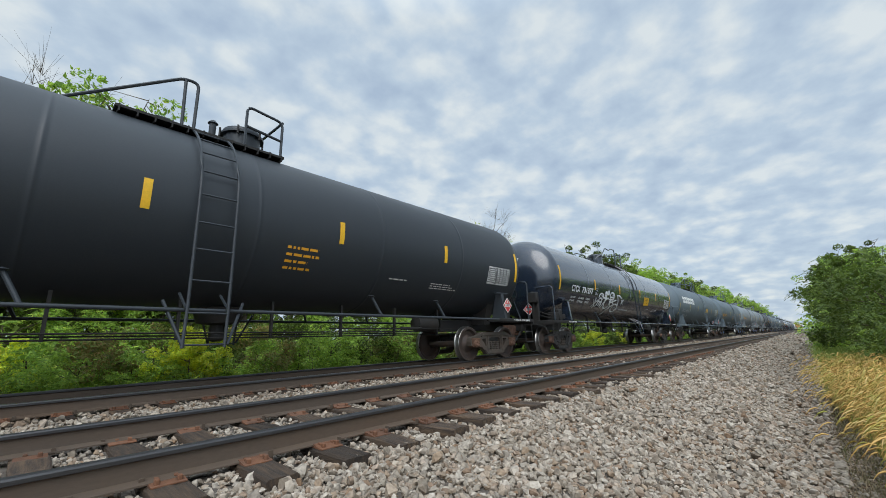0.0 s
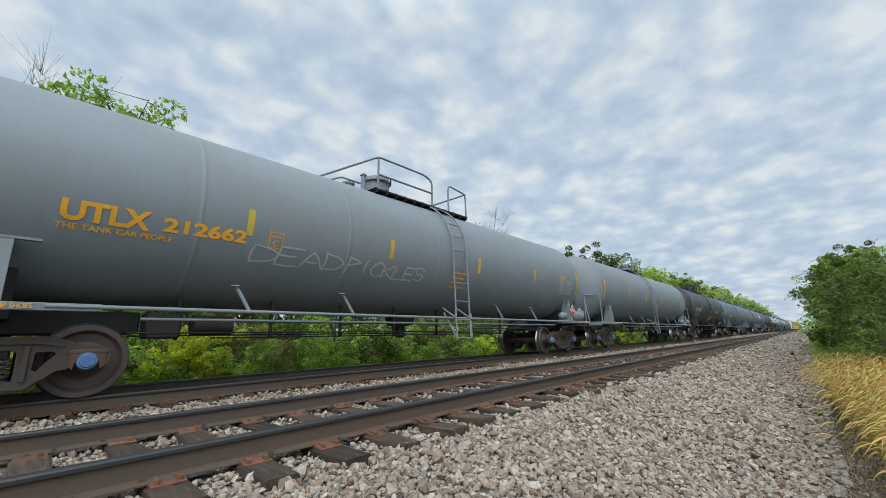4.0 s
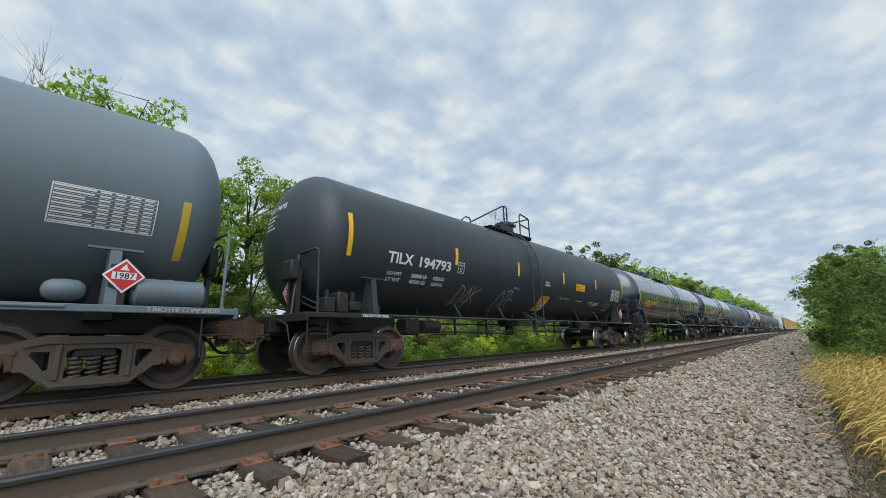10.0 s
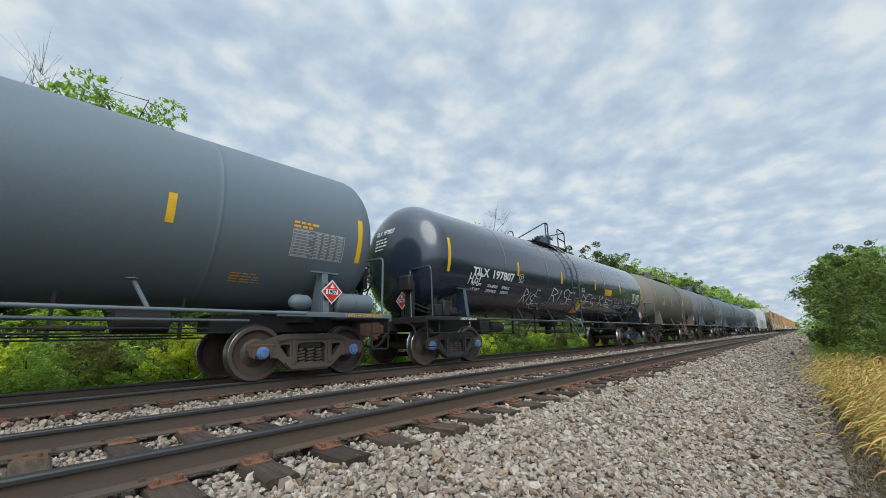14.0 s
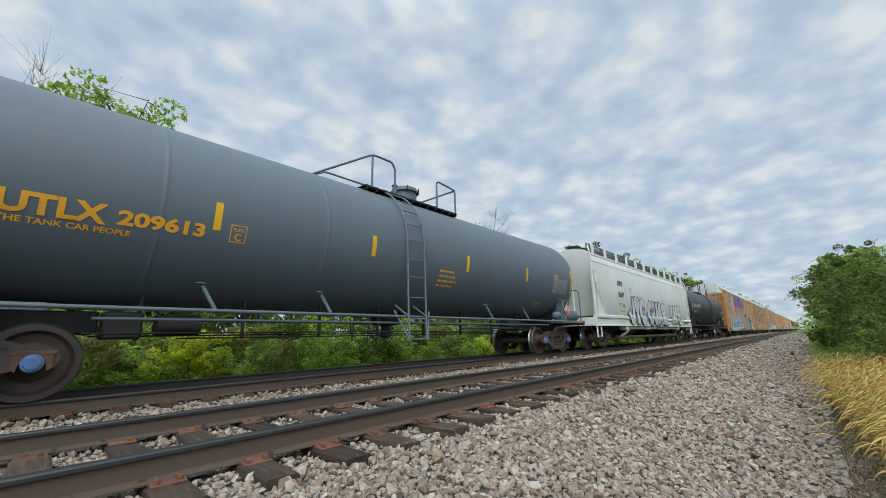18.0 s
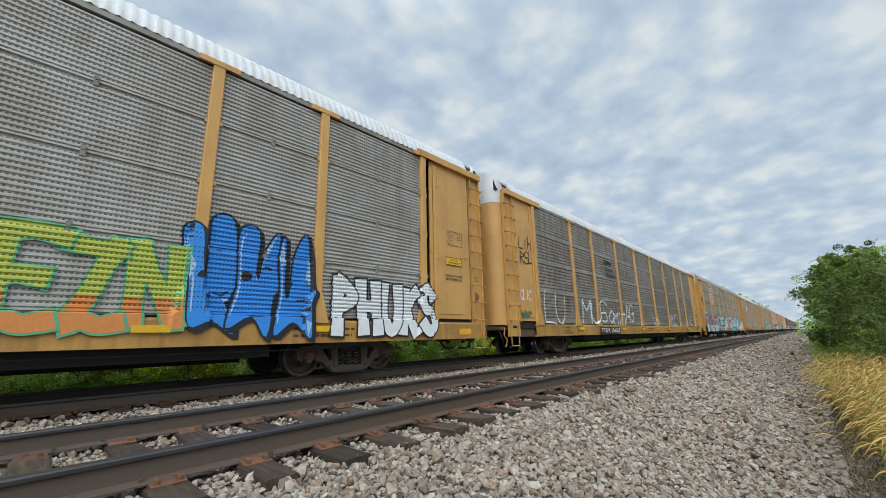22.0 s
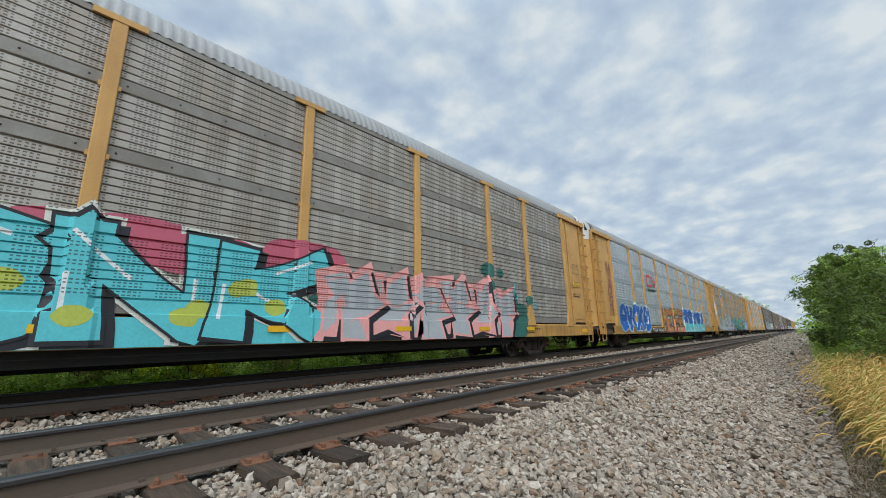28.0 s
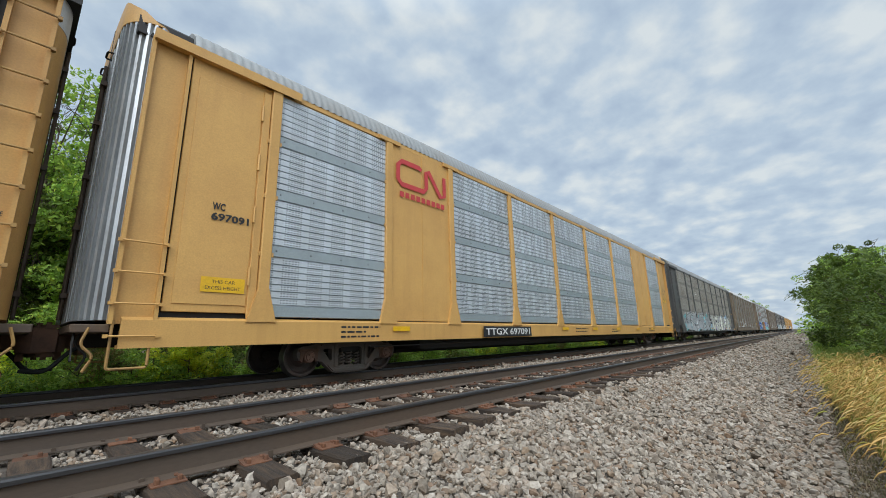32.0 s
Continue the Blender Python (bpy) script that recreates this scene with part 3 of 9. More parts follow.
def scatter_stones(name, regions, seed):
    """Stones over stretches of the bed: x0, x1, y0, y1, count, size."""
    rng = np.random.default_rng(seed)
    T = stone_templates(rng, 24)
    VV, FF, base = [], [], 0
    for x0, x1, y0, y1, n, size in regions:
        x, y = rng.uniform(x0, x1, n), rng.uniform(y0, y1, n)
        z = np.interp(y, [p[0] for p in BED], [p[1] for p in BED])
        s = size * np.exp(rng.normal(0, 0.28, n))
        for yt, xt in ((TRACK_Y[0], 0.79), (TRACK_Y[1], 0.60)):      # those that would lie on a tie sink beside it
            d = (x - xt) / TIE_GAP
            z = np.where((np.abs(d - np.round(d)) * TIE_GAP < 0.125) & (np.abs(y - yt) < 1.27), z - 0.09, z)
        R = turns(rng, n)
        k = rng.integers(len(T), size=n)
        for j in range(len(T)):
            i = np.flatnonzero(k == j)
            if len(i) == 0:
                continue
            V0, F = T[j]
            W = np.einsum("nij,vj->nvi", R[i], V0) * (s[i, None, None] * 0.5)
            W[:, :, 2] *= 0.85
            W += np.stack([x[i], y[i], z[i] + s[i] * rng.uniform(-0.1, 0.55, len(i))], -1)[:, None, :]
            VV.append(W.reshape(-1, 3))
            FF.append((F[None] + (base + len(V0) * np.arange(len(i)))[:, None, None]).reshape(-1, 3))
            base += len(V0) * len(i)
    me = tri_mesh(name, np.concatenate(VV), np.concatenate(FF), M["stone"])
    o = new(name, me)
    o.parent = ballast_bed
    o["kind"], o["label"] = "stuff", "loose crushed limestone"
    return o


def ballast_stones():
    scatter_stones("ballast_stones", [
        (0.6, 9.0, -0.8, 0.0, 3000, 0.045), (-6.0, 0.2, -0.05, 2.75, 5000, 0.075), (-6.0, -1.5, 2.75, 10.3, 6000, 0.08), (0.2, 5.0, 0.0, 2.75, 19000, 0.058), (5.0, 10, -0.05, 2.7, 12500, 0.063), (10, 20, -0.05, 2.7, 10500, 0.078), (20, 45, -0.1, 2.7, 9000, 0.105), (45, 120, -0.1, 2.7, 7000, 0.2), (50, 120, 4.7, 7.0, 4000, 0.18),
        (-1.5, 9, 2.75, 3.1, 3000, 0.047), (-1.5, 9, 3.2, 4.6, 8600, 0.047), (9, 24, 2.75, 4.7, 4000, 0.06),
        (-2.5, 9, 4.7, 7.0, 11500, 0.053), (9, 24, 4.7, 7.0, 6500, 0.075), (24, 50, 4.7, 7.0, 3500, 0.1),
        (-2.5, 16, 7.1, 8.6, 4500, 0.055), (-2.5, 20, 8.6, 10.4, 5000, 0.08)], 11)
    # the stones closest by, one by one
    rng = np.random.default_rng(12)
    T = stone_templates(rng, 12)
    meshes = [tri_mesh("stone", v * 0.5, f, M["stone"]) for v, f in T]
    for i in range(110):
        x, y = rng.uniform(0.5, 3.2), rng.uniform(0.5, 2.55)
        s = 0.055 * math.exp(rng.normal(0, 0.25))
        o = part("stone", meshes[i % 12], None, ballast_bed)
        o.matrix_basis = Matrix.LocRotScale((x, y, height(BED, y) + 0.033), Euler(rng.uniform(0, 6.28, 3)), (s, s, s * 0.9))


# ---- marks on curved and flat sides ----
TANK_R, TANK_Z = 1.5, 2.72


def on_tank(u, v, off, R=TANK_R, Z=TANK_Z):
    """u along the car, v the arc above the tank's axis on its near side."""
    a = v / R
    return (u, -(R + off) * math.cos(a), Z + (R + off) * math.sin(a))


def decal(name, faces, surf, material, parent, off=0.006, label="", step=0.06):
    """Flat shapes in (u, v), cut into strips, laid on a surface; a third number lifts a point off it."""
    bm = bm_new()
    for f in faces:
        if len(f) >= 3:
            bm.faces.new([bm.verts.new((p[0], p[1], p[2] if len(p) > 2 else 0)) for p in f])
    lay(bm, surf, off, step)
    return part(name, bm, material, parent, label)


CUTS = {}   # where a stepped surface has its edges, along u and along v


def lay(bm, surf, off, step):
    if surf in CUTS:                       # no paint hangs below the sill
        edge = 0.97 if surf is on_hopper else 0.608
        for v in bm.verts:
            v.co.y = max(v.co.y, edge)
    if surf is on_tank and step:
        lo, hi = min(v.co.y for v in bm.verts), max(v.co.y for v in bm.verts)
        k = math.ceil(lo / step)
        while k * step < hi:
            bmesh.ops.bisect_plane(bm, geom=bm.verts[:] + bm.edges[:] + bm.faces[:], plane_co=(0, k * step, 0), plane_no=(0, 1, 0))
            k += 1
    if surf in CUTS:
        bmesh.ops.triangulate(bm, faces=bm.faces[:])
    for axis, places in enumerate(CUTS.get(surf, ())):
        lo, hi = min(v.co[axis] for v in bm.verts), max(v.co[axis] for v in bm.verts)
        for p in places:
            if lo < p < hi:
                bmesh.ops.bisect_plane(bm, geom=bm.verts[:] + bm.edges[:] + bm.faces[:], plane_co=(p, p, 0), plane_no=(1 - axis, axis, 0))
    for v in bm.verts:
        v.co = surf(v.co.x, v.co.y, off + v.co.z)


def lifted(faces, h):
    return [[(p[0], p[1], h) for p in f] for f in faces]


def rect(u0, u1, v0, v1):
    return [(u0, v0), (u1, v0), (u1, v1), (u0, v1)]


TEXTS = {}


def write_fit(text, u0, u1, v, cap, surf, material, parent, bold=0.004, off=0.007, name="lettering"):
    """Letters of a given cap height, set between u0 and u1."""
    if not text:
        return None
    size = cap / 0.72
    heavy = bold if "M" in text else 0      # this letter does not take a swollen outline
    V, F = lettering(text, size, 0.0 if heavy else bold)
    lo, hi = min(p[0] for p in V), max(p[0] for p in V)
    k = (u1 - u0) / (hi - lo)
    bm = bm_new()
    for dx, lift in ((0, 0),) if heavy == 0 else ((-heavy, 0.0), (0, 0.001), (heavy, 0.002)):
        vs = [bm.verts.new((u0 + (a - lo) * k + dx, b + v, lift)) for a, b in V]
        for f in F:
            bm.faces.new([vs[i] for i in f])
    lay(bm, surf, off, 0.07)
    return part(name, bm, material, parent)


def lettering(text, size, bold=0.0, gap=1.0, squeeze=1.0):
    key = (text, size, bold, gap, squeeze)
    if key not in TEXTS:
        cu = bpy.data.curves.new("letters", "FONT")
        cu.body, cu.size, cu.offset, cu.space_character, cu.resolution_u = text, size, bold, gap, 3
        ob = bpy.data.objects.new("letters", cu)
        me = ob.to_mesh()
        V = [(v.co.x * squeeze, v.co.y) for v in me.vertices]
        F = [list(p.vertices) for p in me.polygons]
        ob.to_mesh_clear()
        bpy.data.objects.remove(ob)
        bpy.data.curves.remove(cu)
        TEXTS[key] = (V, F)
    return TEXTS[key]


def write(text, u, v, size, surf, material, parent, bold=0.0, gap=1.05, squeeze=1.0, off=0.007, name="lettering"):
    if not text:
        return None
    V, F = lettering(text, size, bold, gap, squeeze)
    bm = bm_new()
    vs = [bm.verts.new((a + u, b + v, 0)) for a, b in V]
    for f in F:
        try:
            bm.faces.new([vs[i] for i in f])
        except ValueError:
            pass
    lay(bm, surf, off, 0.07)
    return part(name, bm, material, parent)


def bars(u, v, w, h, rows, rng, fill=0.8):
    """Small print that cannot be read: rows of bars."""
    out, rh = [], h / rows
    for r in range(rows):
        x, y = u, v - (r + 1) * rh
        end = u + w * rng.uniform(0.6, 1.0)
        while x < end:
            n = rng.uniform(0.04, 0.16)
            out.append(rect(x, min(x + n, end), y + rh * 0.22, y + rh * fill))
            x += n + 0.03
    return out


def table(u, v, w, h, rows, cols, rng):
    """The printed test table: frame lines and filled cells."""
    t = 0.012
    out = [rect(u, u + w, v - t, v), rect(u, u + w, v - h, v - h + t), rect(u, u + t, v - h, v), rect(u + w - t, u + w, v - h, v)]
    for i in range(rows):
        y1, y0 = v - h * i / rows, v - h * (i + 1) / rows
        for j in range(cols):
            a, b = u + w * (0.42 + 0.58 * j / cols), u + w * (0.42 + 0.58 * (j + 0.72) / cols)
            out.append(rect(a, b, y0 + 0.017, y1 - 0.017))
        out.append(rect(u + 0.02, u + w * rng.uniform(0.25, 0.4), y0 + 0.017, y1 - 0.017))
        out.append(rect(u, u + w, y0 - 0.002, y0 + 0.003))
    return out


def spline(ctrl, n=8):
    """A smooth line through control points."""
    P = [ctrl[0]] + list(ctrl) + [ctrl[-1]]
    out = []
    for a, b, c, d in zip(P, P[1:], P[2:], P[3:]):
        for i in range(n):
            t = i / n
            out.append(tuple(0.5 * (2 * b[k] + (c[k] - a[k]) * t + (2 * a[k] - 5 * b[k] + 4 * c[k] - d[k]) * t * t + (3 * b[k] - a[k] - 3 * c[k] + d[k]) * t ** 3) for k in (0, 1)))
    return out + [tuple(ctrl[-1])]


def ribbon(line, w, taper=True):
    """A painted line of width w."""
    out, n = [], len(line)
    L, R = [], []
    for i, p in enumerate(line):
        a, b = line[max(0, i - 1)], line[min(n - 1, i + 1)]
        dx, dy = b[0] - a[0], b[1] - a[1]
        d = math.hypot(dx, dy) or 1
        ww = w * 0.5 * (0.7 + 0.5 * abs(math.sin(i * 0.7))) if taper else w * 0.5
        L.append((p[0] - dy / d * ww, p[1] + dx / d * ww))
        R.append((p[0] + dy / d * ww, p[1] - dx / d * ww))
    return [[L[i], R[i], R[i + 1], L[i + 1]] for i in range(n - 1)]


def scrawl(rng, u, v, w, h, n, width):
    """A hand tag: a run of loops and spikes, no letters."""
    out = []
    for k in range(n):
        x0, m = u + w * k / n, int(rng.integers(5, 8))
        pts = [(x0 + 1.15 * w / n * (j / m + rng.uniform(-0.16, 0.16)), v + h * (rng.uniform(0.62, 1.0) if j % 2 else rng.uniform(0.0, 0.35))) for j in range(m + 1)]
        if rng.random() < 0.4:
            pts.append((x0 + 0.2 * w / n, v + h * rng.uniform(0.3, 0.6)))
        for i, f in enumerate(ribbon(spline(pts), width)):
            out += lifted([f], 0.0012 * k + 0.00006 * i)
    return out


def blob(rng, cx, cy, rx, ry, k=9, j=0.25):
    c = [(cx + rx * rng.uniform(1 - j, 1 + j) * math.cos(2 * math.pi * i / k), cy + ry * rng.uniform(1 - j, 1 + j) * math.sin(2 * math.pi * i / k)) for i in range(k)]
    c = [c[-1]] + c + c[:2]
    s = spline(c, 5)
    return s[5:-6]


def paint(name, layers, surf, parent, off, label="", low=None):
    """One sprayed shape in several colours: layers of faces, back to front; low: a level, a colour and the one it takes over from there down."""
    bm = bm_new()
    mats = []
    for faces, m in layers:
        if m not in mats:
            mats.append(m)
        for f in faces:
            if len(f) >= 3:
                q = bm.faces.new([bm.verts.new((p[0], p[1], p[2] if len(p) > 2 else 0)) for p in f])
                q.material_index = mats.index(m)
    recolour(bm, mats, low)
    lay(bm, surf, off, 0.07)
    me = finish(bm)
    for m in mats:
        me.materials.append(m)
    return part(name, me, None, parent, label)


def recolour(bm, mats, low):
    if not low:
        return
    level, over, under = low
    bmesh.ops.bisect_plane(bm, geom=bm.verts[:] + bm.edges[:] + bm.faces[:], plane_co=(0, level, 0), plane_no=(0, 1, 0))
    if under not in mats:
        mats.append(under)
    for f in bm.faces:
        if mats[f.material_index] == over and f.calc_center_median().y < level:
            f.material_index = mats.index(under)


def swell(poly, d, dx=0.0, dy=0.0):
    """The outline moved outwards by d."""
    n, out = len(poly), []
    area = sum(poly[i][0] * poly[(i + 1) % n][1] - poly[(i + 1) % n][0] * poly[i][1] for i in range(n))
    sg = 1 if area > 0 else -1
    for i in range(n):
        a, b, c = poly[i - 1], poly[i], poly[(i + 1) % n]
        e, f = (b[0] - a[0], b[1] - a[1]), (c[0] - b[0], c[1] - b[1])
        le, lf = math.hypot(*e) or 1e-6, math.hypot(*f) or 1e-6
        nx, ny = e[1] / le + f[1] / lf, -e[0] / le - f[0] / lf
        k = math.hypot(nx, ny)
        k = max(k, 1.25)
        out.append((b[0] + sg * d * nx * 2 / (k * k) + dx, b[1] + sg * d * ny * 2 / (k * k) + dy))
    return out


def shard(rng, cx, v, wd, h, soft):
    """One sprayed form, no letter: a slanted mass with a spike or two and a slot cut in from above or below."""
    x = lambda f: cx + wd * (f - 0.5)
    y = lambda f: v + h * f
    up = rng.random() < 0.5
    s0 = rng.uniform(0.3, 0.55)
    sw = rng.uniform(0.07, 0.13)
    sd = rng.uniform(0.42, 0.62)
    j = lambda a: rng.uniform(-a, a)
    P = [(0.04 + j(0.08), 0.02 + j(0.05)), (0.10 + j(0.06), 0.45 + j(0.1)), (-0.02 + j(0.12), 0.86 + j(0.1))]
    if up:
        P += [(s0 - sw, 0.97 + j(0.08)), (s0 - sw * 0.5 + j(0.04), sd), (s0 + sw * 0.5 + j(0.04), sd - 0.04), (s0 + sw, 0.90 + j(0.1))]
    else:
        P += [(0.4 + j(0.08), 1.0 + j(0.06)), (0.5 + j(0.05), 0.84 + j(0.06))]
    P += [(0.88 + j(0.1), 1.02 + j(0.12)), (0.94 + j(0.06), 0.62 + j(0.08)), (1.10 + j(0.14), 0.48 + j(0.1)), (0.9 + j(0.06), 0.34 + j(0.05)), (0.97 + j(0.1), -0.02 + j(0.07))]
    if not up:
        P += [(s0 + sw, 0.02 + j(0.05)), (s0 + sw * 0.4, 1 - sd), (s0 - sw * 0.4, 0.97 - sd), (s0 - sw, 0.03 + j(0.05))]
    else:
        P += [(0.5 + j(0.06), 0.13 + j(0.04))]
    lean = j(0.14)
    P = [(x(a) + lean * h * (b - 0.5), y(b)) for a, b in P]
    if soft:
        s = spline([P[-1]] + P + P[:2], 4)
        P = s[4:-5]
    return P


def mural(parent, seed, surf, u, v, w, h, n, fill, line, extra=None, shine=None, cloud=None, off=0.012, soft=False, rim=0.03, cast=None, low=None):
    """A sprayed piece: a colour cloud, then forms that lap over one another, with outlines, shading and highlights."""
    rng = np.random.default_rng(seed)
    if cloud:
        back = []
        for i in range(2 * n + 1):
            top = rng.random() < 0.55
            back += lifted([blob(rng, u + w * (i + 0.2) / (2 * n + 0.4), v + h * (rng.uniform(0.5, 0.85) if top else rng.uniform(0.15, 0.42)), w / n * 0.42, h * rng.uniform(0.24, 0.36), 8, 0.22)], 0.0004 * i)
        paint("graffiti_cloud", [(back, cloud)], surf, parent, off, "sprayed colour cloud")
    wd = w / n
    for i in range(n):
        z = 0.006 + 0.0035 * (i if seed % 2 else n - i)
        cx = u + wd * (i + 0.5)
        hh = h * rng.uniform(0.88, 1.0)
        P = shard(rng, cx, v + h * rng.uniform(0, 0.05), wd * (1.08 if soft else 1.22), hh, soft)
        L = []
        if shine:
            L.append((lifted([swell(P, rim * 2.4)], z), shine))
        L.append((lifted([swell(P, rim * 1.1, rim * 1.6, -rim * 1.4)], z + 0.0006), cast or line))
        L.append((lifted([swell(P, rim)], z + 0.0012), line))
        L.append((lifted([P], z + 0.0018), fill))
        q = min(wd, hh)
        if extra:
            F = []
            for _ in range(3):                       # facets that run in from the rim
                k = int(rng.integers(len(P)))
                a, b = P[k], P[(k + (3 if soft else 1)) % len(P)]
                t = rng.uniform(0.25, 0.5)
                F.append([a, b, ((a[0] + b[0]) / 2 * (1 - t) + cx * t, (a[1] + b[1]) / 2 * (1 - t) + (v + hh / 2) * t)])
            L.append((lifted(F, z + 0.0023), extra))
        c = (cx + wd * rng.uniform(-0.28, -0.1), v + hh * rng.uniform(0.3, 0.7))
        d = q * rng.uniform(0.09, 0.15)
        hole = blob(rng, c[0], c[1], d, d * 0.8, 7, 0.2) if soft else [(c[0] - d, c[1] - d * 0.6), (c[0] + d, c[1] - d * 0.8), (c[0] + d * 0.3, c[1] + d)]
        L.append((lifted([hole], z + 0.0028), line))
        a = (cx + wd * 0.22, v + hh * rng.uniform(0.25, 0.75))
        L.append((lifted(ribbon([(a[0] - q * 0.16, a[1]), (a[0], a[1] + q * rng.uniform(-0.1, 0.1)), (a[0] + q * 0.14, a[1] + q * 0.04)], 0.03), z + 0.0028), line))
        if shine or extra:
            L.append((lifted(ribbon([(p[0] + (cx - p[0]) * 0.14, p[1] + (v + hh / 2 - p[1]) * 0.14) for p in P[1:4 if not soft else 10]], 0.022), z + 0.0032), shine or extra))
        paint("graffiti", L, surf, parent, off, "sprayed graffiti form with dark outline", low and (v + h * low[0], fill, low[1]))


# the strokes of hand-drawn letters on a grid of 4 by 6; "~" marks a rounded stroke
STROKES = dict(zip("ABCDEFGHIJKLMNOPRSTUVWXYZei208*", (
    "0026 2640 1232", "0006 ~06354403 ~03424100", "~452604022041", "0006 ~0635433100", "4606 0600 0333 0040", "4606 0600 0333",
    "~452604022041 4143 2343", "0006 4046 0343", "2026", "~46422002", "0006 4603 1340", "0600 0040", "0006 0623 2346 4640", "0006 0640 4046",
    "~26040220424426", "0006 ~06354403", "0006 ~06354403 1340", "~4526051333412001", "0646 2620", "~0602204246", "0620 2046",
    "0610 1024 2430 3046", "0640 0046", "0623 4623 2320", "0646 4600 0040", "~03433616031041", "2024 2526", "~0526443300 0040", "~26040220424426",
    "~24052645330220413324", "2026 0145 0541")))


def strokes(ch):
    """A letter's strokes, as lists of points in the unit square, and whether each is rounded."""
    out = []
    for s in STROKES.get(ch, "0006").split():
        soft = s[0] == "~"
        s = s.lstrip("~")
        out.append(([(int(a) / 4, int(b) / 6) for a, b in zip(s[::2], s[1::2])], soft))
    return out


def band(bm, line, width, lift, index, dx=0.0, dy=0.0, flare=0.2, grow=0.4, floor=-9.0):
    """One broad brush stroke: a strip of joined faces, a little wider at its ends."""
    n = len(line)
    a, b = Vector(line[0]) - Vector(line[1]), Vector(line[-1]) - Vector(line[-2])
    line = [tuple(Vector(line[0]) + a.normalized() * width * grow)] + list(line[1:-1]) + [tuple(Vector(line[-1]) + b.normalized() * width * grow)]
    last = None
    for i, p in enumerate(line):
        d = Vector(line[min(n - 1, i + 1)]) - Vector(line[max(0, i - 1)])
        d = d.normalized() if d.length else Vector((1, 0))
        w = width * 0.5 * (1 - flare * 0.5 + flare * (2 * i / (n - 1) - 1) ** 2)
        z = lift + 0.00003 * i
        row = [bm.verts.new((p[0] - d.y * w + dx, max(floor, p[1] + d.x * w + dy), z)), bm.verts.new((p[0] + d.y * w + dx, max(floor, p[1] - d.x * w + dy), z))]
        if last:
            bm.faces.new((last[0], last[1], row[1], row[0])).material_index = index
        last = row


def piece(parent, seed, surf, text, u, v, w, h, fill, line, halo=None, shine=None, cast=None, cloud=None, low=None, weight=0.30, rim=0.045, dots=None, off=0.012, lean=0.1, drop=0.09):
    """Sprayed lettering: fat outlined letters that lap over one another, with a thrown shade, an outer glow, and highlights."""
    rng = np.random.default_rng(seed)
    n = len(text)
    if cloud:
        back = []
        for i in range(2 * n + 1):
            back += lifted([blob(rng, u + w * (i + 0.3) / (2 * n + 0.6), v + h * rng.uniform(0.62, 0.92), w / n * 0.45, h * rng.uniform(0.16, 0.26), 8, 0.22)], 0.0004 * i)
        paint("graffiti_cloud", [(back, cloud)], surf, parent, off, "sprayed colour cloud")
    wd = w / n
    W = weight * min(wd, h) * 1.1
    floor = v - 0.02 if v > 0.9 else 0.615
    for i, ch in enumerate(text):
        z = 0.006 + 0.0045 * (i if seed % 2 else n - i)
        turn, sx, sy = rng.uniform(-lean, lean), rng.uniform(0.98, 1.1), rng.uniform(0.94, 1.04)
        x0, hh = u + wd * i + W * 0.42, h - W * 0.9
        lines = []
        for pts, soft in strokes(ch):
            q = [(x0 + (a * (wd * sx - W * 0.8)) + (b - 0.5) * hh * turn + rng.normal(0, 0.012) * wd, v + W * 0.45 + b * hh * sy + rng.normal(0, 0.012) * h) for a, b in pts]
            if not soft:
                q = [(q[0][0] + (q[1][0] - q[0][0]) * t, q[0][1] + (q[1][1] - q[0][1]) * t + 0.03 * h * math.sin(math.pi * t) * rng.choice((-1, 1))) for t in (0, 0.3, 0.6, 1)]
            lines.append(spline(q, 5))
        bm, mats = bm_new(), []

        def layer(width, lift, m, dx=0.0, dy=0.0, flare=0.2, grow=0.4):
            if m not in mats:
                mats.append(m)
            for k, ln in enumerate(lines):
                band(bm, ln, width, lift + 0.00008 * k, mats.index(m), dx, dy, flare, grow, floor)
        if halo:
            layer(W + rim * 5, 0.002 + 0.0008 * i / n, halo)
        if cast:
            layer(W + rim * 2, 0.004 + 0.0008 * i / n, cast, drop * h, -drop * h * 0.7)
        layer(W + rim * 2, z + 0.0016, line)
        layer(W, z + 0.0026, fill, grow=0.34)
        if shine:
            mats.append(shine) if shine not in mats else None
            for k, ln in enumerate(lines):
                m = max(3, len(ln) // 2)
                band(bm, [(p[0] - W * 0.22, p[1] + W * 0.18) for p in ln[1:m + 1]], W * 0.10, z + 0.0034 + 0.0001 * k, mats.index(shine))
        if dots:
            mats.append(dots) if dots not in mats else None
            for k in range(3):
                ln = lines[int(rng.integers(len(lines)))]
                p = ln[int(rng.integers(2, len(ln) - 1))]
                f = bm.faces.new([bm.verts.new((a, b, z + 0.0040 + 0.0002 * k)) for a, b in blob(rng, p[0], p[1], W * 0.34, W * 0.24, 7, 0.2)])
                f.material_index = mats.index(dots)
        recolour(bm, mats, low and (v + h * low[0], fill, low[1]))
        lay(bm, surf, off, 0.07)
        me = finish(bm)
        for m in mats:
            me.materials.append(m)
        part("graffiti_letter", me, None, parent, "sprayed letter with painted outline" if i == 0 else "")


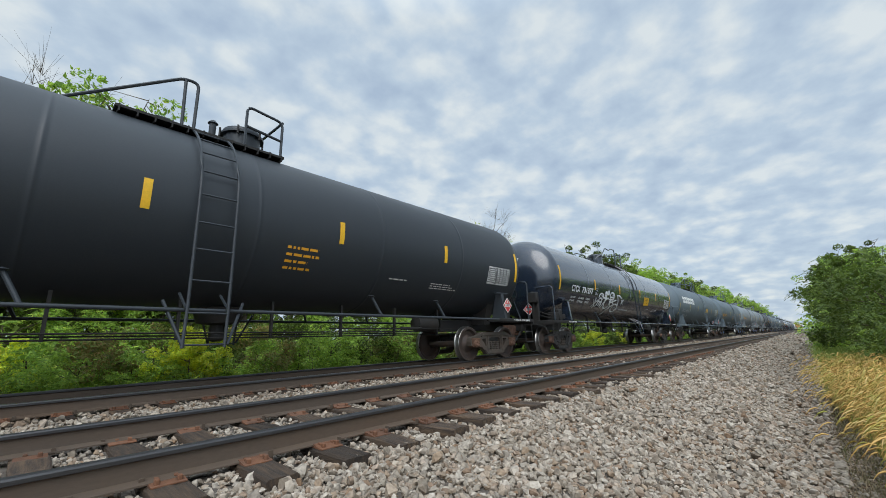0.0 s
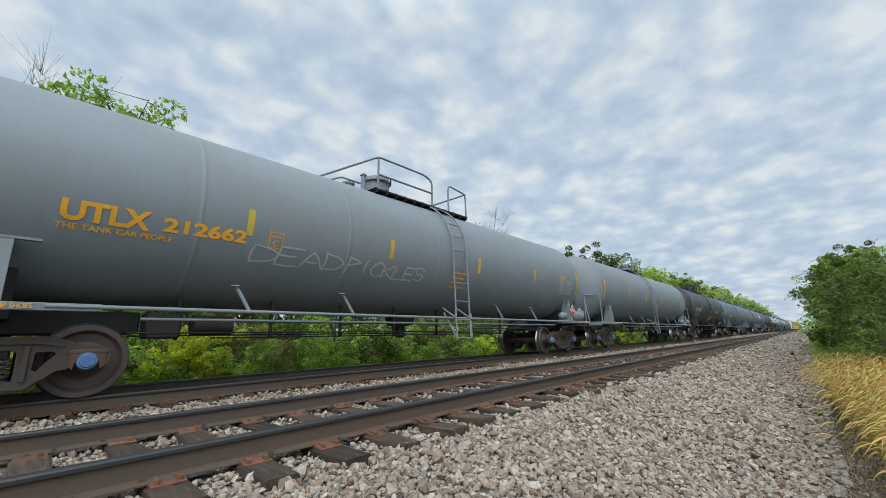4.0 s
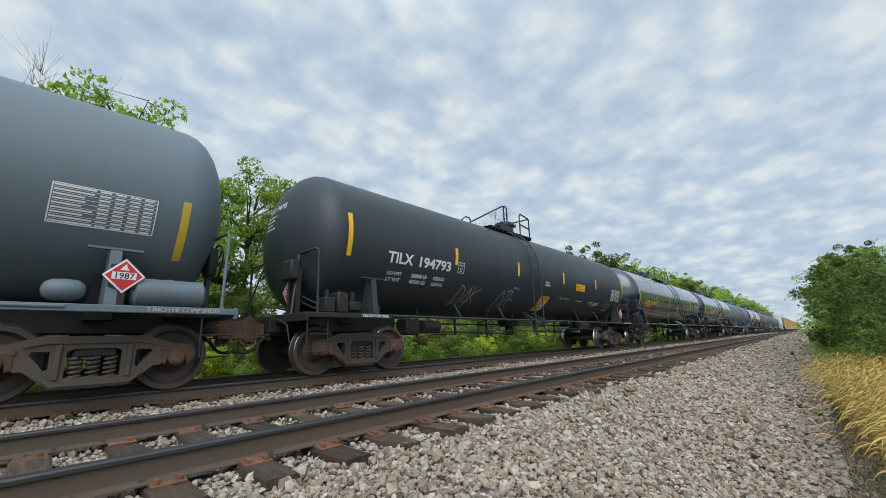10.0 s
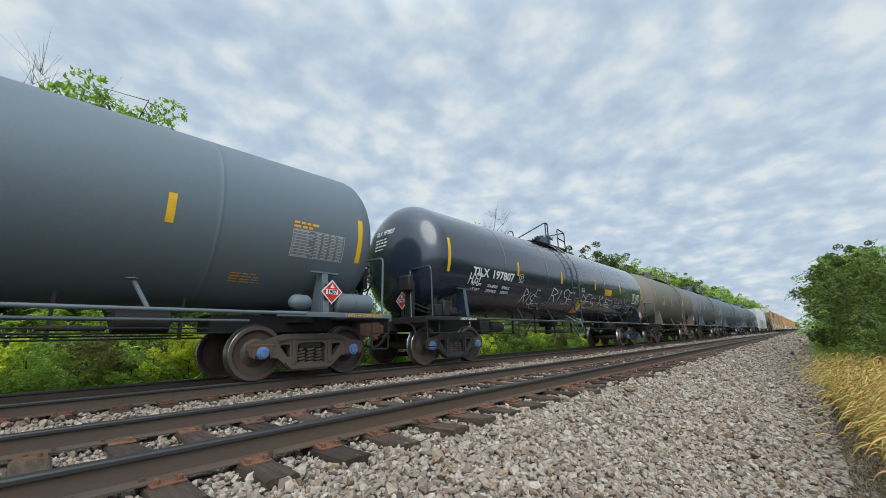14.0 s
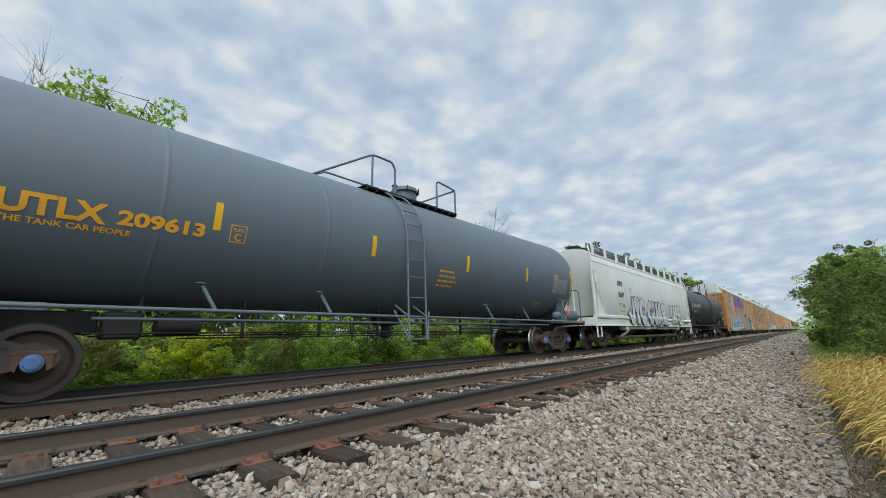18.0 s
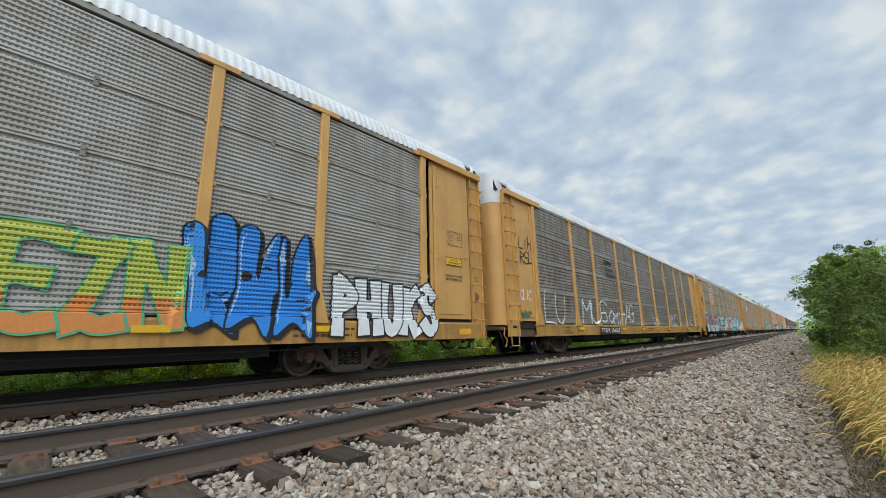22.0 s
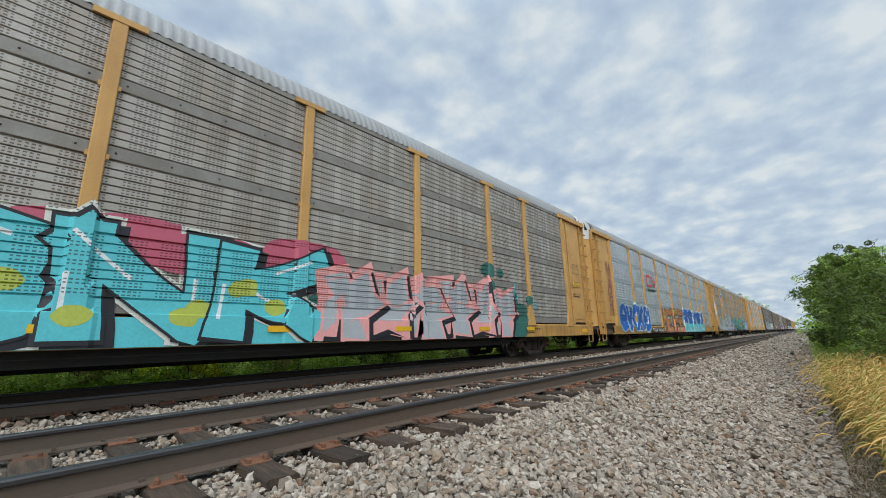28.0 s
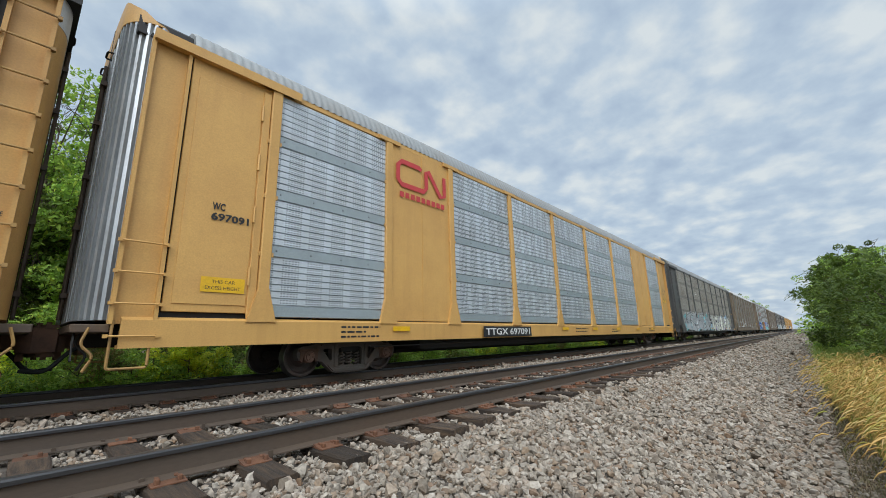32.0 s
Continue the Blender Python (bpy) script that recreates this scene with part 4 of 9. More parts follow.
def hand(parent, seed, surf, text, u, v, w, h, key, width=0.03, off=0.01, slant=0.15):
    """A quick tag: thin letters in one run of paint."""
    rng = np.random.default_rng(seed)
    wd = w / len(text)
    bm = bm_new()
    for i, ch in enumerate(text):
        if ch == " ":
            continue
        sy, dy = rng.uniform(0.8, 1.05), rng.normal(0, 0.05) * h
        for k, (pts, soft) in enumerate(strokes(ch)):
            q = [(u + wd * (i + 0.06 + 0.92 * a) + b * h * slant + rng.normal(0, 0.03) * wd, v + dy + b * h * sy + rng.normal(0, 0.025) * h) for a, b in pts]
            if len(q) == 2:
                q.insert(1, ((q[0][0] + q[1][0]) / 2 + rng.normal(0, 0.05) * wd, (q[0][1] + q[1][1]) / 2 + rng.normal(0, 0.03) * h))
            band(bm, spline(q, 5), width, 0.0006 * i + 0.00012 * k, 0, flare=-0.3, grow=0.6)
    lay(bm, surf, off, 0.07)
    part("graffiti", bm, M[key], parent, "thin sprayed graffiti tag")


def looping_tag(parent, surf, key, width, off):
    """A flowing tag of one spray can: arcs (middle u and degrees, half widths, first and last angle) and swung strokes."""
    arcs = [(-3.70, -20.2, 0.25, 5.4, 195, -75), (-3.73, -31, 0.22, 8.4, 175, -35), (-3.83, -34, 0.10, 6, 205, -10), (-3.65, -35, 0.08, 6.5, 190, -25),
            (-3.20, -14.9, 0.11, 4.1, -65, 295), (-3.18, -14.6, 0.045, 2.0, 0, 330), (-2.89, -31, 0.29, 9.3, 78, 400), (-2.93, -12, 0.07, 3.2, 230, -130),
            (-2.47, -17, 0.28, 6.4, 170, -75), (-2.34, -16, 0.06, 2.4, -70, 200), (-1.80, -37.8, 0.30, 8.0, 125, -235)]
    swings = [((-3.70, -18), (-3.3, -21.4), (-2.84, -21)), ((-3.45, -40), (-3.29, -30), (-3.13, -19)), ((-2.34, -41.3), (-2.54, -28), (-2.74, -15)), ((-2.39, -23.1), (-2.55, -22.6), (-2.77, -22.9)),
              ((-2.68, -18), (-2.45, -18.8), (-2.21, -19.3)), ((-1.87, -22.5), (-2.2, -25), (-2.58, -28.7)), ((-2.3, -25.9), (-2.19, -28.5), (-2.05, -31.3)),
              ((-2.77, -55), (-2.5, -38.8), (-1.95, -30.6)), ((-1.87, -14), (-1.55, -13.9), (-1.21, -18.2)), ((-1.83, -14.2), (-1.6, -25), (-1.42, -41))]
    runs = [[(u + ru * math.cos(radians(a + (b - a) * i / 9)), deg(v + rv * math.sin(radians(a + (b - a) * i / 9)))) for i in range(10)] for u, v, ru, rv, a, b in arcs]
    runs += [[(u, deg(v)) for u, v in q] for q in swings]
    bm = bm_new()
    for i, q in enumerate(runs):
        band(bm, spline(q, 3 if len(q) > 3 else 6), width, 0.0004 * i, 0, flare=-0.25, grow=0.3)
    lay(bm, surf, off, 0.07)
    part("graffiti", bm, M[key], parent, "looping white sprayed graffiti tag")


# ---- running gear ----
def fill_holes(bm, outer, holes, y0, y1):
    """A cast plate: outline with openings, drawn out from y0 to y1."""
    edges = []
    for ring in (outer, *holes):
        vs = [bm.verts.new((p[0], y0, p[1])) for p in ring]
        edges += [bm.edges.new((vs[i], vs[(i + 1) % len(vs)])) for i in range(len(vs))]
    f = bmesh.ops.triangle_fill(bm, use_beauty=True, use_dissolve=False, edges=edges)
    faces = [g for g in f["geom"] if isinstance(g, bmesh.types.BMFace)]
    ext = bmesh.ops.extrude_face_region(bm, geom=faces)
    bmesh.ops.translate(bm, verts=[g for g in ext["geom"] if isinstance(g, bmesh.types.BMVert)], vec=(0, y1 - y0, 0))


GEAR = {}


def gear_meshes(r):
    """The meshes of one truck for wheels of radius r, built once."""
    if r in GEAR:
        return GEAR[r]
    d = r - 0.457
    g = {}
    bm = bm_new()
    half = [(0.0, 0.765), (0.50, 0.765), (0.66, 0.72), (0.84, 0.655), (1.02, 0.64), (1.10, 0.60), (1.12, 0.50), (1.085, 0.40), (1.045, 0.39), (1.03, 0.46), (1.0, 0.535), (0.89, 0.565), (0.78, 0.535), (0.75, 0.46), (0.735, 0.385), (0.69, 0.365), (0.62, 0.36), (0.52, 0.27), (0.40, 0.165), (0.33, 0.14), (0.0, 0.135)]
    outer = half + [(-x, z) for x, z in half[::-1][1:-1]]
    tri = [(0.42, 0.585), (0.58, 0.585), (0.60, 0.55), (0.52, 0.46), (0.45, 0.36), (0.41, 0.38)]
    win = [(-0.27, 0.265), (0.27, 0.265), (0.27, 0.575), (0.20, 0.61), (-0.20, 0.61), (-0.27, 0.575)]
    fill_holes(bm, outer, [tri, [(-x, z) for x, z in tri], win], -1.07, -0.93)
    for s in (-1, 1):
        box(bm, s * 0.345 - 0.028, s * 0.345 + 0.028, -1.10, -1.07, 0.25, 0.66, 0.008)
        tube(bm, [(s * 0.72, -1.072, 0.6), (s * 0.72, -1.085, 0.6)], 0.022, 10)
    prism(bm, [(-0.50, 0.705), (0.50, 0.705), (0.66, 0.665), (0.64, 0.635), (0.48, 0.675), (-0.48, 0.675), (-0.64, 0.635), (-0.66, 0.665)], -1.10, -1.07)
    prism(bm, [(-0.38, 0.17), (0.38, 0.17), (0.50, 0.28), (0.47, 0.30), (0.36, 0.215), (-0.36, 0.215), (-0.47, 0.30), (-0.50, 0.28)], -1.10, -1.07)
    bmesh.ops.translate(bm, verts=bm.verts, vec=(0, 0, d))
    g["sideframe"] = finish(bm)
    bm = bm_new()
    box(bm, -0.22, 0.22, -1.04, 1.04, 0.50 + d, 0.63 + d, 0.02)
    box(bm, -0.20, 0.20, -0.55, 0.55, 0.63 + d, 0.76 + d, 0.02)
    lathe(bm, [(0.70 + d, 0.2), (0.80 + d, 0.2)], "z", 20)
    for s in (-1, 1):
        box(bm, s * 0.52 - 0.05, s * 0.52 + 0.05, -0.75, 0.75, 0.36 + d, 0.44 + d)
    g["bolster"] = finish(bm)
    bm = bm_new()
    pts = [(0.062 * math.cos(a * 0.7), 0.062 * math.sin(a * 0.7), 0.225 + d + 0.275 * a / 44) for a in range(45)]
    tube(bm, pts, 0.0185, 6)
    g["spring"] = finish(bm, 60)
    k = r / 0.457
    bm = bm_new()
    prof = [(-0.835, 0.385 * k), (-0.835, 0.448 * k), (-0.828, 0.455 * k), (-0.75, 0.459 * k), (-0.715, 0.472 * k), (-0.70, 0.484 * k), (-0.685, 0.480 * k), (-0.68, 0.46 * k), (-0.69, 0.39 * k), (-0.715, 0.36 * k), (-0.69, 0.2 * k), (-0.66, 0.14), (-0.66, 0.095)]
    face = [(-0.86, 0.095), (-0.86, 0.13), (-0.80, 0.16), (-0.752, 0.24 * k), (-0.765, 0.34 * k), (-0.795, 0.372 * k)]
    lathe(bm, face + prof, "y", 40)
    for v in bm.verts:
        v.co.y += 0.76
    g["wheel"] = finish(bm, 35)
    me = g["wheel"]
    me.materials.append(M["wheel"])
    me.materials.append(M["tread"])
    for p in me.polygons:
        c = p.center
        if math.hypot(c.x, c.z) > 0.447 * k:
            p.material_index = 1
    bm = bm_new()
    lathe(bm, [(-0.99, 0.075), (-0.93, 0.08), (-0.87, 0.085), (-0.6, 0.09), (0, 0.08), (0.6, 0.09), (0.87, 0.085), (0.93, 0.08), (0.99, 0.075)], "y", 16)
    g["axle"] = finish(bm, 40)
    bm = bm_new()
    lathe(bm, [(-0.06, 0.095), (-0.045, 0.105), (0.09, 0.108)], "y", 20)
    lathe(bm, [(-0.085, 0.03), (-0.085, 0.072), (-0.06, 0.08)], "y", 16)
    for i in range(3):
        a = 2.094 * i
        tube(bm, [(0.045 * math.cos(a), -0.083, 0.045 * math.sin(a)), (0.045 * math.cos(a), -0.112, 0.045 * math.sin(a))], 0.015, 6)
    g["cap"] = finish(bm, 35)
    bm = bm_new()
    prism(bm, [(-0.17, 0.565 + d), (0.17, 0.565 + d), (0.17, 0.40 + d), (0.13, 0.36 + d), (0.11, 0.46 + d), (0.0, 0.535 + d), (-0.11, 0.46 + d), (-0.13, 0.36 + d), (-0.17, 0.40 + d)], -1.085, -0.93)
    box(bm, -0.20, 0.20, -1.09, -0.95, 0.545 + d, 0.60 + d, 0.012)
    g["adapter"] = finish(bm)
    bm = bm_new()
    prism(bm, [(0.0, 0.25 + d), (0.05, 0.30 + d), (0.05, 0.50 + d), (0.0, 0.55 + d), (-0.03, 0.5 + d), (-0.03, 0.3 + d)], -0.83, -0.73)
    g["shoe"] = finish(bm)
    for key, m in (("sideframe", "truck"), ("bolster", "under"), ("spring", "truck"), ("axle", "wheel"), ("adapter", "rust"), ("shoe", "under")):
        g[key].materials.append(M[m])
    GEAR[r] = g
    return g


TURNING = {0.457: [], 0.356: []}


def set_in(ob, x, y, z):
    """Stands a turning part at its place, so that its own pose is left free to turn."""
    ob.matrix_parent_inverse = Matrix.Translation((x, y, z))


def truck(car, x, r=0.457, cap="cap_rust", dress="truck"):
    g = gear_meshes(r)
    b = part("truck", g["bolster"], None, car, "four-wheel freight truck")
    b.matrix_basis = pose(x, 0, 0)
    for s in (-1, 1):
        f = part("sideframe", g["sideframe"], None, b, "cast steel sideframe")
        if not f.data.materials:
            f.data.materials.append(M["truck"])
        f.material_slots[0].link = "OBJECT"
        f.material_slots[0].material = M[dress]
        f.matrix_basis = pose(0, 0, 0, 0, 0, 0 if s < 0 else 180)
        for xx in (-0.17, 0.0, 0.17) if s < 0 else ():
            q = part("spring", g["spring"], None, b)
            q.matrix_basis = pose(xx, s * 1.0, 0, 0, 0, 90 * (s + 1) + xx * 300)
    for wx in (-0.889, 0.889):
        a = part("axle", g["axle"], None, b)
        set_in(a, wx, 0, r)
        TURNING[r].append(a)
        for s in (-1, 1):
            w = part("wheel", g["wheel"], None, b, "brown rusted steel wheel with a bright rim")
            if s < 0:
                set_in(w, wx, -0.76, r)
            else:
                w.matrix_parent_inverse = Matrix.Translation((wx, 0.76, r)) @ Matrix.Rotation(math.pi, 4, "Z")
            TURNING[r].append(w)
            if s > 0:
                continue
            q = part("bearing_adapter", g["adapter"], None, b)
            q.matrix_basis = pose(wx, 0, 0, 0, 0, 0) if s < 0 else pose(wx, 0, 0, 0, 0, 180)
            k = part("brake_shoe", g["shoe"], None, b)
            k.matrix_basis = pose(wx - math.copysign(r + 0.0, wx), 0, 0, 0, 0, 0 if s < 0 else 180)
        c = part("bearing_cap", g["cap"], None, b, "blue bearing cap" if cap == "cap_blue" else "rusty bearing cap")
        c.active_material_index = 0
        if not c.data.materials:
            c.data.materials.append(M["cap_rust"])
        c.material_slots[0].link = "OBJECT"
        c.material_slots[0].material = M[cap]
        set_in(c, wx, -1.055, r)
        TURNING[r].append(c)
    return b


SHARED = {}


def shared(key, make, material, smooth=0.0):
    """A mesh built once for alike parts."""
    if key not in SHARED:
        bm = bm_new()
        make(bm)
        me = finish(bm, smooth)
        me.materials.append(material)
        SHARED[key] = me
    return SHARED[key]


def coupler(car, x, s, z=0.86):
    def make(bm):
        box(bm, -0.08, 0.62, -0.10, 0.10, -0.11, 0.11, 0.02)
        # head, guard arm and knuckle seen in plan, with lugs above and below
        prism(bm, [(-0.08, -0.16), (0.04, -0.12), (0.04, 0.13), (-0.10, 0.20), (-0.34, 0.22), (-0.36, 0.16), (-0.20, 0.11), (-0.16, -0.02)], -0.15, 0.15, "z")
        prism(bm, [(-0.16, -0.02), (-0.08, -0.16), (-0.22, -0.19), (-0.33, -0.13), (-0.36, -0.03), (-0.30, 0.04), (-0.25, 0.0)], -0.17, 0.17, "z")
        prism(bm, [(-0.05, -0.16), (-0.19, -0.20), (-0.24, -0.12), (-0.10, -0.06)], 0.17, 0.215, "z")
        prism(bm, [(-0.05, -0.16), (-0.19, -0.20), (-0.24, -0.12), (-0.10, -0.06)], -0.215, -0.17, "z")
        tube(bm, [(-0.16, -0.14, -0.25), (-0.16, -0.14, 0.25)], 0.03, 8)
        box(bm, -0.06, 0.02, -0.05, 0.05, -0.26, 0.17, 0.01)
        # yoke carrier round the shank
        box(bm, 0.16, 0.24, -0.24, 0.24, -0.20, -0.13, 0.01)
    c = part("coupler", shared("coupler", make, M["rust"]), None, car, "rusty knuckle coupler")
    c.matrix_basis = pose(x, 0, z) if s < 0 else pose(x, 0, z, 0, 0, 180)

    def hose(bm):
        tube(bm, bend([(0.35, -0.25, 0.0), (0.1, -0.28, -0.12), (-0.12, -0.22, -0.42), (-0.36, -0.1, -0.38)], 0.15, 4), 0.028, 7)
    h = part("air_hose", shared("hose", hose, M["hose"], 50), None, car, "black rubber air hose")
    h.matrix_basis = c.matrix_basis

    def lever(bm):
        tube(bm, bend([(0.05, 0, 0.2), (0.05, -0.9, 0.16), (0.0, -1.35, 0.05), (0.0, -1.45, -0.25)], 0.1), 0.014, 6)
    k = part("uncoupling_lever", shared("lever", lever, M["under"], 50), None, car)
    k.matrix_basis = c.matrix_basis


# ---- tank cars ----
def tank_shell(L, R, Z):
    a, b = L / 2 - 1.36, 0.72
    prof = []
    for i in range(9):
        t = math.pi / 2 * i / 8
        prof.append((-a - b * math.cos(t), R * max(0.02, math.sin(t))))
    seams = [-a + 2 * a * i / 6 for i in range(7)]
    body = []
    for i, s in enumerate(seams):
        if 0 < i < 6:
            body += [(s - 0.06, R), (s - 0.02, R), (s - 0.012, R + 0.004), (s + 0.012, R + 0.004), (s + 0.02, R), (s + 0.06, R)]
        else:
            body += [(s, R), (s + 0.08, R)] if i == 0 else [(s - 0.08, R), (s, R)]
    prof = prof[:-1] + body + [(-x, r) for x, r in prof[::-1][1:]]
    bm = bm_new()
    lathe(bm, prof, "x", 72, (0, 0, Z))
    return finish(bm, 30)


def tank_car(finish_key, L, style, cap, label):
    """Half-length h; the near side is -y. style: rails (open loops at the ends), boxy (plate braces), and so on."""
    h, mt = L / 2, M[finish_key]
    R, Z = TANK_R, TANK_Z
    car = thing("tank_car", label, "tank car", "freight train")
    key = (finish_key, round(L, 2))
    if key not in SHARED:
        SHARED[key] = tank_shell(L, R, Z)
        SHARED[key].materials.append(mt)
    part("tank_shell", SHARED[key], None, car, "welded cylindrical steel tank")
    tc = h - 2.1
    for s in (-1, 1):
        truck(car, s * tc, 0.457, cap, "truck_black" if finish_key == "gloss" else "truck")
        bm = bm_new()
        box(bm, s * (h - 0.5) if s < 0 else h - 3.6, s * (h - 3.6) if s < 0 else h - 0.5, -0.33, 0.33, 0.80, 1.12, 0.02)
        prism(bm, [(-0.80, 0.98), (0.80, 0.98), (0.98, 1.62), (0.55, 1.36), (-0.55, 1.36), (-0.98, 1.62)], s * tc - 0.14, s * tc + 0.14, "x")
        part("stub_sill", bm, M["under"], car, "black draft sill and saddle")
        bm = bm_new()
        x0, x1 = sorted((s * (h - 0.62), s * (h - 1.28)))
        box(bm, x0, x1, -1.50, 1.50, 1.05, 1.09, 0.005)
        box(bm, s * (h - 0.62) - 0.03, s * (h - 0.62) + 0.03, -1.52, 1.52, 0.98, 1.13, 0.01)
        for yy in (-1.5, 1.5):
            xa, xb = sorted((s * (h - 0.62), s * (h - 3.0)))
            box(bm, xa, xb, yy - 0.03, yy + 0.03, 1.04, 1.13, 0.008)
            box(bm, xa + 0.4, xb - 0.4, min(yy, yy * 0.8), max(yy, yy * 0.8), 1.06, 1.085)
        part("end_platform", bm, mt if finish_key in ("grey", "slate") else M["under"], car, "steel end platform")
        coupler(car, s * (h - 0.35), s)
        for yy in (-1, 1):
            bm = bm_new()
            prism(bm, [(yy * 1.50, 1.12), (yy * 1.50, 1.16), (yy * 1.40, 1.86), (yy * 1.22, 1.86), (yy * 1.05, 1.12)], s * tc - 0.06, s * tc + 0.06, "x")
            box(bm, s * tc - 0.28, s * tc + 0.28, yy * 1.36 - 0.05, yy * 1.36 + 0.03, 1.84, 1.87)
            part("side_brace", bm, mt, car)
            # end handrail: this side's half of one hoop across the end
            bm = bm_new()
            e = s * (h - 0.80)
            tube(bm, bend([(e, yy * 0.01, 2.30), (e, yy * 1.40, 2.30), (e, yy * 1.47, 2.24), (e - 0.02 * s, yy * 1.48, 1.1)], 0.10), 0.023, 8)
            if style == "boxy":
                tube(bm, [(e, yy * 0.75, 2.30), (e + 0.25 * s, yy * 1.05, 1.1)], 0.02, 6)
            part("end_grab_rail", bm, mt, car, "pipe handrail across the end", smooth=50)
            # corner step
            bm = bm_new()
            xs = s * (h - 0.85)
            tube(bm, bend([(xs - 0.2, yy * 1.46, 1.05), (xs - 0.2, yy * 1.48, 0.45), (xs + 0.2, yy * 1.48, 0.45), (xs + 0.2, yy * 1.46, 1.05)], 0.03, 2), 0.015, 6)
            tube(bm, [(xs - 0.2, yy * 1.48, 0.75), (xs + 0.2, yy * 1.48, 0.75)], 0.013, 6)
            part("corner_step", bm, M["under"], car, smooth=50)
            # side pipe struts
    for yy in (-1, 1):
        bm = bm_new()
        tube(bm, [(-tc + 0.4, yy * 1.52, 1.095), (tc - 0.4, yy * 1.52, 1.095)], 0.028, 8)
        part("running_pipe", bm, mt, car, "long side handrail pipe", 50)
        if finish_key in ("slate", "grey") and yy < 0:
            bm = bm_new()
            tube(bm, [(-tc + 1.3, -1.46, 0.965), (tc - 1.3, -1.46, 0.965)], 0.02, 8)
            part("lower_pipe", bm, mt, car, smooth=50)
        for x in [-h + 4.74, -h + 6.65, h - 4.7, h - 6.6]:
            if abs(x) < 1.0:
                continue
            bm = bm_new()
            tube(bm, [(x - 0.20, yy * 1.40, 1.50), (x, yy * 1.51, 1.09)], 0.028, 8)
            lathe(bm, [(1.47, 0.05), (1.485, 0.085), (1.50, 0.05)], "z", 12, (x - 0.20, yy * 1.40, 0))
            part("pipe_strut", bm, mt, car)
    # ladder on the near side, and its twin
    for yy in (-1, 1):
        lx = (-0.66 if style == "boxy" else 0.55 if style == "flip" else -0.44 if style == "mid" else 0.62) * (1 if yy < 0 else -1)
        for dx in (-0.26, 0.26):
            bm = bm_new()
            pts = [(lx + dx, yy * (R + 0.09) * math.cos(a), Z + (R + 0.09) * math.sin(a)) for a in [radians(d) for d in range(82, -1, -6)]]
            pts += [(lx + dx, yy * 1.60, 2.2), (lx + dx, yy * 1.62, 1.1), (lx + dx - 0.02, yy * 1.66, 0.58)]
            tube(bm, pts, 0.022, 6)
            part("ladder_rail", bm, mt, car, smooth=50)
        rungs = [(yy * (R + 0.09) * math.cos(radians(d)), Z + (R + 0.09) * math.sin(radians(d))) for d in (72, 58, 44, 30, 16, 2)]
        rungs += [(yy * 1.595, 2.35), (yy * 1.605, 1.95), (yy * 1.615, 1.5), (yy * 1.63, 1.05), (yy * 1.66, 0.62)]

        def rung(bm):
            tube(bm, [(-0.26, 0, 0), (0.26, 0, 0)], 0.014, 6)
        for y, z in rungs:
            o = part("rung", shared(("rung", finish_key), rung, mt, 50), None, car)
            o.matrix_basis = pose(lx, y, z)
        for dx in (-0.45, 0.45):
            bm = bm_new()
            tube(bm, [(lx + dx * 1.15, yy * 1.45, 1.22), (lx + dx * 0.62, yy * 1.65, 0.62)], 0.022, 6)
            tube(bm, [(lx + dx * 0.6, yy * 1.2, 1.35), (lx + dx * 0.6, yy * 1.62, 1.1)], 0.02, 6)
            part("ladder_brace", bm, mt, car, smooth=50)
    # dome, valves and top platform
    dx = {"boxy": 0.1, "flip": -0.16, "mid": 0.64}.get(style, -0.85)
    pl, pr = {"boxy": (-1.95, 0.62), "flip": (-0.7, 1.4), "mid": (-1.3, 1.95)}.get(style, (-1.5, 1.95))
    bm = bm_new()
    lathe(bm, [(4.10, 0.34), (4.62, 0.34), (4.62, 0.40), (4.66, 0.40), (4.66, 0.37), (4.74, 0.35), (4.77, 0.05)], "z", 28, (dx, 0, 0))
    dome = part("dome", bm, M["dim_white"] if "white dome" in label else mt, car, "round manway dome with a bolted lid", 35)
    for i in range(6):
        a = math.pi / 3 * i

        def bolt(bm):
            tube(bm, [(0, 0, -0.10), (0, 0, 0.07)], 0.02, 6)
        o = part("eye_bolt", shared("bolt", bolt, M["under"]), None, dome)
        o.matrix_basis = pose(dx + 0.41 * math.cos(a), 0.41 * math.sin(a), 4.66)
    bm = bm_new()
    lathe(bm, [(4.1, 0.13), (4.45, 0.13), (4.45, 0.16), (4.50, 0.16), (4.52, 0.06)], "z", 14, (dx - 0.75, 0.15, 0))
    lathe(bm, [(4.1, 0.06), (4.58, 0.06), (4.6, 0.09), (4.66, 0.04)], "z", 10, (dx - 0.62, -0.3, 0))
    part("safety_valve", bm, mt, car, smooth=40)
    for yy in (-1, 1):
        bm = bm_new()
        box(bm, pl, pr, yy * 0.66 - 0.16, yy * 0.66 + 0.16, 4.10, 4.14)
        for i in range(12):
            x = pl + 0.05 + i * (pr - pl - 0.1) / 11
            box(bm, x - 0.01, x + 0.01, yy * 0.66 - 0.17, yy * 0.66 + 0.17, 4.03, 4.15)
        part("top_walkway", bm, M["under"], car, "steel grating walkway")
    bm = bm_new()
    for xx in (pl, pr - 0.25):
        box(bm, xx, xx + 0.25, -0.80, 0.80, 4.095, 4.135)
    part("end_walkway", bm, M["under"], car)
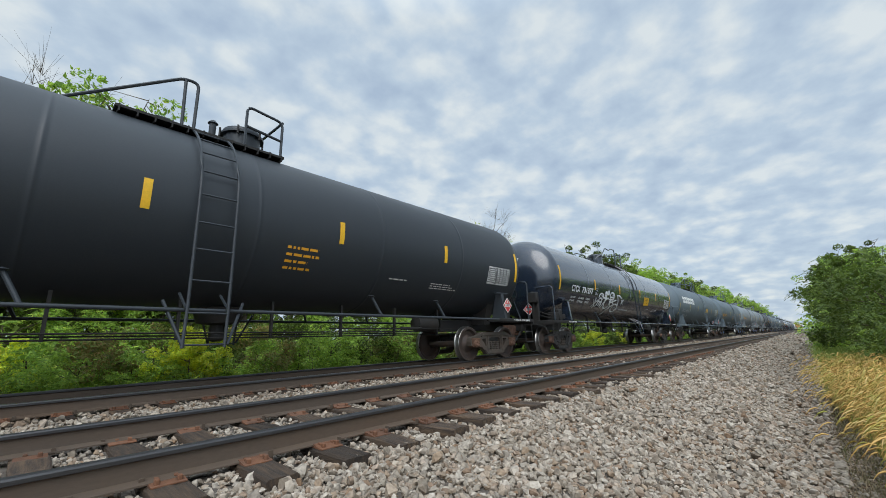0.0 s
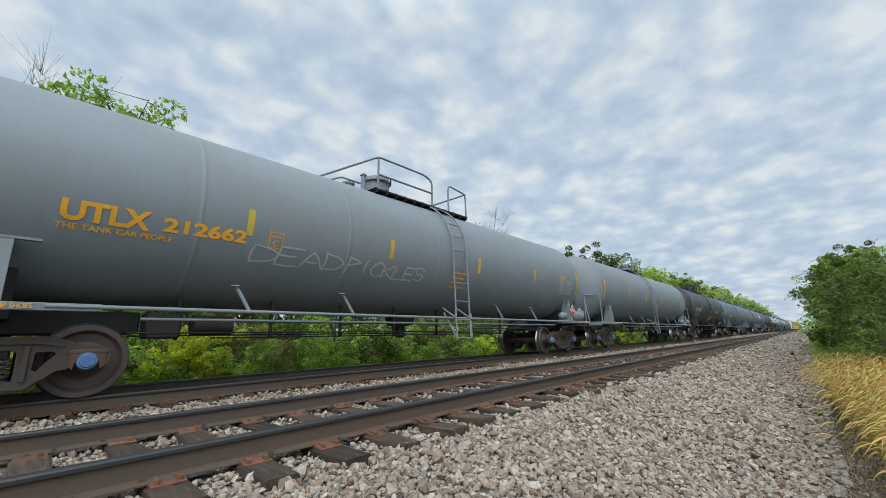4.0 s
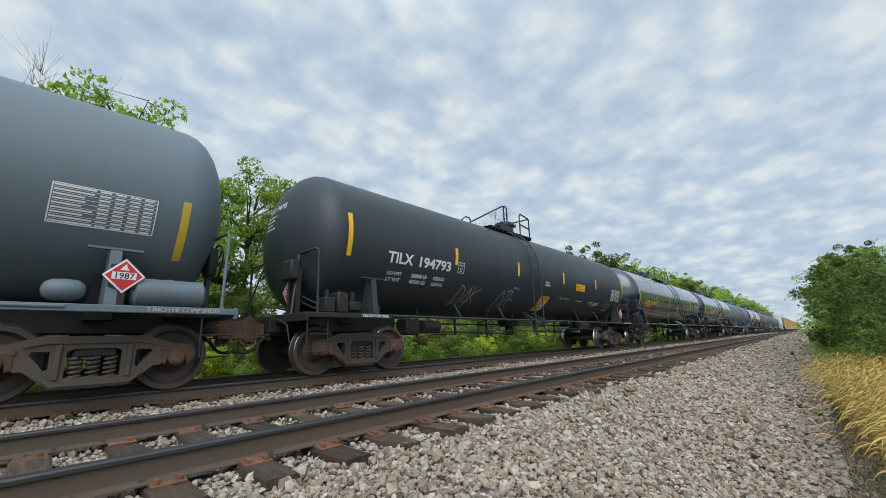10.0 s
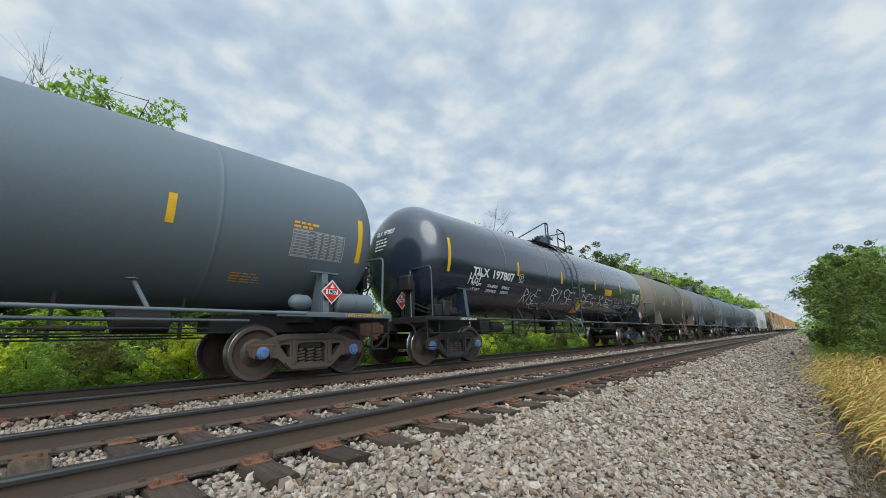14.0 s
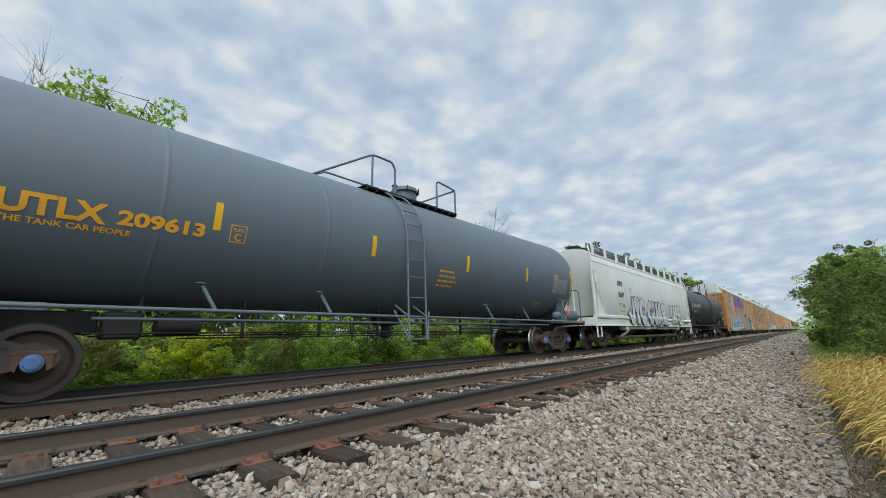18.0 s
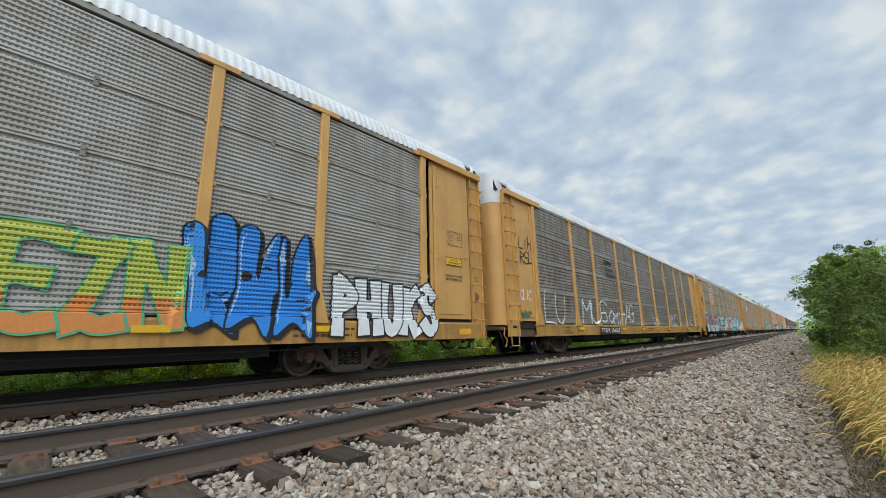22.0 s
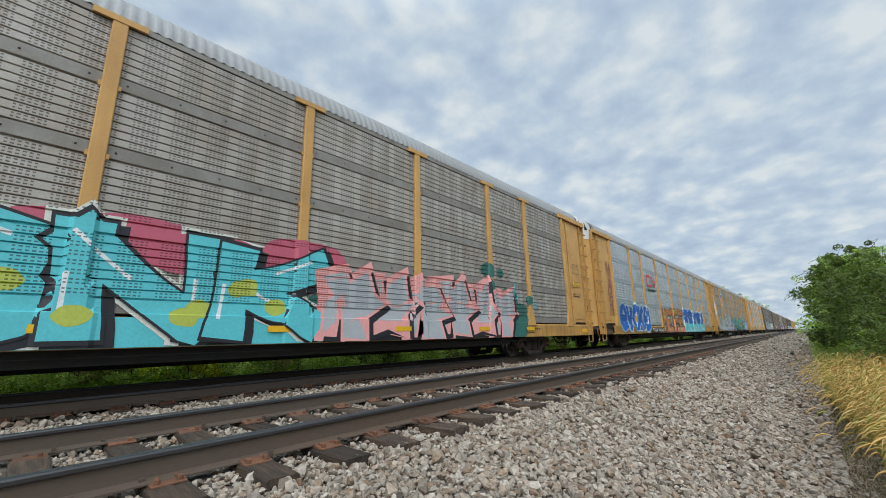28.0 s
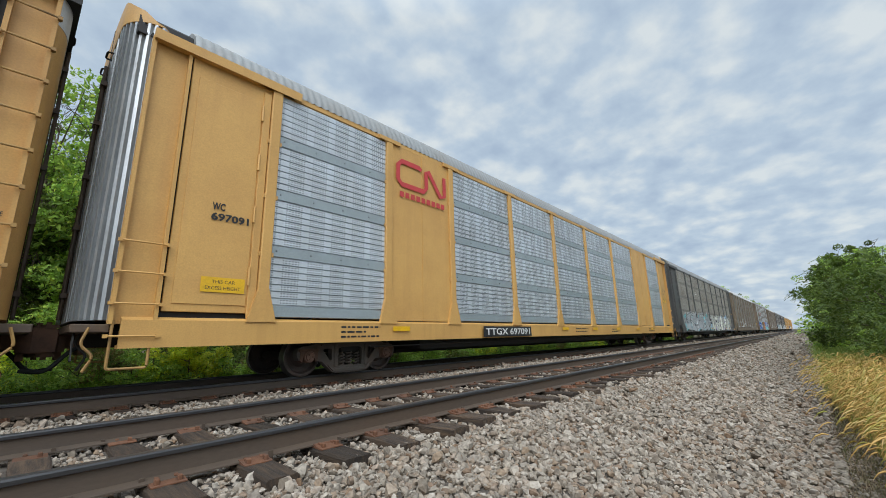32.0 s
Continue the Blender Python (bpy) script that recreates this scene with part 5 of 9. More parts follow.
    if style == "boxy":
        rails = [[(-2.55, -0.35, 4.16), (-1.15, -0.80, 4.97), (-0.93, -0.80, 4.97), (-0.93, -0.80, 4.12)], [(-1.12, -0.80, 4.95), (-1.10, -0.80, 4.12)], [(-0.12, -0.80, 4.12), (-0.12, -0.80, 4.92), (0.56, -0.78, 4.86), (0.56, -0.78, 4.12)], [(-0.1, -0.8, 4.52), (0.56, -0.78, 4.46)], [(0.56, -0.78, 4.86), (0.56, 0.78, 4.86), (0.56, 0.78, 4.12)], [(-0.93, 0.80, 4.12), (-0.93, 0.80, 4.95), (-1.2, 0.80, 4.95), (-2.5, 0.35, 4.16)]]
    else:
        rails = [[(-2.7, -0.3, 4.2), (-1.4, -0.80, 4.95), (0.15, -0.80, 4.95), (0.45, -0.80, 4.85), (0.45, -0.80, 4.12)], [(-1.4, -0.8, 4.95), (-1.4, -0.8, 4.12)], [(-1.4, -0.8, 4.5), (0.45, -0.8, 4.5)], [(1.12, -0.80, 4.12), (1.12, -0.80, 4.92), (1.9, -0.8, 4.84), (1.9, -0.8, 4.12)], [(1.9, -0.8, 4.84), (1.9, 0.8, 4.84), (1.9, 0.8, 4.12)], [(-2.6, 0.3, 4.2), (-1.4, 0.8, 4.92), (0.45, 0.8, 4.9), (0.45, 0.8, 4.12)]]
        if style == "mid":
            rails = [[(-2.4, -0.3, 4.2), (-1.1, -0.80, 4.95), (-0.5, -0.80, 4.95), (-0.4, -0.8, 4.8), (-0.4, -0.80, 4.12)], [(-1.1, -0.8, 4.95), (-1.1, -0.8, 4.12)]] + rails[3:]
    if style == "flip":
        rails = [[(-1.5, -0.5, 4.3), (-1.2, -0.8, 4.62), (-0.9, -0.8, 4.9), (-0.4, -0.8, 4.84), (-0.1, -0.8, 4.97), (0.42, -0.8, 4.97), (0.42, -0.8, 4.12)], [(0.42, -0.8, 4.5), (1.3, -0.8, 4.62)], [(1.2, -0.8, 4.12), (1.2, -0.8, 4.86), (1.36, -0.78, 4.86), (1.36, -0.78, 4.12)], [(1.36, -0.78, 4.86), (1.36, 0.78, 4.86), (1.36, 0.78, 4.12)], [(-1.4, 0.5, 4.3), (-0.9, 0.8, 4.9), (0.4, 0.8, 4.95), (0.4, 0.8, 4.12)]]
    for r in rails:
        bm = bm_new()
        tube(bm, bend(r, 0.12), 0.026, 7)
        part("top_railing", bm, mt, car, smooth=50)
    # bottom outlet, brake gear and rods
    bm = bm_new()
    lathe(bm, [(0.95, 0.16), (0.98, 0.34), (1.25, 0.42)], "z", 18)
    lathe(bm, [(0.66, 0.07), (0.70, 0.14), (0.95, 0.12)], "z", 14)
    part("outlet_valve", bm, M["under"], car, smooth=40)
    for y, z, x0, x1 in ((-0.75, 0.80, -tc + 1.3, tc - 1.3), (-0.65, 0.72, -tc + 2.4, tc - 1.6), (0.5, 0.78, -tc + 1.5, tc - 1.5)):
        bm = bm_new()
        tube(bm, [(x0, y, z), (x1, y, z)], 0.014, 6)
        part("brake_pipe", bm, M["under"], car)
    for x in np.arange(-tc + 1.9, tc - 1.5, 1.45):
        bm = bm_new()
        box(bm, x - 0.02, x + 0.02, -0.70, -0.64, 0.70, 1.35)
        part("pipe_hanger", bm, M["under"], car)
    if style != "flip":
        bm = bm_new()
        box(bm, -tc + 1.5, -tc + 1.95, -0.75, -0.35, 0.72, 1.1, 0.03)
        lathe(bm, [(-tc + 2.1, 0.02), (-tc + 2.12, 0.16), (-tc + 2.7, 0.16), (-tc + 2.72, 0.02)], "x", 14, (0, -0.6, 0.92))
        part("brake_cylinder", bm, M["under"], car, smooth=40)
    bm = bm_new()
    lathe(bm, [(tc - 2.9, 0.02), (tc - 2.85, 0.18), (tc - 2.2, 0.18), (tc - 2.15, 0.02)], "x", 14, (0, -0.75, 0.98))
    part("air_reservoir", bm, M["under"], car, smooth=40)
    # hand brake wheel at the trailing end
    bm = bm_new()
    ex = h - 0.72
    ring = [(ex, -0.75 + 0.28 * math.cos(a), 1.95 + 0.28 * math.sin(a)) for a in [2 * math.pi * i / 20 for i in range(21)]]
    tube(bm, ring, 0.016, 6)
    for i in range(5):
        a = 2 * math.pi * i / 5
        tube(bm, [(ex, -0.75, 1.95), (ex, -0.75 + 0.28 * math.cos(a), 1.95 + 0.28 * math.sin(a))], 0.012, 5)
    box(bm, ex - 0.16, ex - 0.03, -0.90, -0.60, 1.70, 2.15, 0.02)
    box(bm, ex - 0.14, ex - 0.08, -0.80, -0.70, 1.09, 1.70)
    part("brake_wheel", bm, M["under"], car, "black hand brake wheel", 50)
    if finish_key in ("black", "gloss"):
        bm = bm_new()
        e = -h + 1.0                               # brake valve and its pipes on the leading platform
        box(bm, e, e + 0.22, -1.42, -1.12, 1.14, 1.42, 0.02)
        box(bm, e + 0.26, e + 0.50, -1.44, -1.10, 1.13, 1.52, 0.03)
        box(bm, e + 0.54, e + 0.82, -1.40, -1.14, 1.18, 1.36, 0.03)
        for q in (0.1, 0.36, 0.66):
            tube(bm, [(e + q, -1.3, 1.36), (e + q, -1.3, 1.56)], 0.045, 8)
        for q, z in ((-1.2, 1.22), (-1.28, 1.30)):
            tube(bm, bend([(e - 0.2, q + 0.5, z + 0.2), (e - 0.1, q, z), (e + 0.8, q, z), (e + 1.1, q + 0.3, z - 0.1)], 0.08), 0.017, 6)
        tube(bm, [(e + 0.82, -1.3, 1.25), (e + 1.25, -1.34, 1.20)], 0.012, 5)
        box(bm, e + 1.18, e + 1.28, -1.40, -1.32, 1.13, 1.30, 0.01)
        part("brake_valve", bm, M["under"], car, "black air brake valve and pipes on the end platform", 40)
        bm = bm_new()
        box(bm, -h + 0.66, -h + 0.78, -0.95, -0.7, 1.1, 2.0, 0.02)
        tube(bm, [(-h + 0.6, -0.8, 1.3), (-h + 0.6, -0.8, 2.15)], 0.02, 6)
        box(bm, -h + 0.52, -h + 0.70, -1.0, -0.62, 1.75, 2.12, 0.03)
        part("brake_stand", bm, M["under"], car, "black hand brake stand", 40)
    bm = bm_new()
    lathe(bm, [(tc - 3.6, 0.012), (tc - 3.58, 0.035), (tc - 2.95, 0.035), (tc - 2.93, 0.012)], "x", 10, (0, -1.05, 0.86))
    tube(bm, [(tc - 5.4, -1.05, 0.86), (tc - 1.6, -1.05, 0.86)], 0.013, 6)
    part("slack_adjuster", bm, M["under"], car, "black brake rod with its adjuster", 40)
    if finish_key in ("grey", "slate"):
        bm = bm_new()
        lathe(bm, [(tc - 0.62, 0.02), (tc - 0.60, 0.08), (tc - 0.54, 0.125), (tc - 0.42, 0.135), (tc - 0.30, 0.125), (tc - 0.24, 0.08), (tc - 0.22, 0.02)], "x", 16, (0, -1.34, 1.30))
        part("small_reservoir", bm, mt, car, "small round air reservoir on the platform", 40)
        bm = bm_new()
        lathe(bm, [(tc + 0.18, 0.03), (tc + 0.21, 0.13), (tc + 0.26, 0.195), (tc + 0.60, 0.195), (tc + 0.60, 0.205), (tc + 0.66, 0.205), (tc + 0.66, 0.195), (tc + 1.02, 0.195), (tc + 1.07, 0.13), (tc + 1.09, 0.03)], "x", 20, (0, -1.33, 1.315))
        part("small_cylinder", bm, mt, car, "small air cylinder on the platform", 40)
    return car


def placard(car, x, y, z, number, turn=0):
    """A diamond sign in its holder, built about its own middle."""
    s = 0.19

    def holder(bm):
        box(bm, -0.04, 0.04, 0.0, 0.03, -0.42, 0.2, 0.005)
        box(bm, -0.14, 0.14, 0.0, 0.02, -0.14, 0.14)

    def plate(bm):
        prism(bm, [(0, -s - 0.03), (s + 0.03, 0), (0, s + 0.03), (-s - 0.03, 0)], 0, -0.008)

    def field(bm):
        prism(bm, [(0, -s), (s, 0), (0, s), (-s, 0)], -0.008, -0.011)

    def panel(bm):
        box(bm, -0.125, 0.125, -0.013, -0.008, -0.045, 0.045)

    def digits(bm):
        V, F = lettering(number, 0.105, 0.002, 1.0)
        w = max(v[0] for v in V)
        vs = [bm.verts.new((-w / 2 + a, -0.015, -0.036 + b)) for a, b in V]
        for f in F:
            bm.faces.new([vs[i] for i in f])

    def flame(bm):
        prism(bm, [(-0.05, 0.07), (0.05, 0.07), (0.02, 0.11), (0.01, 0.155), (-0.02, 0.115)], -0.011, -0.013)
    p = part("placard", shared("placard", plate, M["white"]), None, car, "diamond hazard placard")
    p.matrix_basis = pose(x, y, z, 0, 0, turn)
    part("placard_field", shared("placard_field", field, M["red"]), None, p, "red field")
    part("number_panel", shared("placard_panel", panel, M["white"]), None, p)
    part("number", shared("placard" + number, digits, M["ink"]), None, p)
    part("flame_mark", shared("placard_flame", flame, M["white"]), None, p)
    part("placard_bracket", shared("placard_holder", holder, M["under"]), None, p)


def deg(a):
    return radians(a) * TANK_R


def mark_tank(car, L, paint, mark, number, small, seed, stripe="yellow", words="", shift=0.0, du=0.0, dv=0.0, spans=((-6.66, -5.76), (-5.62, -4.50), -4.15)):
    """Stripes, reporting mark, small print, test table, placards of one car; u is measured from the leading coupler."""
    rng = np.random.default_rng(seed)
    h = L / 2
    low = shift + (deg(-5) if paint == "orange" else 0.0)
    ends, mids = (deg(15) + low, deg(-18.5) + low), (deg(5.3) + low, deg(-11) + low)
    k = (L - 3.55) / 15.4
    xs = [h + q for q in ((-7.22, -4.35, -1.29, 1.54, 4.5, 7.5) if mark == "CBTX" else (-7.68, -4.48, -1.53, 1.55, 4.53, 7.72))] if L > 15 else [1.4, 3.2, 4.95, 8.05, 9.8, 11.6]
    for i, x in enumerate(xs):
        a, b = ends if i in (0, len(xs) - 1) else mids
        if shift and i in (0, len(xs) - 1):
            a, b = a - deg(9.5), b - deg(9.5)
        decal("reflector", [rect(x - h - 0.05, x - h + 0.055, b, a)], on_tank, M[stripe], car, 0.006, "yellow reflective strip")
    pm = M[paint]
    if mark:
        orange = paint == "orange"
        h = L / 2 + (0.345 if L > 15 else 0.0) - du
        if orange:
            write_fit(mark, *spans[0], deg(-21.8), 0.245, on_tank, pm, car, 0.013, name="reporting_mark")
            write_fit(number, *spans[1], deg(-20.8), 0.185, on_tank, pm, car, 0.010, name="car_number")
            write_fit("THE TANK CAR PEOPLE", 2.79 - h, 4.0 - h, deg(-26.4), 0.075, on_tank, pm, car, 0.002, name="slogan")
            for r, row in enumerate(small or ()):
                for (a, b), t in zip(((2.79, 3.17), (3.28, 3.82), (3.88, 4.25)), row):
                    write_fit(t, a - h, b - h, deg(-33.6 - 6.6 * r), 0.09, on_tank, pm, car, 0.002, name="weight_stencil")
            v0 = deg(-21.5)
        else:
            bold = mark == "CBTX"
            ua, ub, va = ((-6.66, -5.82), (-5.65, -4.48), -7.0) if bold else ((2.78 - h, 3.52 - h), (3.72 - h, 4.80 - h), -18.2)
            write_fit(mark, *ua, deg(va) + shift, 0.24, on_tank, pm, car, 0.009 if mark != "PROX" else 0.0, name="reporting_mark")
            write_fit(number, *ub, deg(va) + shift, 0.23, on_tank, pm, car, 0.010 if mark != "PROX" else 0.0, name="car_number")
            cols = ((-6.66, -6.24), (-6.17, -5.65), (-5.55, -5.1)) if bold else tuple((p - h, q - h) for p, q in ((2.86, 3.26), (3.55, 4.05), (4.26, 4.66)))
            for r, row in enumerate(small or ()):
                for (a, b), t in zip(cols, row):
                    write_fit(t, a, b, deg(va - 10.4 - 5.6 * r) + shift, 0.085, on_tank, pm, car, 0.004, name="weight_stencil")
            dv = deg(12) if bold else 0.0
            v0 = deg(-18.5) + shift + dv
        u0, q = spans[2] if orange or mark == "CBTX" else 5.08 - h, 0.24
        fr = [rect(u0, u0 + q, v0, v0 + 0.014), rect(u0, u0 + q, v0 + q + 0.02, v0 + q + 0.034), rect(u0, u0 + 0.014, v0, v0 + q + 0.03), rect(u0 + q - 0.014, u0 + q, v0, v0 + q + 0.03)]
        decal("plate_stencil", fr, on_tank, pm, car)
        write_fit("PLATE", u0 + 0.04, u0 + 0.2, v0 + 0.175, 0.05, on_tank, pm, car, 0.001)
        write_fit("C", u0 + 0.07, u0 + 0.17, v0 + 0.035, 0.11, on_tank, pm, car, 0.002)
        h = L / 2
        a, b = h - 1.36, 0.72

        def on_head(u, v, off):
            rr = min(0.98, (u * u + v * v) / TANK_R ** 2)
            return (-a - b * math.sqrt(1 - rr) - off, -u, TANK_Z + v)
        write_fit(mark + " " + number, -0.55, 0.25, 0.62, 0.13, on_head, pm, car, 0.003, 0.012, "head_number")
        decal("head_stencil", bars(-0.5, 0.55, 0.55, 0.36, 4, rng, 0.6), on_head, pm, car, 0.012)
    if words:
        decal("small_stencil", bars(words[0] - h, deg(words[1]), words[2], words[3], 3, rng, 0.7), on_tank, M[words[4]], car)
    if L > 15:
        decal("test_table", table(6.33, deg(-5.9), 1.05, 0.49, 9, 4, rng), on_tank, M["white"] if paint != "orange" else M["dim_white"], car, 0.006, "white printed test table")
        if paint == "orange":
            decal("small_stencil", bars(6.34, deg(-0.2), 0.5, 0.14, 2, rng), on_tank, M["orange"], car)
        if paint == "orange":
            decal("small_stencil", bars(5.5, deg(-39.5), 0.52, 0.22, 4, rng, 0.55), on_tank, pm, car)
        else:
            decal("small_stencil", bars(2.9, deg(-31), 0.74, 0.06, 1, rng, 0.7) + bars(4.2, deg(-31), 1.0, 0.18, 3, rng, 0.6), on_tank, pm, car)
    un = "1202" if mark == "CBTX" else "1987"
    placard(car, h - 2.0, -1.50, 1.50, un)
    placard(car, -h + 0.72, -0.55, 1.55, un, -90)
    for a, b in ((h - 1.72, h - 0.85), (-h + 1.75, -h + 2.4)) if mark != "CBTX" else ():
        write_fit("2 INCH HF COMP SHOES", a, b, 1.062, 0.055, lambda p, q, o: (p, -1.531 - o, q), pm, car, 0.002, 0.004, "shoe_stencil")
    # head print
    return car


# ---- covered hopper ----
def hopper_car(L):
    h = L / 2
    car = thing("hopper_car", "off-white covered grain hopper with black and blue graffiti", "hopper car", "freight train")
    W = M["hopper"]
    prof = [(-1.55, 1.42), (-1.62, 1.52), (-1.63, 2.6), (-1.60, 3.60), (-1.50, 3.95), (-1.30, 4.14), (-0.8, 4.24), (0.8, 4.24), (1.30, 4.14), (1.50, 3.95), (1.60, 3.60), (1.63, 2.6), (1.62, 1.52), (1.55, 1.42)]
    bm = bm_new()

    def ring(x, pr):
        return [bm.verts.new((x, y, z)) for y, z in pr]
    xs = [-h + 0.45, -h + 0.46]
    lo, hi = -h + 0.47, h - 0.47
    stations = [(lo, 3.15), (lo + 0.98, 1.42), (hi - 0.98, 1.42), (hi, 3.15)]
    rings = [ring(x, [(y, max(z, zm)) for y, z in prof]) for x, zm in stations]
    for a, b in zip(rings, rings[1:]):
        for k in range(len(prof)):
            j = (k + 1) % len(prof)
            try:
                bm.faces.new((a[k], a[j], b[j], b[k]))
            except ValueError:
                pass
    bm.faces.new(rings[0])
    bm.faces.new(rings[-1][::-1])
    bmesh.ops.remove_doubles(bm, verts=bm.verts, dist=0.0005)
    body = part("hopper_body", bm, W, car, "smooth curved-side steel body", 40)
    # weld lines and side sill
    for yy in (-1, 1):
        bm = bm_new()
        prism(bm, [(yy * 1.55, 1.43), (yy * 1.66, 1.38), (yy * 1.66, 1.30), (yy * 1.60, 1.26), (yy * 1.60, 1.02), (yy * 1.64, 1.0), (yy * 1.64, 0.955), (yy * 1.50, 0.955), (yy * 1.50, 1.43)], -h + 0.35, h - 0.35, "x")
        part("side_sill", bm, W, car, "long white side sill")
        bm = bm_new()
        tube(bm, [(-h + 0.5, yy * 1.602, 3.61), (h - 0.5, yy * 1.602, 3.61)], 0.007, 5)
        part("weld_seam", bm, M["ink"] if False else M["grating"], car)
        bm = bm_new()
        box(bm, -h + 0.5, h - 0.5, yy * 1.52 - 0.012, yy * 1.52 + 0.012, 3.93, 3.985)
        part("eave_rail", bm, W, car)
    # roof walkway of grating on posts
    bm = bm_new()
    for yy in (-1.42,):
        box(bm, -h + 0.5, h - 0.35, yy - 0.01, yy + 0.01, 4.40, 4.425)
        box(bm, -h + 0.5, h - 0.35, yy - 0.01, yy + 0.01, 4.08, 4.10)
        x = -h + 0.5
        while x < h - 0.35:
            box(bm, x, x + 0.008, yy - 0.006, yy + 0.006, 4.1, 4.40)
            x += 0.055
        z = 4.14
        while z < 4.40:
            box(bm, -h + 0.5, h - 0.35, yy - 0.004, yy + 0.004, z, z + 0.006)
            z += 0.045
    part("walkway_grating", bm, M["grating"], car, "galvanised grating panel along the roof edge")
    bm = bm_new()
    for yy in (-0.75, 0.75):
        box(bm, -h + 0.5, h - 0.35, yy - 0.3, yy + 0.3, 4.36, 4.38)
    part("roof_walkway", bm, M["grating"], car, "roof running board")
    for x in np.linspace(-h + 1.0, h - 0.9, 12):
        bm = bm_new()
        prism(bm, [(x - 0.07, 3.96), (x + 0.05, 3.96), (x + 0.07, 4.44), (x - 0.03, 4.44)], -1.445, -1.53)
        box(bm, x - 0.03, x + 0.03, -1.45, -0.5, 4.33, 4.36)
        part("walkway_post", bm, W, car)
    for x in np.linspace(-h + 1.6, h - 1.6, 7):
        bm = bm_new()
        box(bm, x - 0.9, x + 0.9, -0.42, 0.42, 4.24, 4.34, 0.03)
        part("roof_hatch", bm, W, car)
    # slope sheets, end frames, ladders
    for s in (-1, 1):
        truck(car, s * 6.93, 0.457, "cap_rust")
        coupler(car, s * (h - 0.35), s)
        bm = bm_new()
        xa, xb = sorted((s * (h - 0.32), s * (h - 3.3)))
        box(bm, xa, xb, -0.3, 0.3, 0.8, 1.2, 0.02)
        part("center_sill", bm, M["under"], car)
        bm = bm_new()
        box(bm, s * (h - 0.36) - 0.05, s * (h - 0.36) + 0.05, -1.64, 1.64, 0.96, 1.3, 0.01)
        xa, xb = sorted((s * (h - 0.4), s * (h - 1.7)))
        box(bm, xa, xb, -1.6, 1.6, 1.24, 1.28)
        part("end_platform", bm, W, car)
        for yy in (-1, 1):
            bm = bm_new()
            e = s * (h - 0.36)
            tube(bm, bend([(e, yy * 1.60, 0.5), (e, yy * 1.62, 3.9), (e - 0.12 * s, yy * 1.5, 4.25), (e - 0.5 * s, yy * 1.35, 4.42)], 0.15), 0.03, 7)
            tube(bm, [(e - 0.42 * s, yy * 1.60, 0.5), (e - 0.42 * s, yy * 1.62, 3.3)], 0.026, 7)
            part("corner_post", bm, W, car, smooth=50)

            def rg(bm):
                tube(bm, [(-0.21, 0, 0), (0.21, 0, 0)], 0.015, 6)
            for z in (0.55, 0.95, 1.4, 1.85, 2.3, 2.75, 3.2):
                o = part("rung", shared("hopper_rung", rg, W, 50), None, car)
                o.matrix_basis = pose(e - 0.21 * s, yy * 1.63, z)
            bm = bm_new()
            prism(bm, [(e - 0.1 * s, 1.28), (e - 1.2 * s, 1.28), (e - 0.95 * s, 1.7), (e - 0.14 * s, 3.2), (e - 0.08 * s, 3.2)], yy * 1.50, yy * 1.54)
            part("end_gusset", bm, W, car)
            bm = bm_new()
            tube(bm, [(e - 0.30 * s, yy * 0.6, 1.28), (e - 0.22 * s, yy * 0.6, 3.5)], 0.05, 8)
            part("end_stanchion", bm, W, car, smooth=50)
    # outlet bays, pipes and gates below
    for i, x in enumerate((-5.0, -1.7, 1.7, 5.0)):
        bm = bm_new()
        a, b = 1.55, 0.35
        vs = [bm.verts.new(p) for p in ((x - a, -1.45, 1.4), (x + a, -1.45, 1.4), (x + a, 1.45, 1.4), (x - a, 1.45, 1.4), (x - b, -0.6, 0.52), (x + b, -0.6, 0.52), (x + b, 0.6, 0.52), (x - b, 0.6, 0.52))]
        for q in ((3, 2, 1, 0), (4, 5, 6, 7), (0, 1, 5, 4), (1, 2, 6, 5), (2, 3, 7, 6), (3, 0, 4, 7)):
            bm.faces.new([vs[j] for j in q])
        box(bm, x - 0.4, x + 0.4, -0.75, 0.75, 0.42, 0.54)
        part("outlet_bay", bm, M["under"], car, "black sloped discharge bay")
        bm = bm_new()
        box(bm, x - 0.05, x + 0.05, -1.55, -1.25, 0.78, 0.98)
        lathe(bm, [(-0.09, 0.09), (0.09, 0.09)], "x", 14, (x, -1.52, 0.86))
        part("pipe_clamp", bm, M["hopper"], car)
    for y, z, r in ((-1.52, 0.86, 0.062), (-1.40, 0.46, 0.062)):
        bm = bm_new()
        tube(bm, bend([(-5.05, y + 0.25, z - 0.36), (-4.85, y, z - 0.16), (-4.72, y, z), (4.7, y, z), (5.0, y + 0.25, z - 0.3)] if z > 0.6 else [(-5.5, y + 0.2, z + 0.05), (-5.2, y, z - 0.04), (-4.6, y, z), (4.9, y, z)], 0.16), r, 12)
        for x in (-4.6, -4.3, -1.2, 0.6, 2.4, 4.4):
            lathe(bm, [(x - 0.035, r + 0.002), (x - 0.03, r + 0.035), (x + 0.03, r + 0.035), (x + 0.035, r + 0.002)], "x", 12, (0, y, z))
        part("discharge_pipe", bm, M["old_pipe"] if z > 0.6 else M["grime"], car, "long pneumatic discharge pipe with clamps", 50)
    # marks
    surf = on_hopper
    ink = M["ink"]
    write_fit("ADMX", -5.79, -5.13, 2.80, 0.235, surf, ink, car, 0.004, name="reporting_mark")
    write_fit("50177", -5.80, -5.08, 2.27, 0.235, surf, ink, car, 0.007, name="car_number")
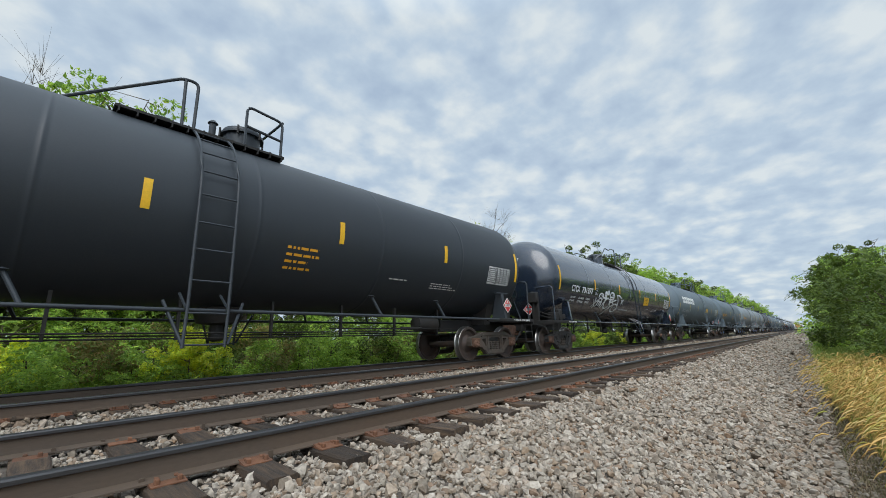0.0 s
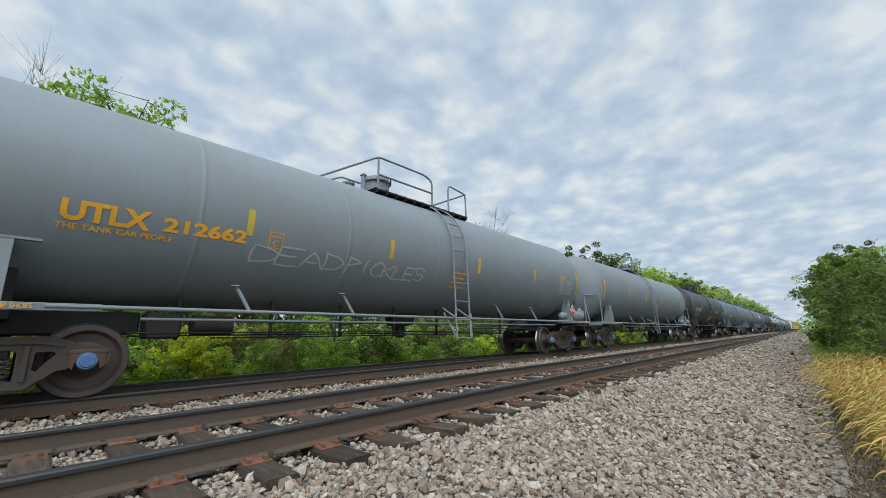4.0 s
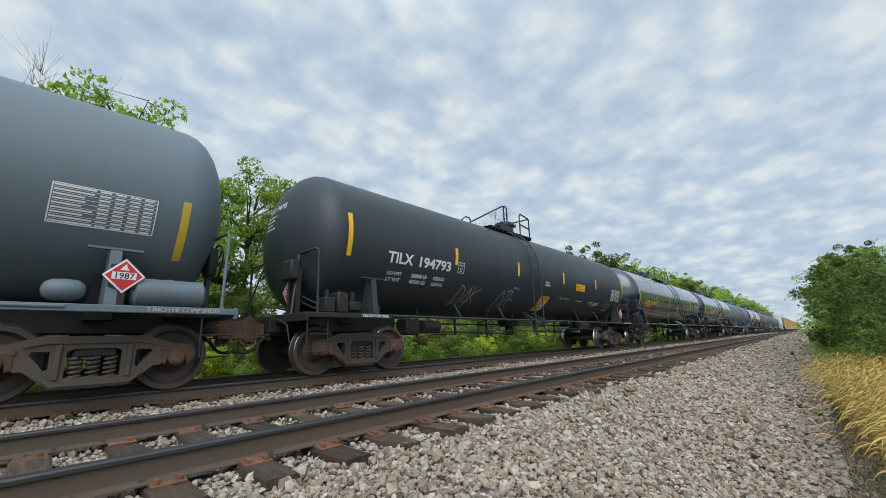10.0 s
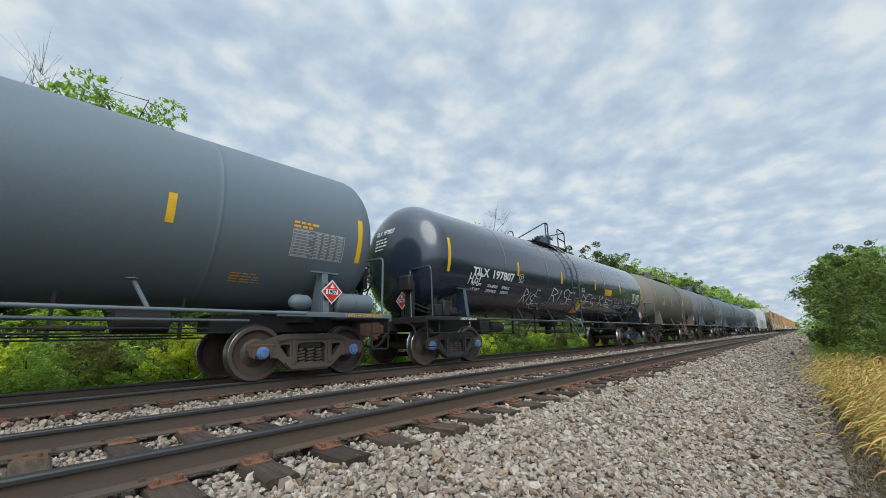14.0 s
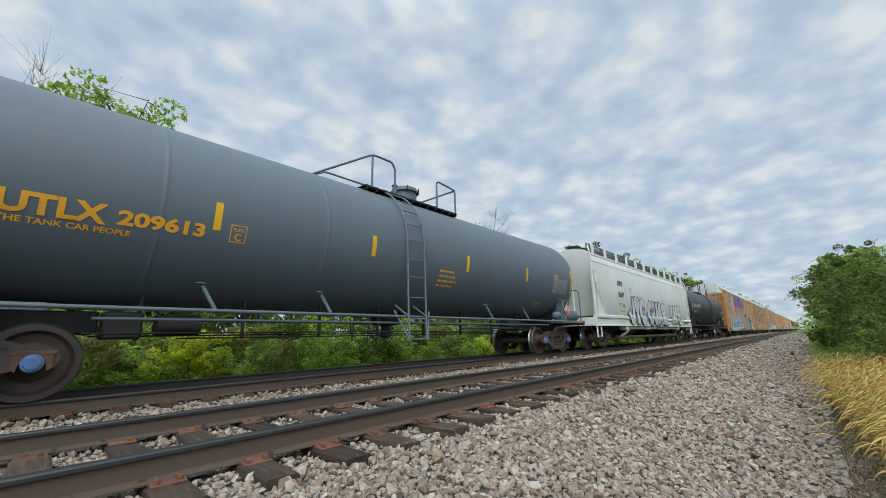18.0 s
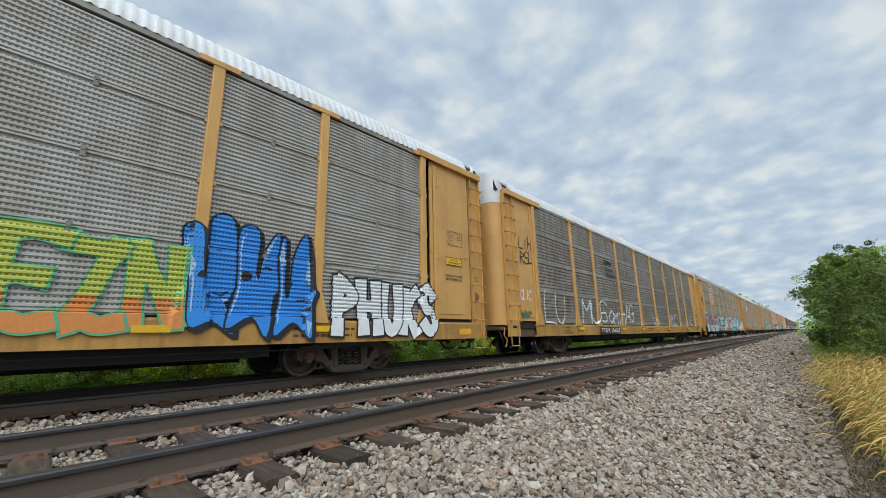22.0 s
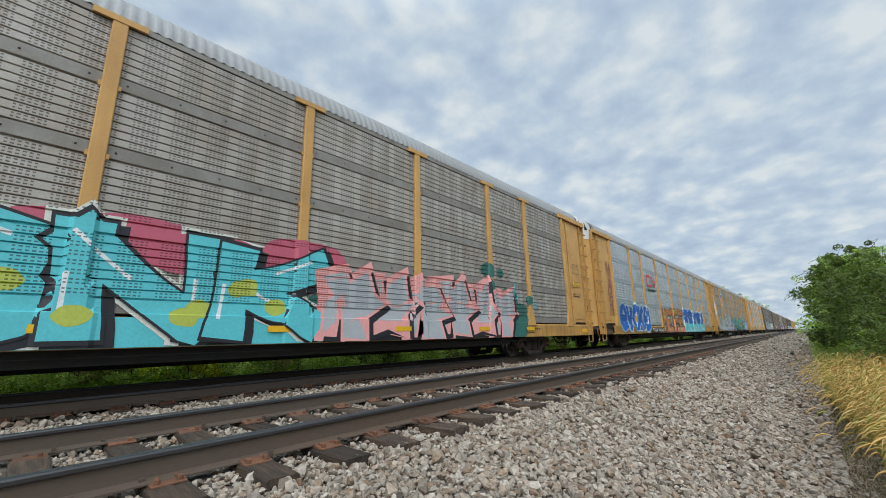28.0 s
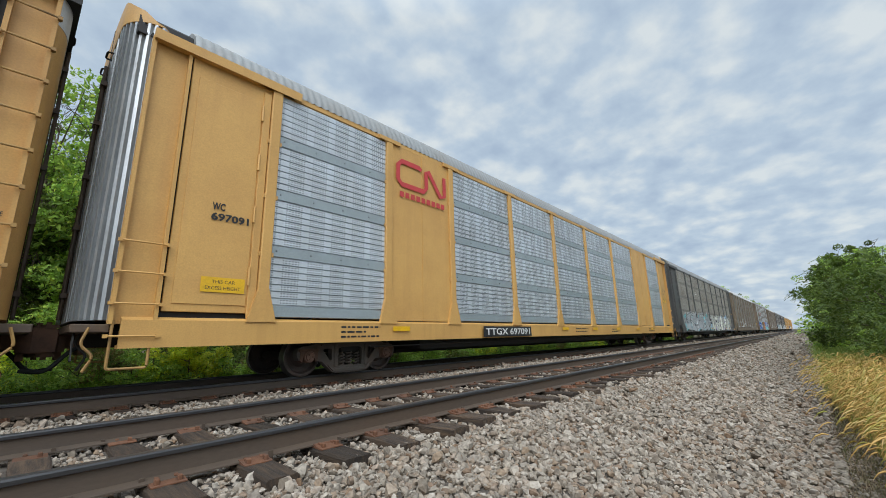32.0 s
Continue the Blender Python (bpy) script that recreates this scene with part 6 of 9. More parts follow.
    for r, row in enumerate((("LD LMT", "196400 LB"), ("LT  WT", "68400 LB"))):
        for c, t in enumerate(row):
            write_fit(t, (-5.84, -5.40)[c] + (0.02 if c and r else 0), (-5.53, -5.04)[c] - (0.07 if r and not c else 0), 1.915 - 0.10 * r, 0.066, surf, ink, car, 0.001, name="weight_stencil")
    x0, x1, z0, z1 = -4.18, -3.91, 2.55, 2.79
    decal("plate_stencil", [rect(x0, x1, z0, z0 + 0.012), rect(x0, x1, z1 - 0.012, z1), rect(x0, x0 + 0.012, z0, z1), rect(x1 - 0.012, x1, z0, z1)], surf, ink, car)
    write_fit("PLATE", -4.12, -3.97, 2.715, 0.04, surf, ink, car, 0.0)
    write_fit("C", -4.08, -4.01, 2.60, 0.075, surf, ink, car, 0.001)
    decal("reflector", [rect(-5.65, -5.20, 1.61, 1.70)], surf, M["orange"], car, 0.006, "orange reflective strip")
    for x in (-4.5, -2.5, 2.2, 6.0):
        decal("reflector", [rect(x, x + 0.36, 1.02, 1.11)], on_sill, M["orange"], car, 0.05)
    decal("reflector", [rect(8.0, 8.6, 1.05, 1.13), ], on_sill, M["orange"], car, 0.05)
    rng = np.random.default_rng(41)
    piece(car, 21, surf, "JYC", -4.7, 1.02, 2.55, 1.35, M["g_ash"], M["g_black"], weight=0.42, rim=0.035)
    rng2 = np.random.default_rng(31)
    for x0, k in ((-1.7, 6), (1.5, 6)):
        paint("graffiti_cloud", [(lifted([blob(rng2, x0 + rng2.uniform(0, 0.6), 1.02 + rng2.uniform(0.05, 0.8) ** 2, 0.22 - 0.025 * i, 0.22 - 0.025 * i, 8, 0.2)], 0.0004 * i), M["g_blue_bright"]) for i in range(k)], surf, car, 0.008, "bright blue paint splashes")
    piece(car, 23, surf, "OUAS", -1.65, 1.0, 3.6, 1.3, M["g_ash"], M["g_black"], None, None, M["g_black"], None, (0.25, M["g_silver"]), 0.40, 0.03, drop=0.03)
    hand(car, 24, surf, "KOST", -1.3, 1.72, 0.7, 0.22, "g_black", 0.03, 0.045)
    piece(car, 27, surf, "YAPE", 2.99, 1.12, 2.6, 1.15, M["hopper"], M["g_black"], weight=0.34, rim=0.03)
    decal("small_stencil", bars(15.5 - h, 1.3, 1.3, 0.24, 3, rng, 0.6), on_sill, ink, car, 0.05)
    decal("small_stencil", bars(7.8 - h, 2.05, 1.0, 0.1, 2, rng, 0.6), surf, ink, car)
    return car


def on_hopper(u, v, off):
    y = -float(np.interp(v, (0.9, 1.40, 1.50, 2.6, 3.6), (1.652, 1.668, 1.63, 1.633, 1.60)))
    return (u, y - off, v)


CUTS[on_hopper] = ([], [1.40, 1.50])


def on_sill(u, v, off):
    return (u, -1.60 - off, v)


# ---- enclosed auto carriers ----
SIDE_Y = 1.50
BAYS = [2.3, 5.15, 7.18, 10.03, 12.9, 15.72, 18.5, 21.32, 23.33, 26.05]


BAYS_LATE = [2.54, 5.28, 7.18, 10.05, 12.9, 15.72, 18.5, 21.25, 23.15, 25.8]


def screen_profile(z0, top, n, ribbed):
    """Depth and height down one stack of rolled sheets."""
    prof, hh = [], (top - z0) / n
    for i in range(n):
        a = z0 + i * hh
        if ribbed:
            prof += [(0.03, a), (0.03, a + 0.022), (-0.008, a + 0.024), (-0.008, a + 0.05)]
            m = max(2, int((hh - 0.07) / 0.066))
            for k in range(m):
                c = a + 0.055 + k * (hh - 0.07) / m
                prof += [(0.0, c), (-0.018, c + 0.012), (-0.018, c + 0.036), (0.0, c + 0.048)]
        else:
            prof += [(0.02, a), (-0.03, a + 0.008), (-0.03, a + 0.175), (0.022, a + 0.182), (0.022, a + 0.2)]
            m = max(2, int((hh - 0.2) / 0.105))
            for k in range(m):
                c = a + 0.205 + k * (hh - 0.21) / m
                prof += [(-0.022, c), (-0.024, c + 0.088), (0.02, c + 0.091), (0.02, c + 0.103)]
    return prof


def screen_mesh(w, top, key, ribbed, z0=1.02):
    """One bay's stack of rolled screens: fine ribs with open seams, or broad ribs with flat bands between."""
    def make(bm):
        prof = screen_profile(z0, top, 4 if top > 4 else 2, ribbed)
        rows = []
        for x in (0, w):
            rows.append([bm.verts.new((x, y, z)) for y, z in prof])
        for a, b, c, d in zip(rows[0], rows[0][1:], rows[1][1:], rows[1]):
            bm.faces.new((a, b, c, d)).material_index = int(not ribbed and b.co.z - a.co.z > 0.15)
        back = [bm.verts.new((x, 0.045, z)) for x, z in ((0, z0), (w, z0), (w, top), (0, top))]
        bm.faces.new(back)
    me = shared(("screen", round(w, 2), top, key, ribbed, z0), make, M[key])
    if len(me.materials) < 2:
        me.materials.append(M["band_new" if key == "screen_new" else "band_tan"])
    return me


def seam_fittings(w, top, ribbed):
    """Bolts along the bands, or brackets over the seams, of one bay."""
    def make(bm):
        for k in range(1, 4):
            z = 1.02 + k * (top - 1.02) / 4
            if ribbed:
                for x, q in ((0.06, 0.055), (w - 0.06, 0.055), (w * 0.5, 0.03)):
                    box(bm, x - q, x + q, -0.035, 0.0, z - 0.05, z + 0.10, 0.006)
                    tube(bm, [(x, -0.034, z + 0.05), (x, -0.05, z + 0.05)], 0.016, 6)
            else:
                x = 0.18
                while x < w - 0.1:
                    box(bm, x - 0.012, x + 0.012, -0.034, -0.02, z + 0.08, z + 0.104)
                    x += 0.62
    return shared(("seam", round(w, 2), top, ribbed), make, M["band_tan"] if ribbed else M["under"])


def rack_car(label, post="rack", screen="screen_tan", roof="roof_white", sill="rack_sill", cn=False, ribbed=False, lid="roof_white", top=4.96, shield=0, late=False):
    L = 28.6
    h = L / 2
    car = thing("auto_carrier", label, "railcar", "freight train")
    P = M[post]
    bay = list(BAYS_LATE if late else BAYS)
    if cn:
        bay = [2.4, 4.95, 7.0, 9.8, 12.6, 15.45, 18.4, 21.4, 23.7, 26.2]
    # frame
    for yy in (-1, 1):
        bm = bm_new()
        prism(bm, [(yy * 1.56, 0.60), (yy * 1.56, 0.95), (yy * 1.50, 0.99), (yy * 1.30, 0.99), (yy * 1.30, 0.94), (yy * 1.50, 0.93), (yy * 1.50, 0.64), (yy * 1.35, 0.64), (yy * 1.35, 0.60)], -h + (2.1 if not cn else 0.7), h - 0.75, "x")
        part("side_sill", bm, M[sill], car, "long yellow side sill" if sill.startswith("rack") else "")
        bm = bm_new()
        prism(bm, [(yy * 1.53, top), (yy * 1.53, top + 0.10), (yy * 1.42, top + 0.12), (yy * 1.42, top)], -h + 0.6, h - 0.6, "x")
        part("top_chord", bm, P if cn or post == "dark_rack" else M["band_tan"], car)
        bm = bm_new()
        tube(bm, [(-h + 4.6, yy * 1.42, 0.5), (h - 4.6, yy * 1.42, 0.5)], 0.012, 5)
        part("brake_pipe", bm, M["under"], car)
    bm = bm_new()
    prism(bm, [(-0.45, 0.62), (-0.32, 0.30), (0.32, 0.30), (0.45, 0.62), (0.45, 0.9), (-0.45, 0.9)], -h + 6.2, h - 6.2, "x")
    part("well_beam", bm, M["under"], car, "black well beam")
    for nm, dims in (("deck", (-h + 0.8, h - 0.8, -1.48, 1.48, 0.86, 0.93)), ("center_sill", (-h + 0.5, h - 0.5, -0.3, 0.3, 0.62, 0.9)), ("underframe", (-h + 6.1, h - 6.1, -1.28, 1.28, 0.40, 0.64))):
        bm = bm_new()
        box(bm, *dims)
        part(nm, bm, M["under"], car)
    for s in (-1, 1):
        truck(car, s * (h - 4.4), 0.356, "cap_rust")
        coupler(car, s * (h - 0.3), s, 0.72)
    # roof: ribbed arch
    def roof_make(bm):
        arch = [(-1.53, top + 0.08), (-1.50, top + 0.20), (-1.38, top + 0.46), (-1.10, top + 0.68), (-0.6, top + 0.80), (0.0, top + 0.84), (0.6, top + 0.80), (1.10, top + 0.68), (1.38, top + 0.46), (1.50, top + 0.20), (1.53, top + 0.08)]
        x, xe, i = -h + 1.1, h - 1.1, 0
        rings = []
        while x < xe:
            for dx, g in ((0.0, 0.0), (0.037, 0.009), (0.074, 0.018), (0.111, 0.009)):
                rings.append([bm.verts.new((x + dx, y * (1 + g * 0.6), z + g)) for y, z in arch])
            x += 0.148
        for a, b in zip(rings, rings[1:]):
            for k in range(len(arch) - 1):
                bm.faces.new((a[k], a[k + 1], b[k + 1], b[k]))
        bm.faces.new(rings[0])
        bm.faces.new(rings[-1][::-1])
    part("roof", shared(("roof", roof, top), roof_make, M[roof], 60), None, car, "white ribbed arched roof" if roof == "roof_white" else "ribbed arched roof")
    # sides: screens between posts
    for s in (-1, 1):
        for i, (a, b) in enumerate(zip(bay, bay[1:])):
            if cn and i in (1, 7):
                continue
            full = not (shield and i == 1)
            tops = top if full else 2.98
            o = part("screen", screen_mesh(b - a, tops, screen, ribbed), None, car, "ribbed perforated steel screen" if i < 2 else "")
            o.matrix_basis = pose(a - h, -SIDE_Y, 0) if s < 0 else pose(h - a if not cn else b - h, SIDE_Y, 0, 0, 0, 180)
            if s < 0 and full:
                o = part("bolt_strip", seam_fittings(b - a, top, ribbed), None, car)
                o.matrix_basis = pose(a - h, -SIDE_Y, 0)
        for i, x in enumerate(bay):
            def post_make(bm):
                box(bm, -0.088, 0.088, -0.06, 0.02, 1.0, top + 0.06, 0.012)
                prism(bm, [(-0.23, 0.94), (0.23, 0.94), (0.21, 1.0), (0.085, 1.46), (-0.085, 1.46), (-0.21, 1.0)], -0.068, 0.0)
                prism(bm, [(-0.30, top - 0.02), (0.30, top - 0.02), (0.30, top + 0.07), (-0.30, top + 0.07)], -0.07, -0.03)
                for z in (1.98, 2.96, 3.94):
                    box(bm, -0.12, 0.12, -0.045, -0.02, z, z + 0.07)
            o = part("post", shared(("post", post, top), post_make, P), None, car, "yellow side post" if i == 0 and post.startswith("rack") else "")
            o.matrix_basis = pose(x - h, s * 1.52, 0, 0, 0, 0 if s < 0 else 180)
            if cn and i in (1, 7):
                bm = bm_new()
                box(bm, x - h, bay[i + 1] - h, s * 1.52 - 0.01, s * 1.52 + 0.015, 1.0, top, 0.004)
                box(bm, (x + bay[i + 1]) / 2 - h - 0.008, (x + bay[i + 1]) / 2 - h + 0.008, s * 1.52 - 0.02, s * 1.52 + 0.015, 1.02, top)
                part("wide_panel", bm, P, car, "plain yellow wide side panel")
    # ends: corner panels, ladders, doors
    arch_y, arch_z = (0.0, 0.6, 1.10, 1.38, 1.50), (top + 0.86, top + 0.82, top + 0.70, top + 0.48, top + 0.16)
    for s in (-1, 1):
        def X(v):
            return s * (h - v)
        x1 = bay[0]
        lad = 1.07 if s < 0 else 1.0
        for yy in (-1, 1):
            bm = bm_new()
            a, b = sorted((X(lad + (0.03 if s < 0 else 0.07)), X(x1)))
            box(bm, a, b, yy * 1.49 - 0.02, yy * 1.49 + 0.02, 1.07, top, 0.006)
            box(bm, a + 0.10, b - 0.24, yy * 1.515 - 0.01, yy * 1.515 + 0.01, 1.18, top - 0.3, 0.004)
            if s > 0:
                box(bm, a, b - 0.1, yy * 1.515 - 0.012, yy * 1.515 + 0.012, 2.62, 2.66, 0.004)
            # hinged strip beside the first post
            box(bm, *sorted((X(x1 - 0.22), X(x1 - 0.10))), yy * 1.525 - 0.02, yy * 1.525 + 0.02, 1.0, top - 0.1, 0.006)
            for z in (1.5, 2.5, 3.4, 4.3):
                tube(bm, [(X(x1 - 0.23), yy * 1.55, z), (X(x1 - 0.23), yy * 1.55, z + 0.28)], 0.02, 6)
            part("door_pocket", bm, P, car, "plain corner panel")
            bm = bm_new()
            a, b = sorted((X(0.57), X(lad)))
            q0, q1, q2 = yy * 1.445, yy * 1.475, yy * 1.555
            prism(bm, [(a, q0), (b, q0), (b, q2), (b - 0.045, q2), (b - 0.045, q1), (a + 0.045, q1), (a + 0.045, q2), (a, q2)], 0.62 if not cn else 0.9, top + 0.05, "z")
            part("ladder_panel", bm, P, car, "ladder stile panel at the corner")
            # dark sheet that stands in for the shade in the slot beside the ladder
            bm = bm_new()
            a, b = sorted((X(lad), X(lad + 0.14)))
            box(bm, a, b, yy * 1.45 - 0.01, yy * 1.45 + 0.01, 0.95, top, 0.0)
            # another for the shadow line and soot between corner panel and sill
            a, b = sorted((X(lad), X(x1)))
            box(bm, a, b, yy * 1.44 - 0.01, yy * 1.44 + 0.01, 0.93, 1.09, 0.0)
            part("door_slot", bm, M["under"], car)

            def rg(bm):
                q = (lad - 0.61) / 2 + 0.03
                tube(bm, bend([(-q, 0.05, 0), (-q, -0.02, 0), (q, -0.02, 0), (q, 0.05, 0)], 0.02, 2), 0.013, 6)
                for e in (-q, q):
                    box(bm, e - 0.022, e + 0.022, -0.035, 0.02, -0.022, 0.022)
            for k in range(9 if not cn else 4):
                o = part("rung", shared(("rackrung", post, lad), rg, M["grimy_yellow"] if post == "rack" else P, 50), None, car)
                o.matrix_basis = pose(X((0.57 + lad) / 2), yy * 1.575, 1.06 + 0.445 * k if not cn else 0.75 + 0.40 * k, 0, 0, 0 if yy < 0 else 180)
            # corner step below the sill
            bm = bm_new()
            e = X((0.57 + lad) / 2)
            tube(bm, bend([(e - 0.2, yy * 1.53, 0.95), (e - 0.2, yy * 1.53, 0.36), (e + 0.2, yy * 1.53, 0.36), (e + 0.2, yy * 1.53, 0.95)], 0.03, 2), 0.018, 6)
            part("corner_step", bm, M["grimy_yellow"] if post != "dark_rack" else P, car, smooth=50)
            bm = bm_new()
            a, b = sorted((X(0.58), X(x1 + 0.42)))
            prism(bm, [(yy * 1.50, top - 0.02), (yy * 1.61, top - 0.02), (yy * 1.61, top + 0.14), (yy * 1.56, top + 0.17), (yy * 1.50, top + 0.17)], a, b, "x")
            part("door_track", bm, P, car, "door rail over the corner")
            if s < 0 or post == "dark_rack":
                bm = bm_new()
                a, b = sorted((X(1.1), X(2.2)))
                box(bm, a, b, yy * 1.40 - 0.03, yy * 1.40 + 0.03, 0.60, 0.98, 0.01)
                part("end_sill", bm, M["grime"], car, "greasy brown end sill")
            # end door, curved at the corner, flat towards the middle
            deep = 0.44 if s < 0 else 0.24
            arc = [(X(0.70 - deep * math.sin(math.pi / 2 * k / 8)), yy * (0.98 + 0.46 * math.cos(math.pi / 2 * k / 8))) for k in range(9)]
            arc += [(X(0.70 - deep), yy * q) for q in (0.7, 0.4, 0.035)]
            bm = bm_new()
            inner = [(x - 0.05 * s, y * 0.97) for x, y in arc[::-1]]
            zc = top - 0.30 if not cn else top + 0.3
            if cn or ribbed:
                d = []
                for (xa, ya), (xb, yb) in zip(arc, arc[1:]):
                    d += [(xa, ya), (xa + (xb - xa) * 0.4, ya + (yb - ya) * 0.4), (xa + (xb - xa) * 0.5 - 0.035 * s, (ya + (yb - ya) * 0.5) * 0.98), (xa + (xb - xa) * 0.9 - 0.035 * s, (ya + (yb - ya) * 0.9) * 0.98)]
                prism(bm, d + [arc[-1]] + [(x - 0.03 * s, y * 0.98) for x, y in inner], 0.95, zc, "z")
            else:
                prism(bm, arc + inner, 0.95, zc, "z")
            part("end_door", bm, M["door_zinc"] if cn else P, car, "curved steel end door", 35)
            if ribbed and s < 0:
                for x, y in arc[2:]:
                    bm = bm_new()
                    box(bm, x - 0.008, x + 0.008, y - 0.011, y + 0.011, 0.98, zc + 0.12)
                    part("door_slit", bm, M["under"], car, "dark upright joint of the end door" if y == arc[2][1] else "")
            # arched top sheet of the door
            bm = bm_new()
            A, B, C, D = [], [], [], []
            for x, y in arc:
                zt = float(np.interp(abs(y), arch_y, arch_z))
                A.append(bm.verts.new((x + 0.004 * s, y, zc + 0.003)))
                B.append(bm.verts.new((x + 0.004 * s, y, zt)))
                C.append(bm.verts.new((x - 0.06 * s, y * 0.96, zt)))
                D.append(bm.verts.new((x - 0.06 * s, y * 0.96, zc + 0.003)))
            for r0, r1 in ((A, B), (B, C), (C, D), (D, A)):
                for k in range(len(arc) - 1):
                    bm.faces.new((r0[k], r0[k + 1], r1[k + 1], r1[k]))
            bm.faces.new((A[0], B[0], C[0], D[0]))
            bm.faces.new((A[-1], D[-1], C[-1], B[-1]))
            part("door_top", bm, M[lid] if not cn else P, car, "white painted top of the end door" if lid == "roof_white" else "", 40)
            if yy < 0 or s < 0:
                bm = bm_new()
                xe, yq = X(0.68 - deep), yy * 0.28
                tube(bm, bend([(xe - 0.03 * s, yq - 0.11, top + 0.2), (xe + 0.05 * s, yq - 0.11, top + 0.2), (xe + 0.05 * s, yq + 0.11, top + 0.2), (xe - 0.03 * s, yq + 0.11, top + 0.2)], 0.03, 2), 0.014, 6)
                part("door_handle", bm, M["under"], car)
        # lock rod and dark joint between the two door leaves
        bm = bm_new()
        xd = 0.70 - (0.44 if s < 0 else 0.24)
        box(bm, *sorted((X(xd - 0.01), X(xd + 0.06))), -0.035, 0.035, 0.95, top + 0.84)
        tube(bm, [(X(xd - 0.04), -0.10, 1.0), (X(xd - 0.04), -0.10, top + 0.1)], 0.025, 7)
        for z in (1.3, 2.3, 3.1, 4.0, 4.7):
            box(bm, *sorted((X(xd - 0.07), X(xd + 0.02))), -0.16, 0.02, z, z + 0.07)
        part("lock_rod", bm, M["grime"], car, "vertical door lock rod")
        bm = bm_new()
        a, b = sorted((s * (h - 0.40), s * (h - 1.15)))
        prism(bm, [(-1.40, top + 0.1), (-1.33, top + 0.42), (-1.05, top + 0.64), (-0.6, top + 0.75), (0, top + 0.79), (0.6, top + 0.75), (1.05, top + 0.64), (1.33, top + 0.42), (1.40, top + 0.1)], a, b, "x")
        part("end_canopy", bm, M["under"], car, "black rubber weather seal under the roof end")
        bm = bm_new()
        a, b = sorted((s * (h - 0.25), s * (h - 0.62)))
        box(bm, a, b, -1.40, 1.40, 0.80, 0.90, 0.01)
        part("end_step", bm, M["grime"], car, "greasy end step")
        for yy in (-1.44, -0.9):
            bm = bm_new()
            tube(bm, bend([(s * (h - 0.42), yy, 0.86), (s * (h - 0.36), yy, 0.66), (s * (h - 0.5), yy - 0.02, 0.52), (s * (h - 0.42), yy, 0.34)], 0.06), 0.017, 6)
            part("bent_rod", bm, M["grimy_yellow"] if yy < -1 else M["under"], car)
    return car


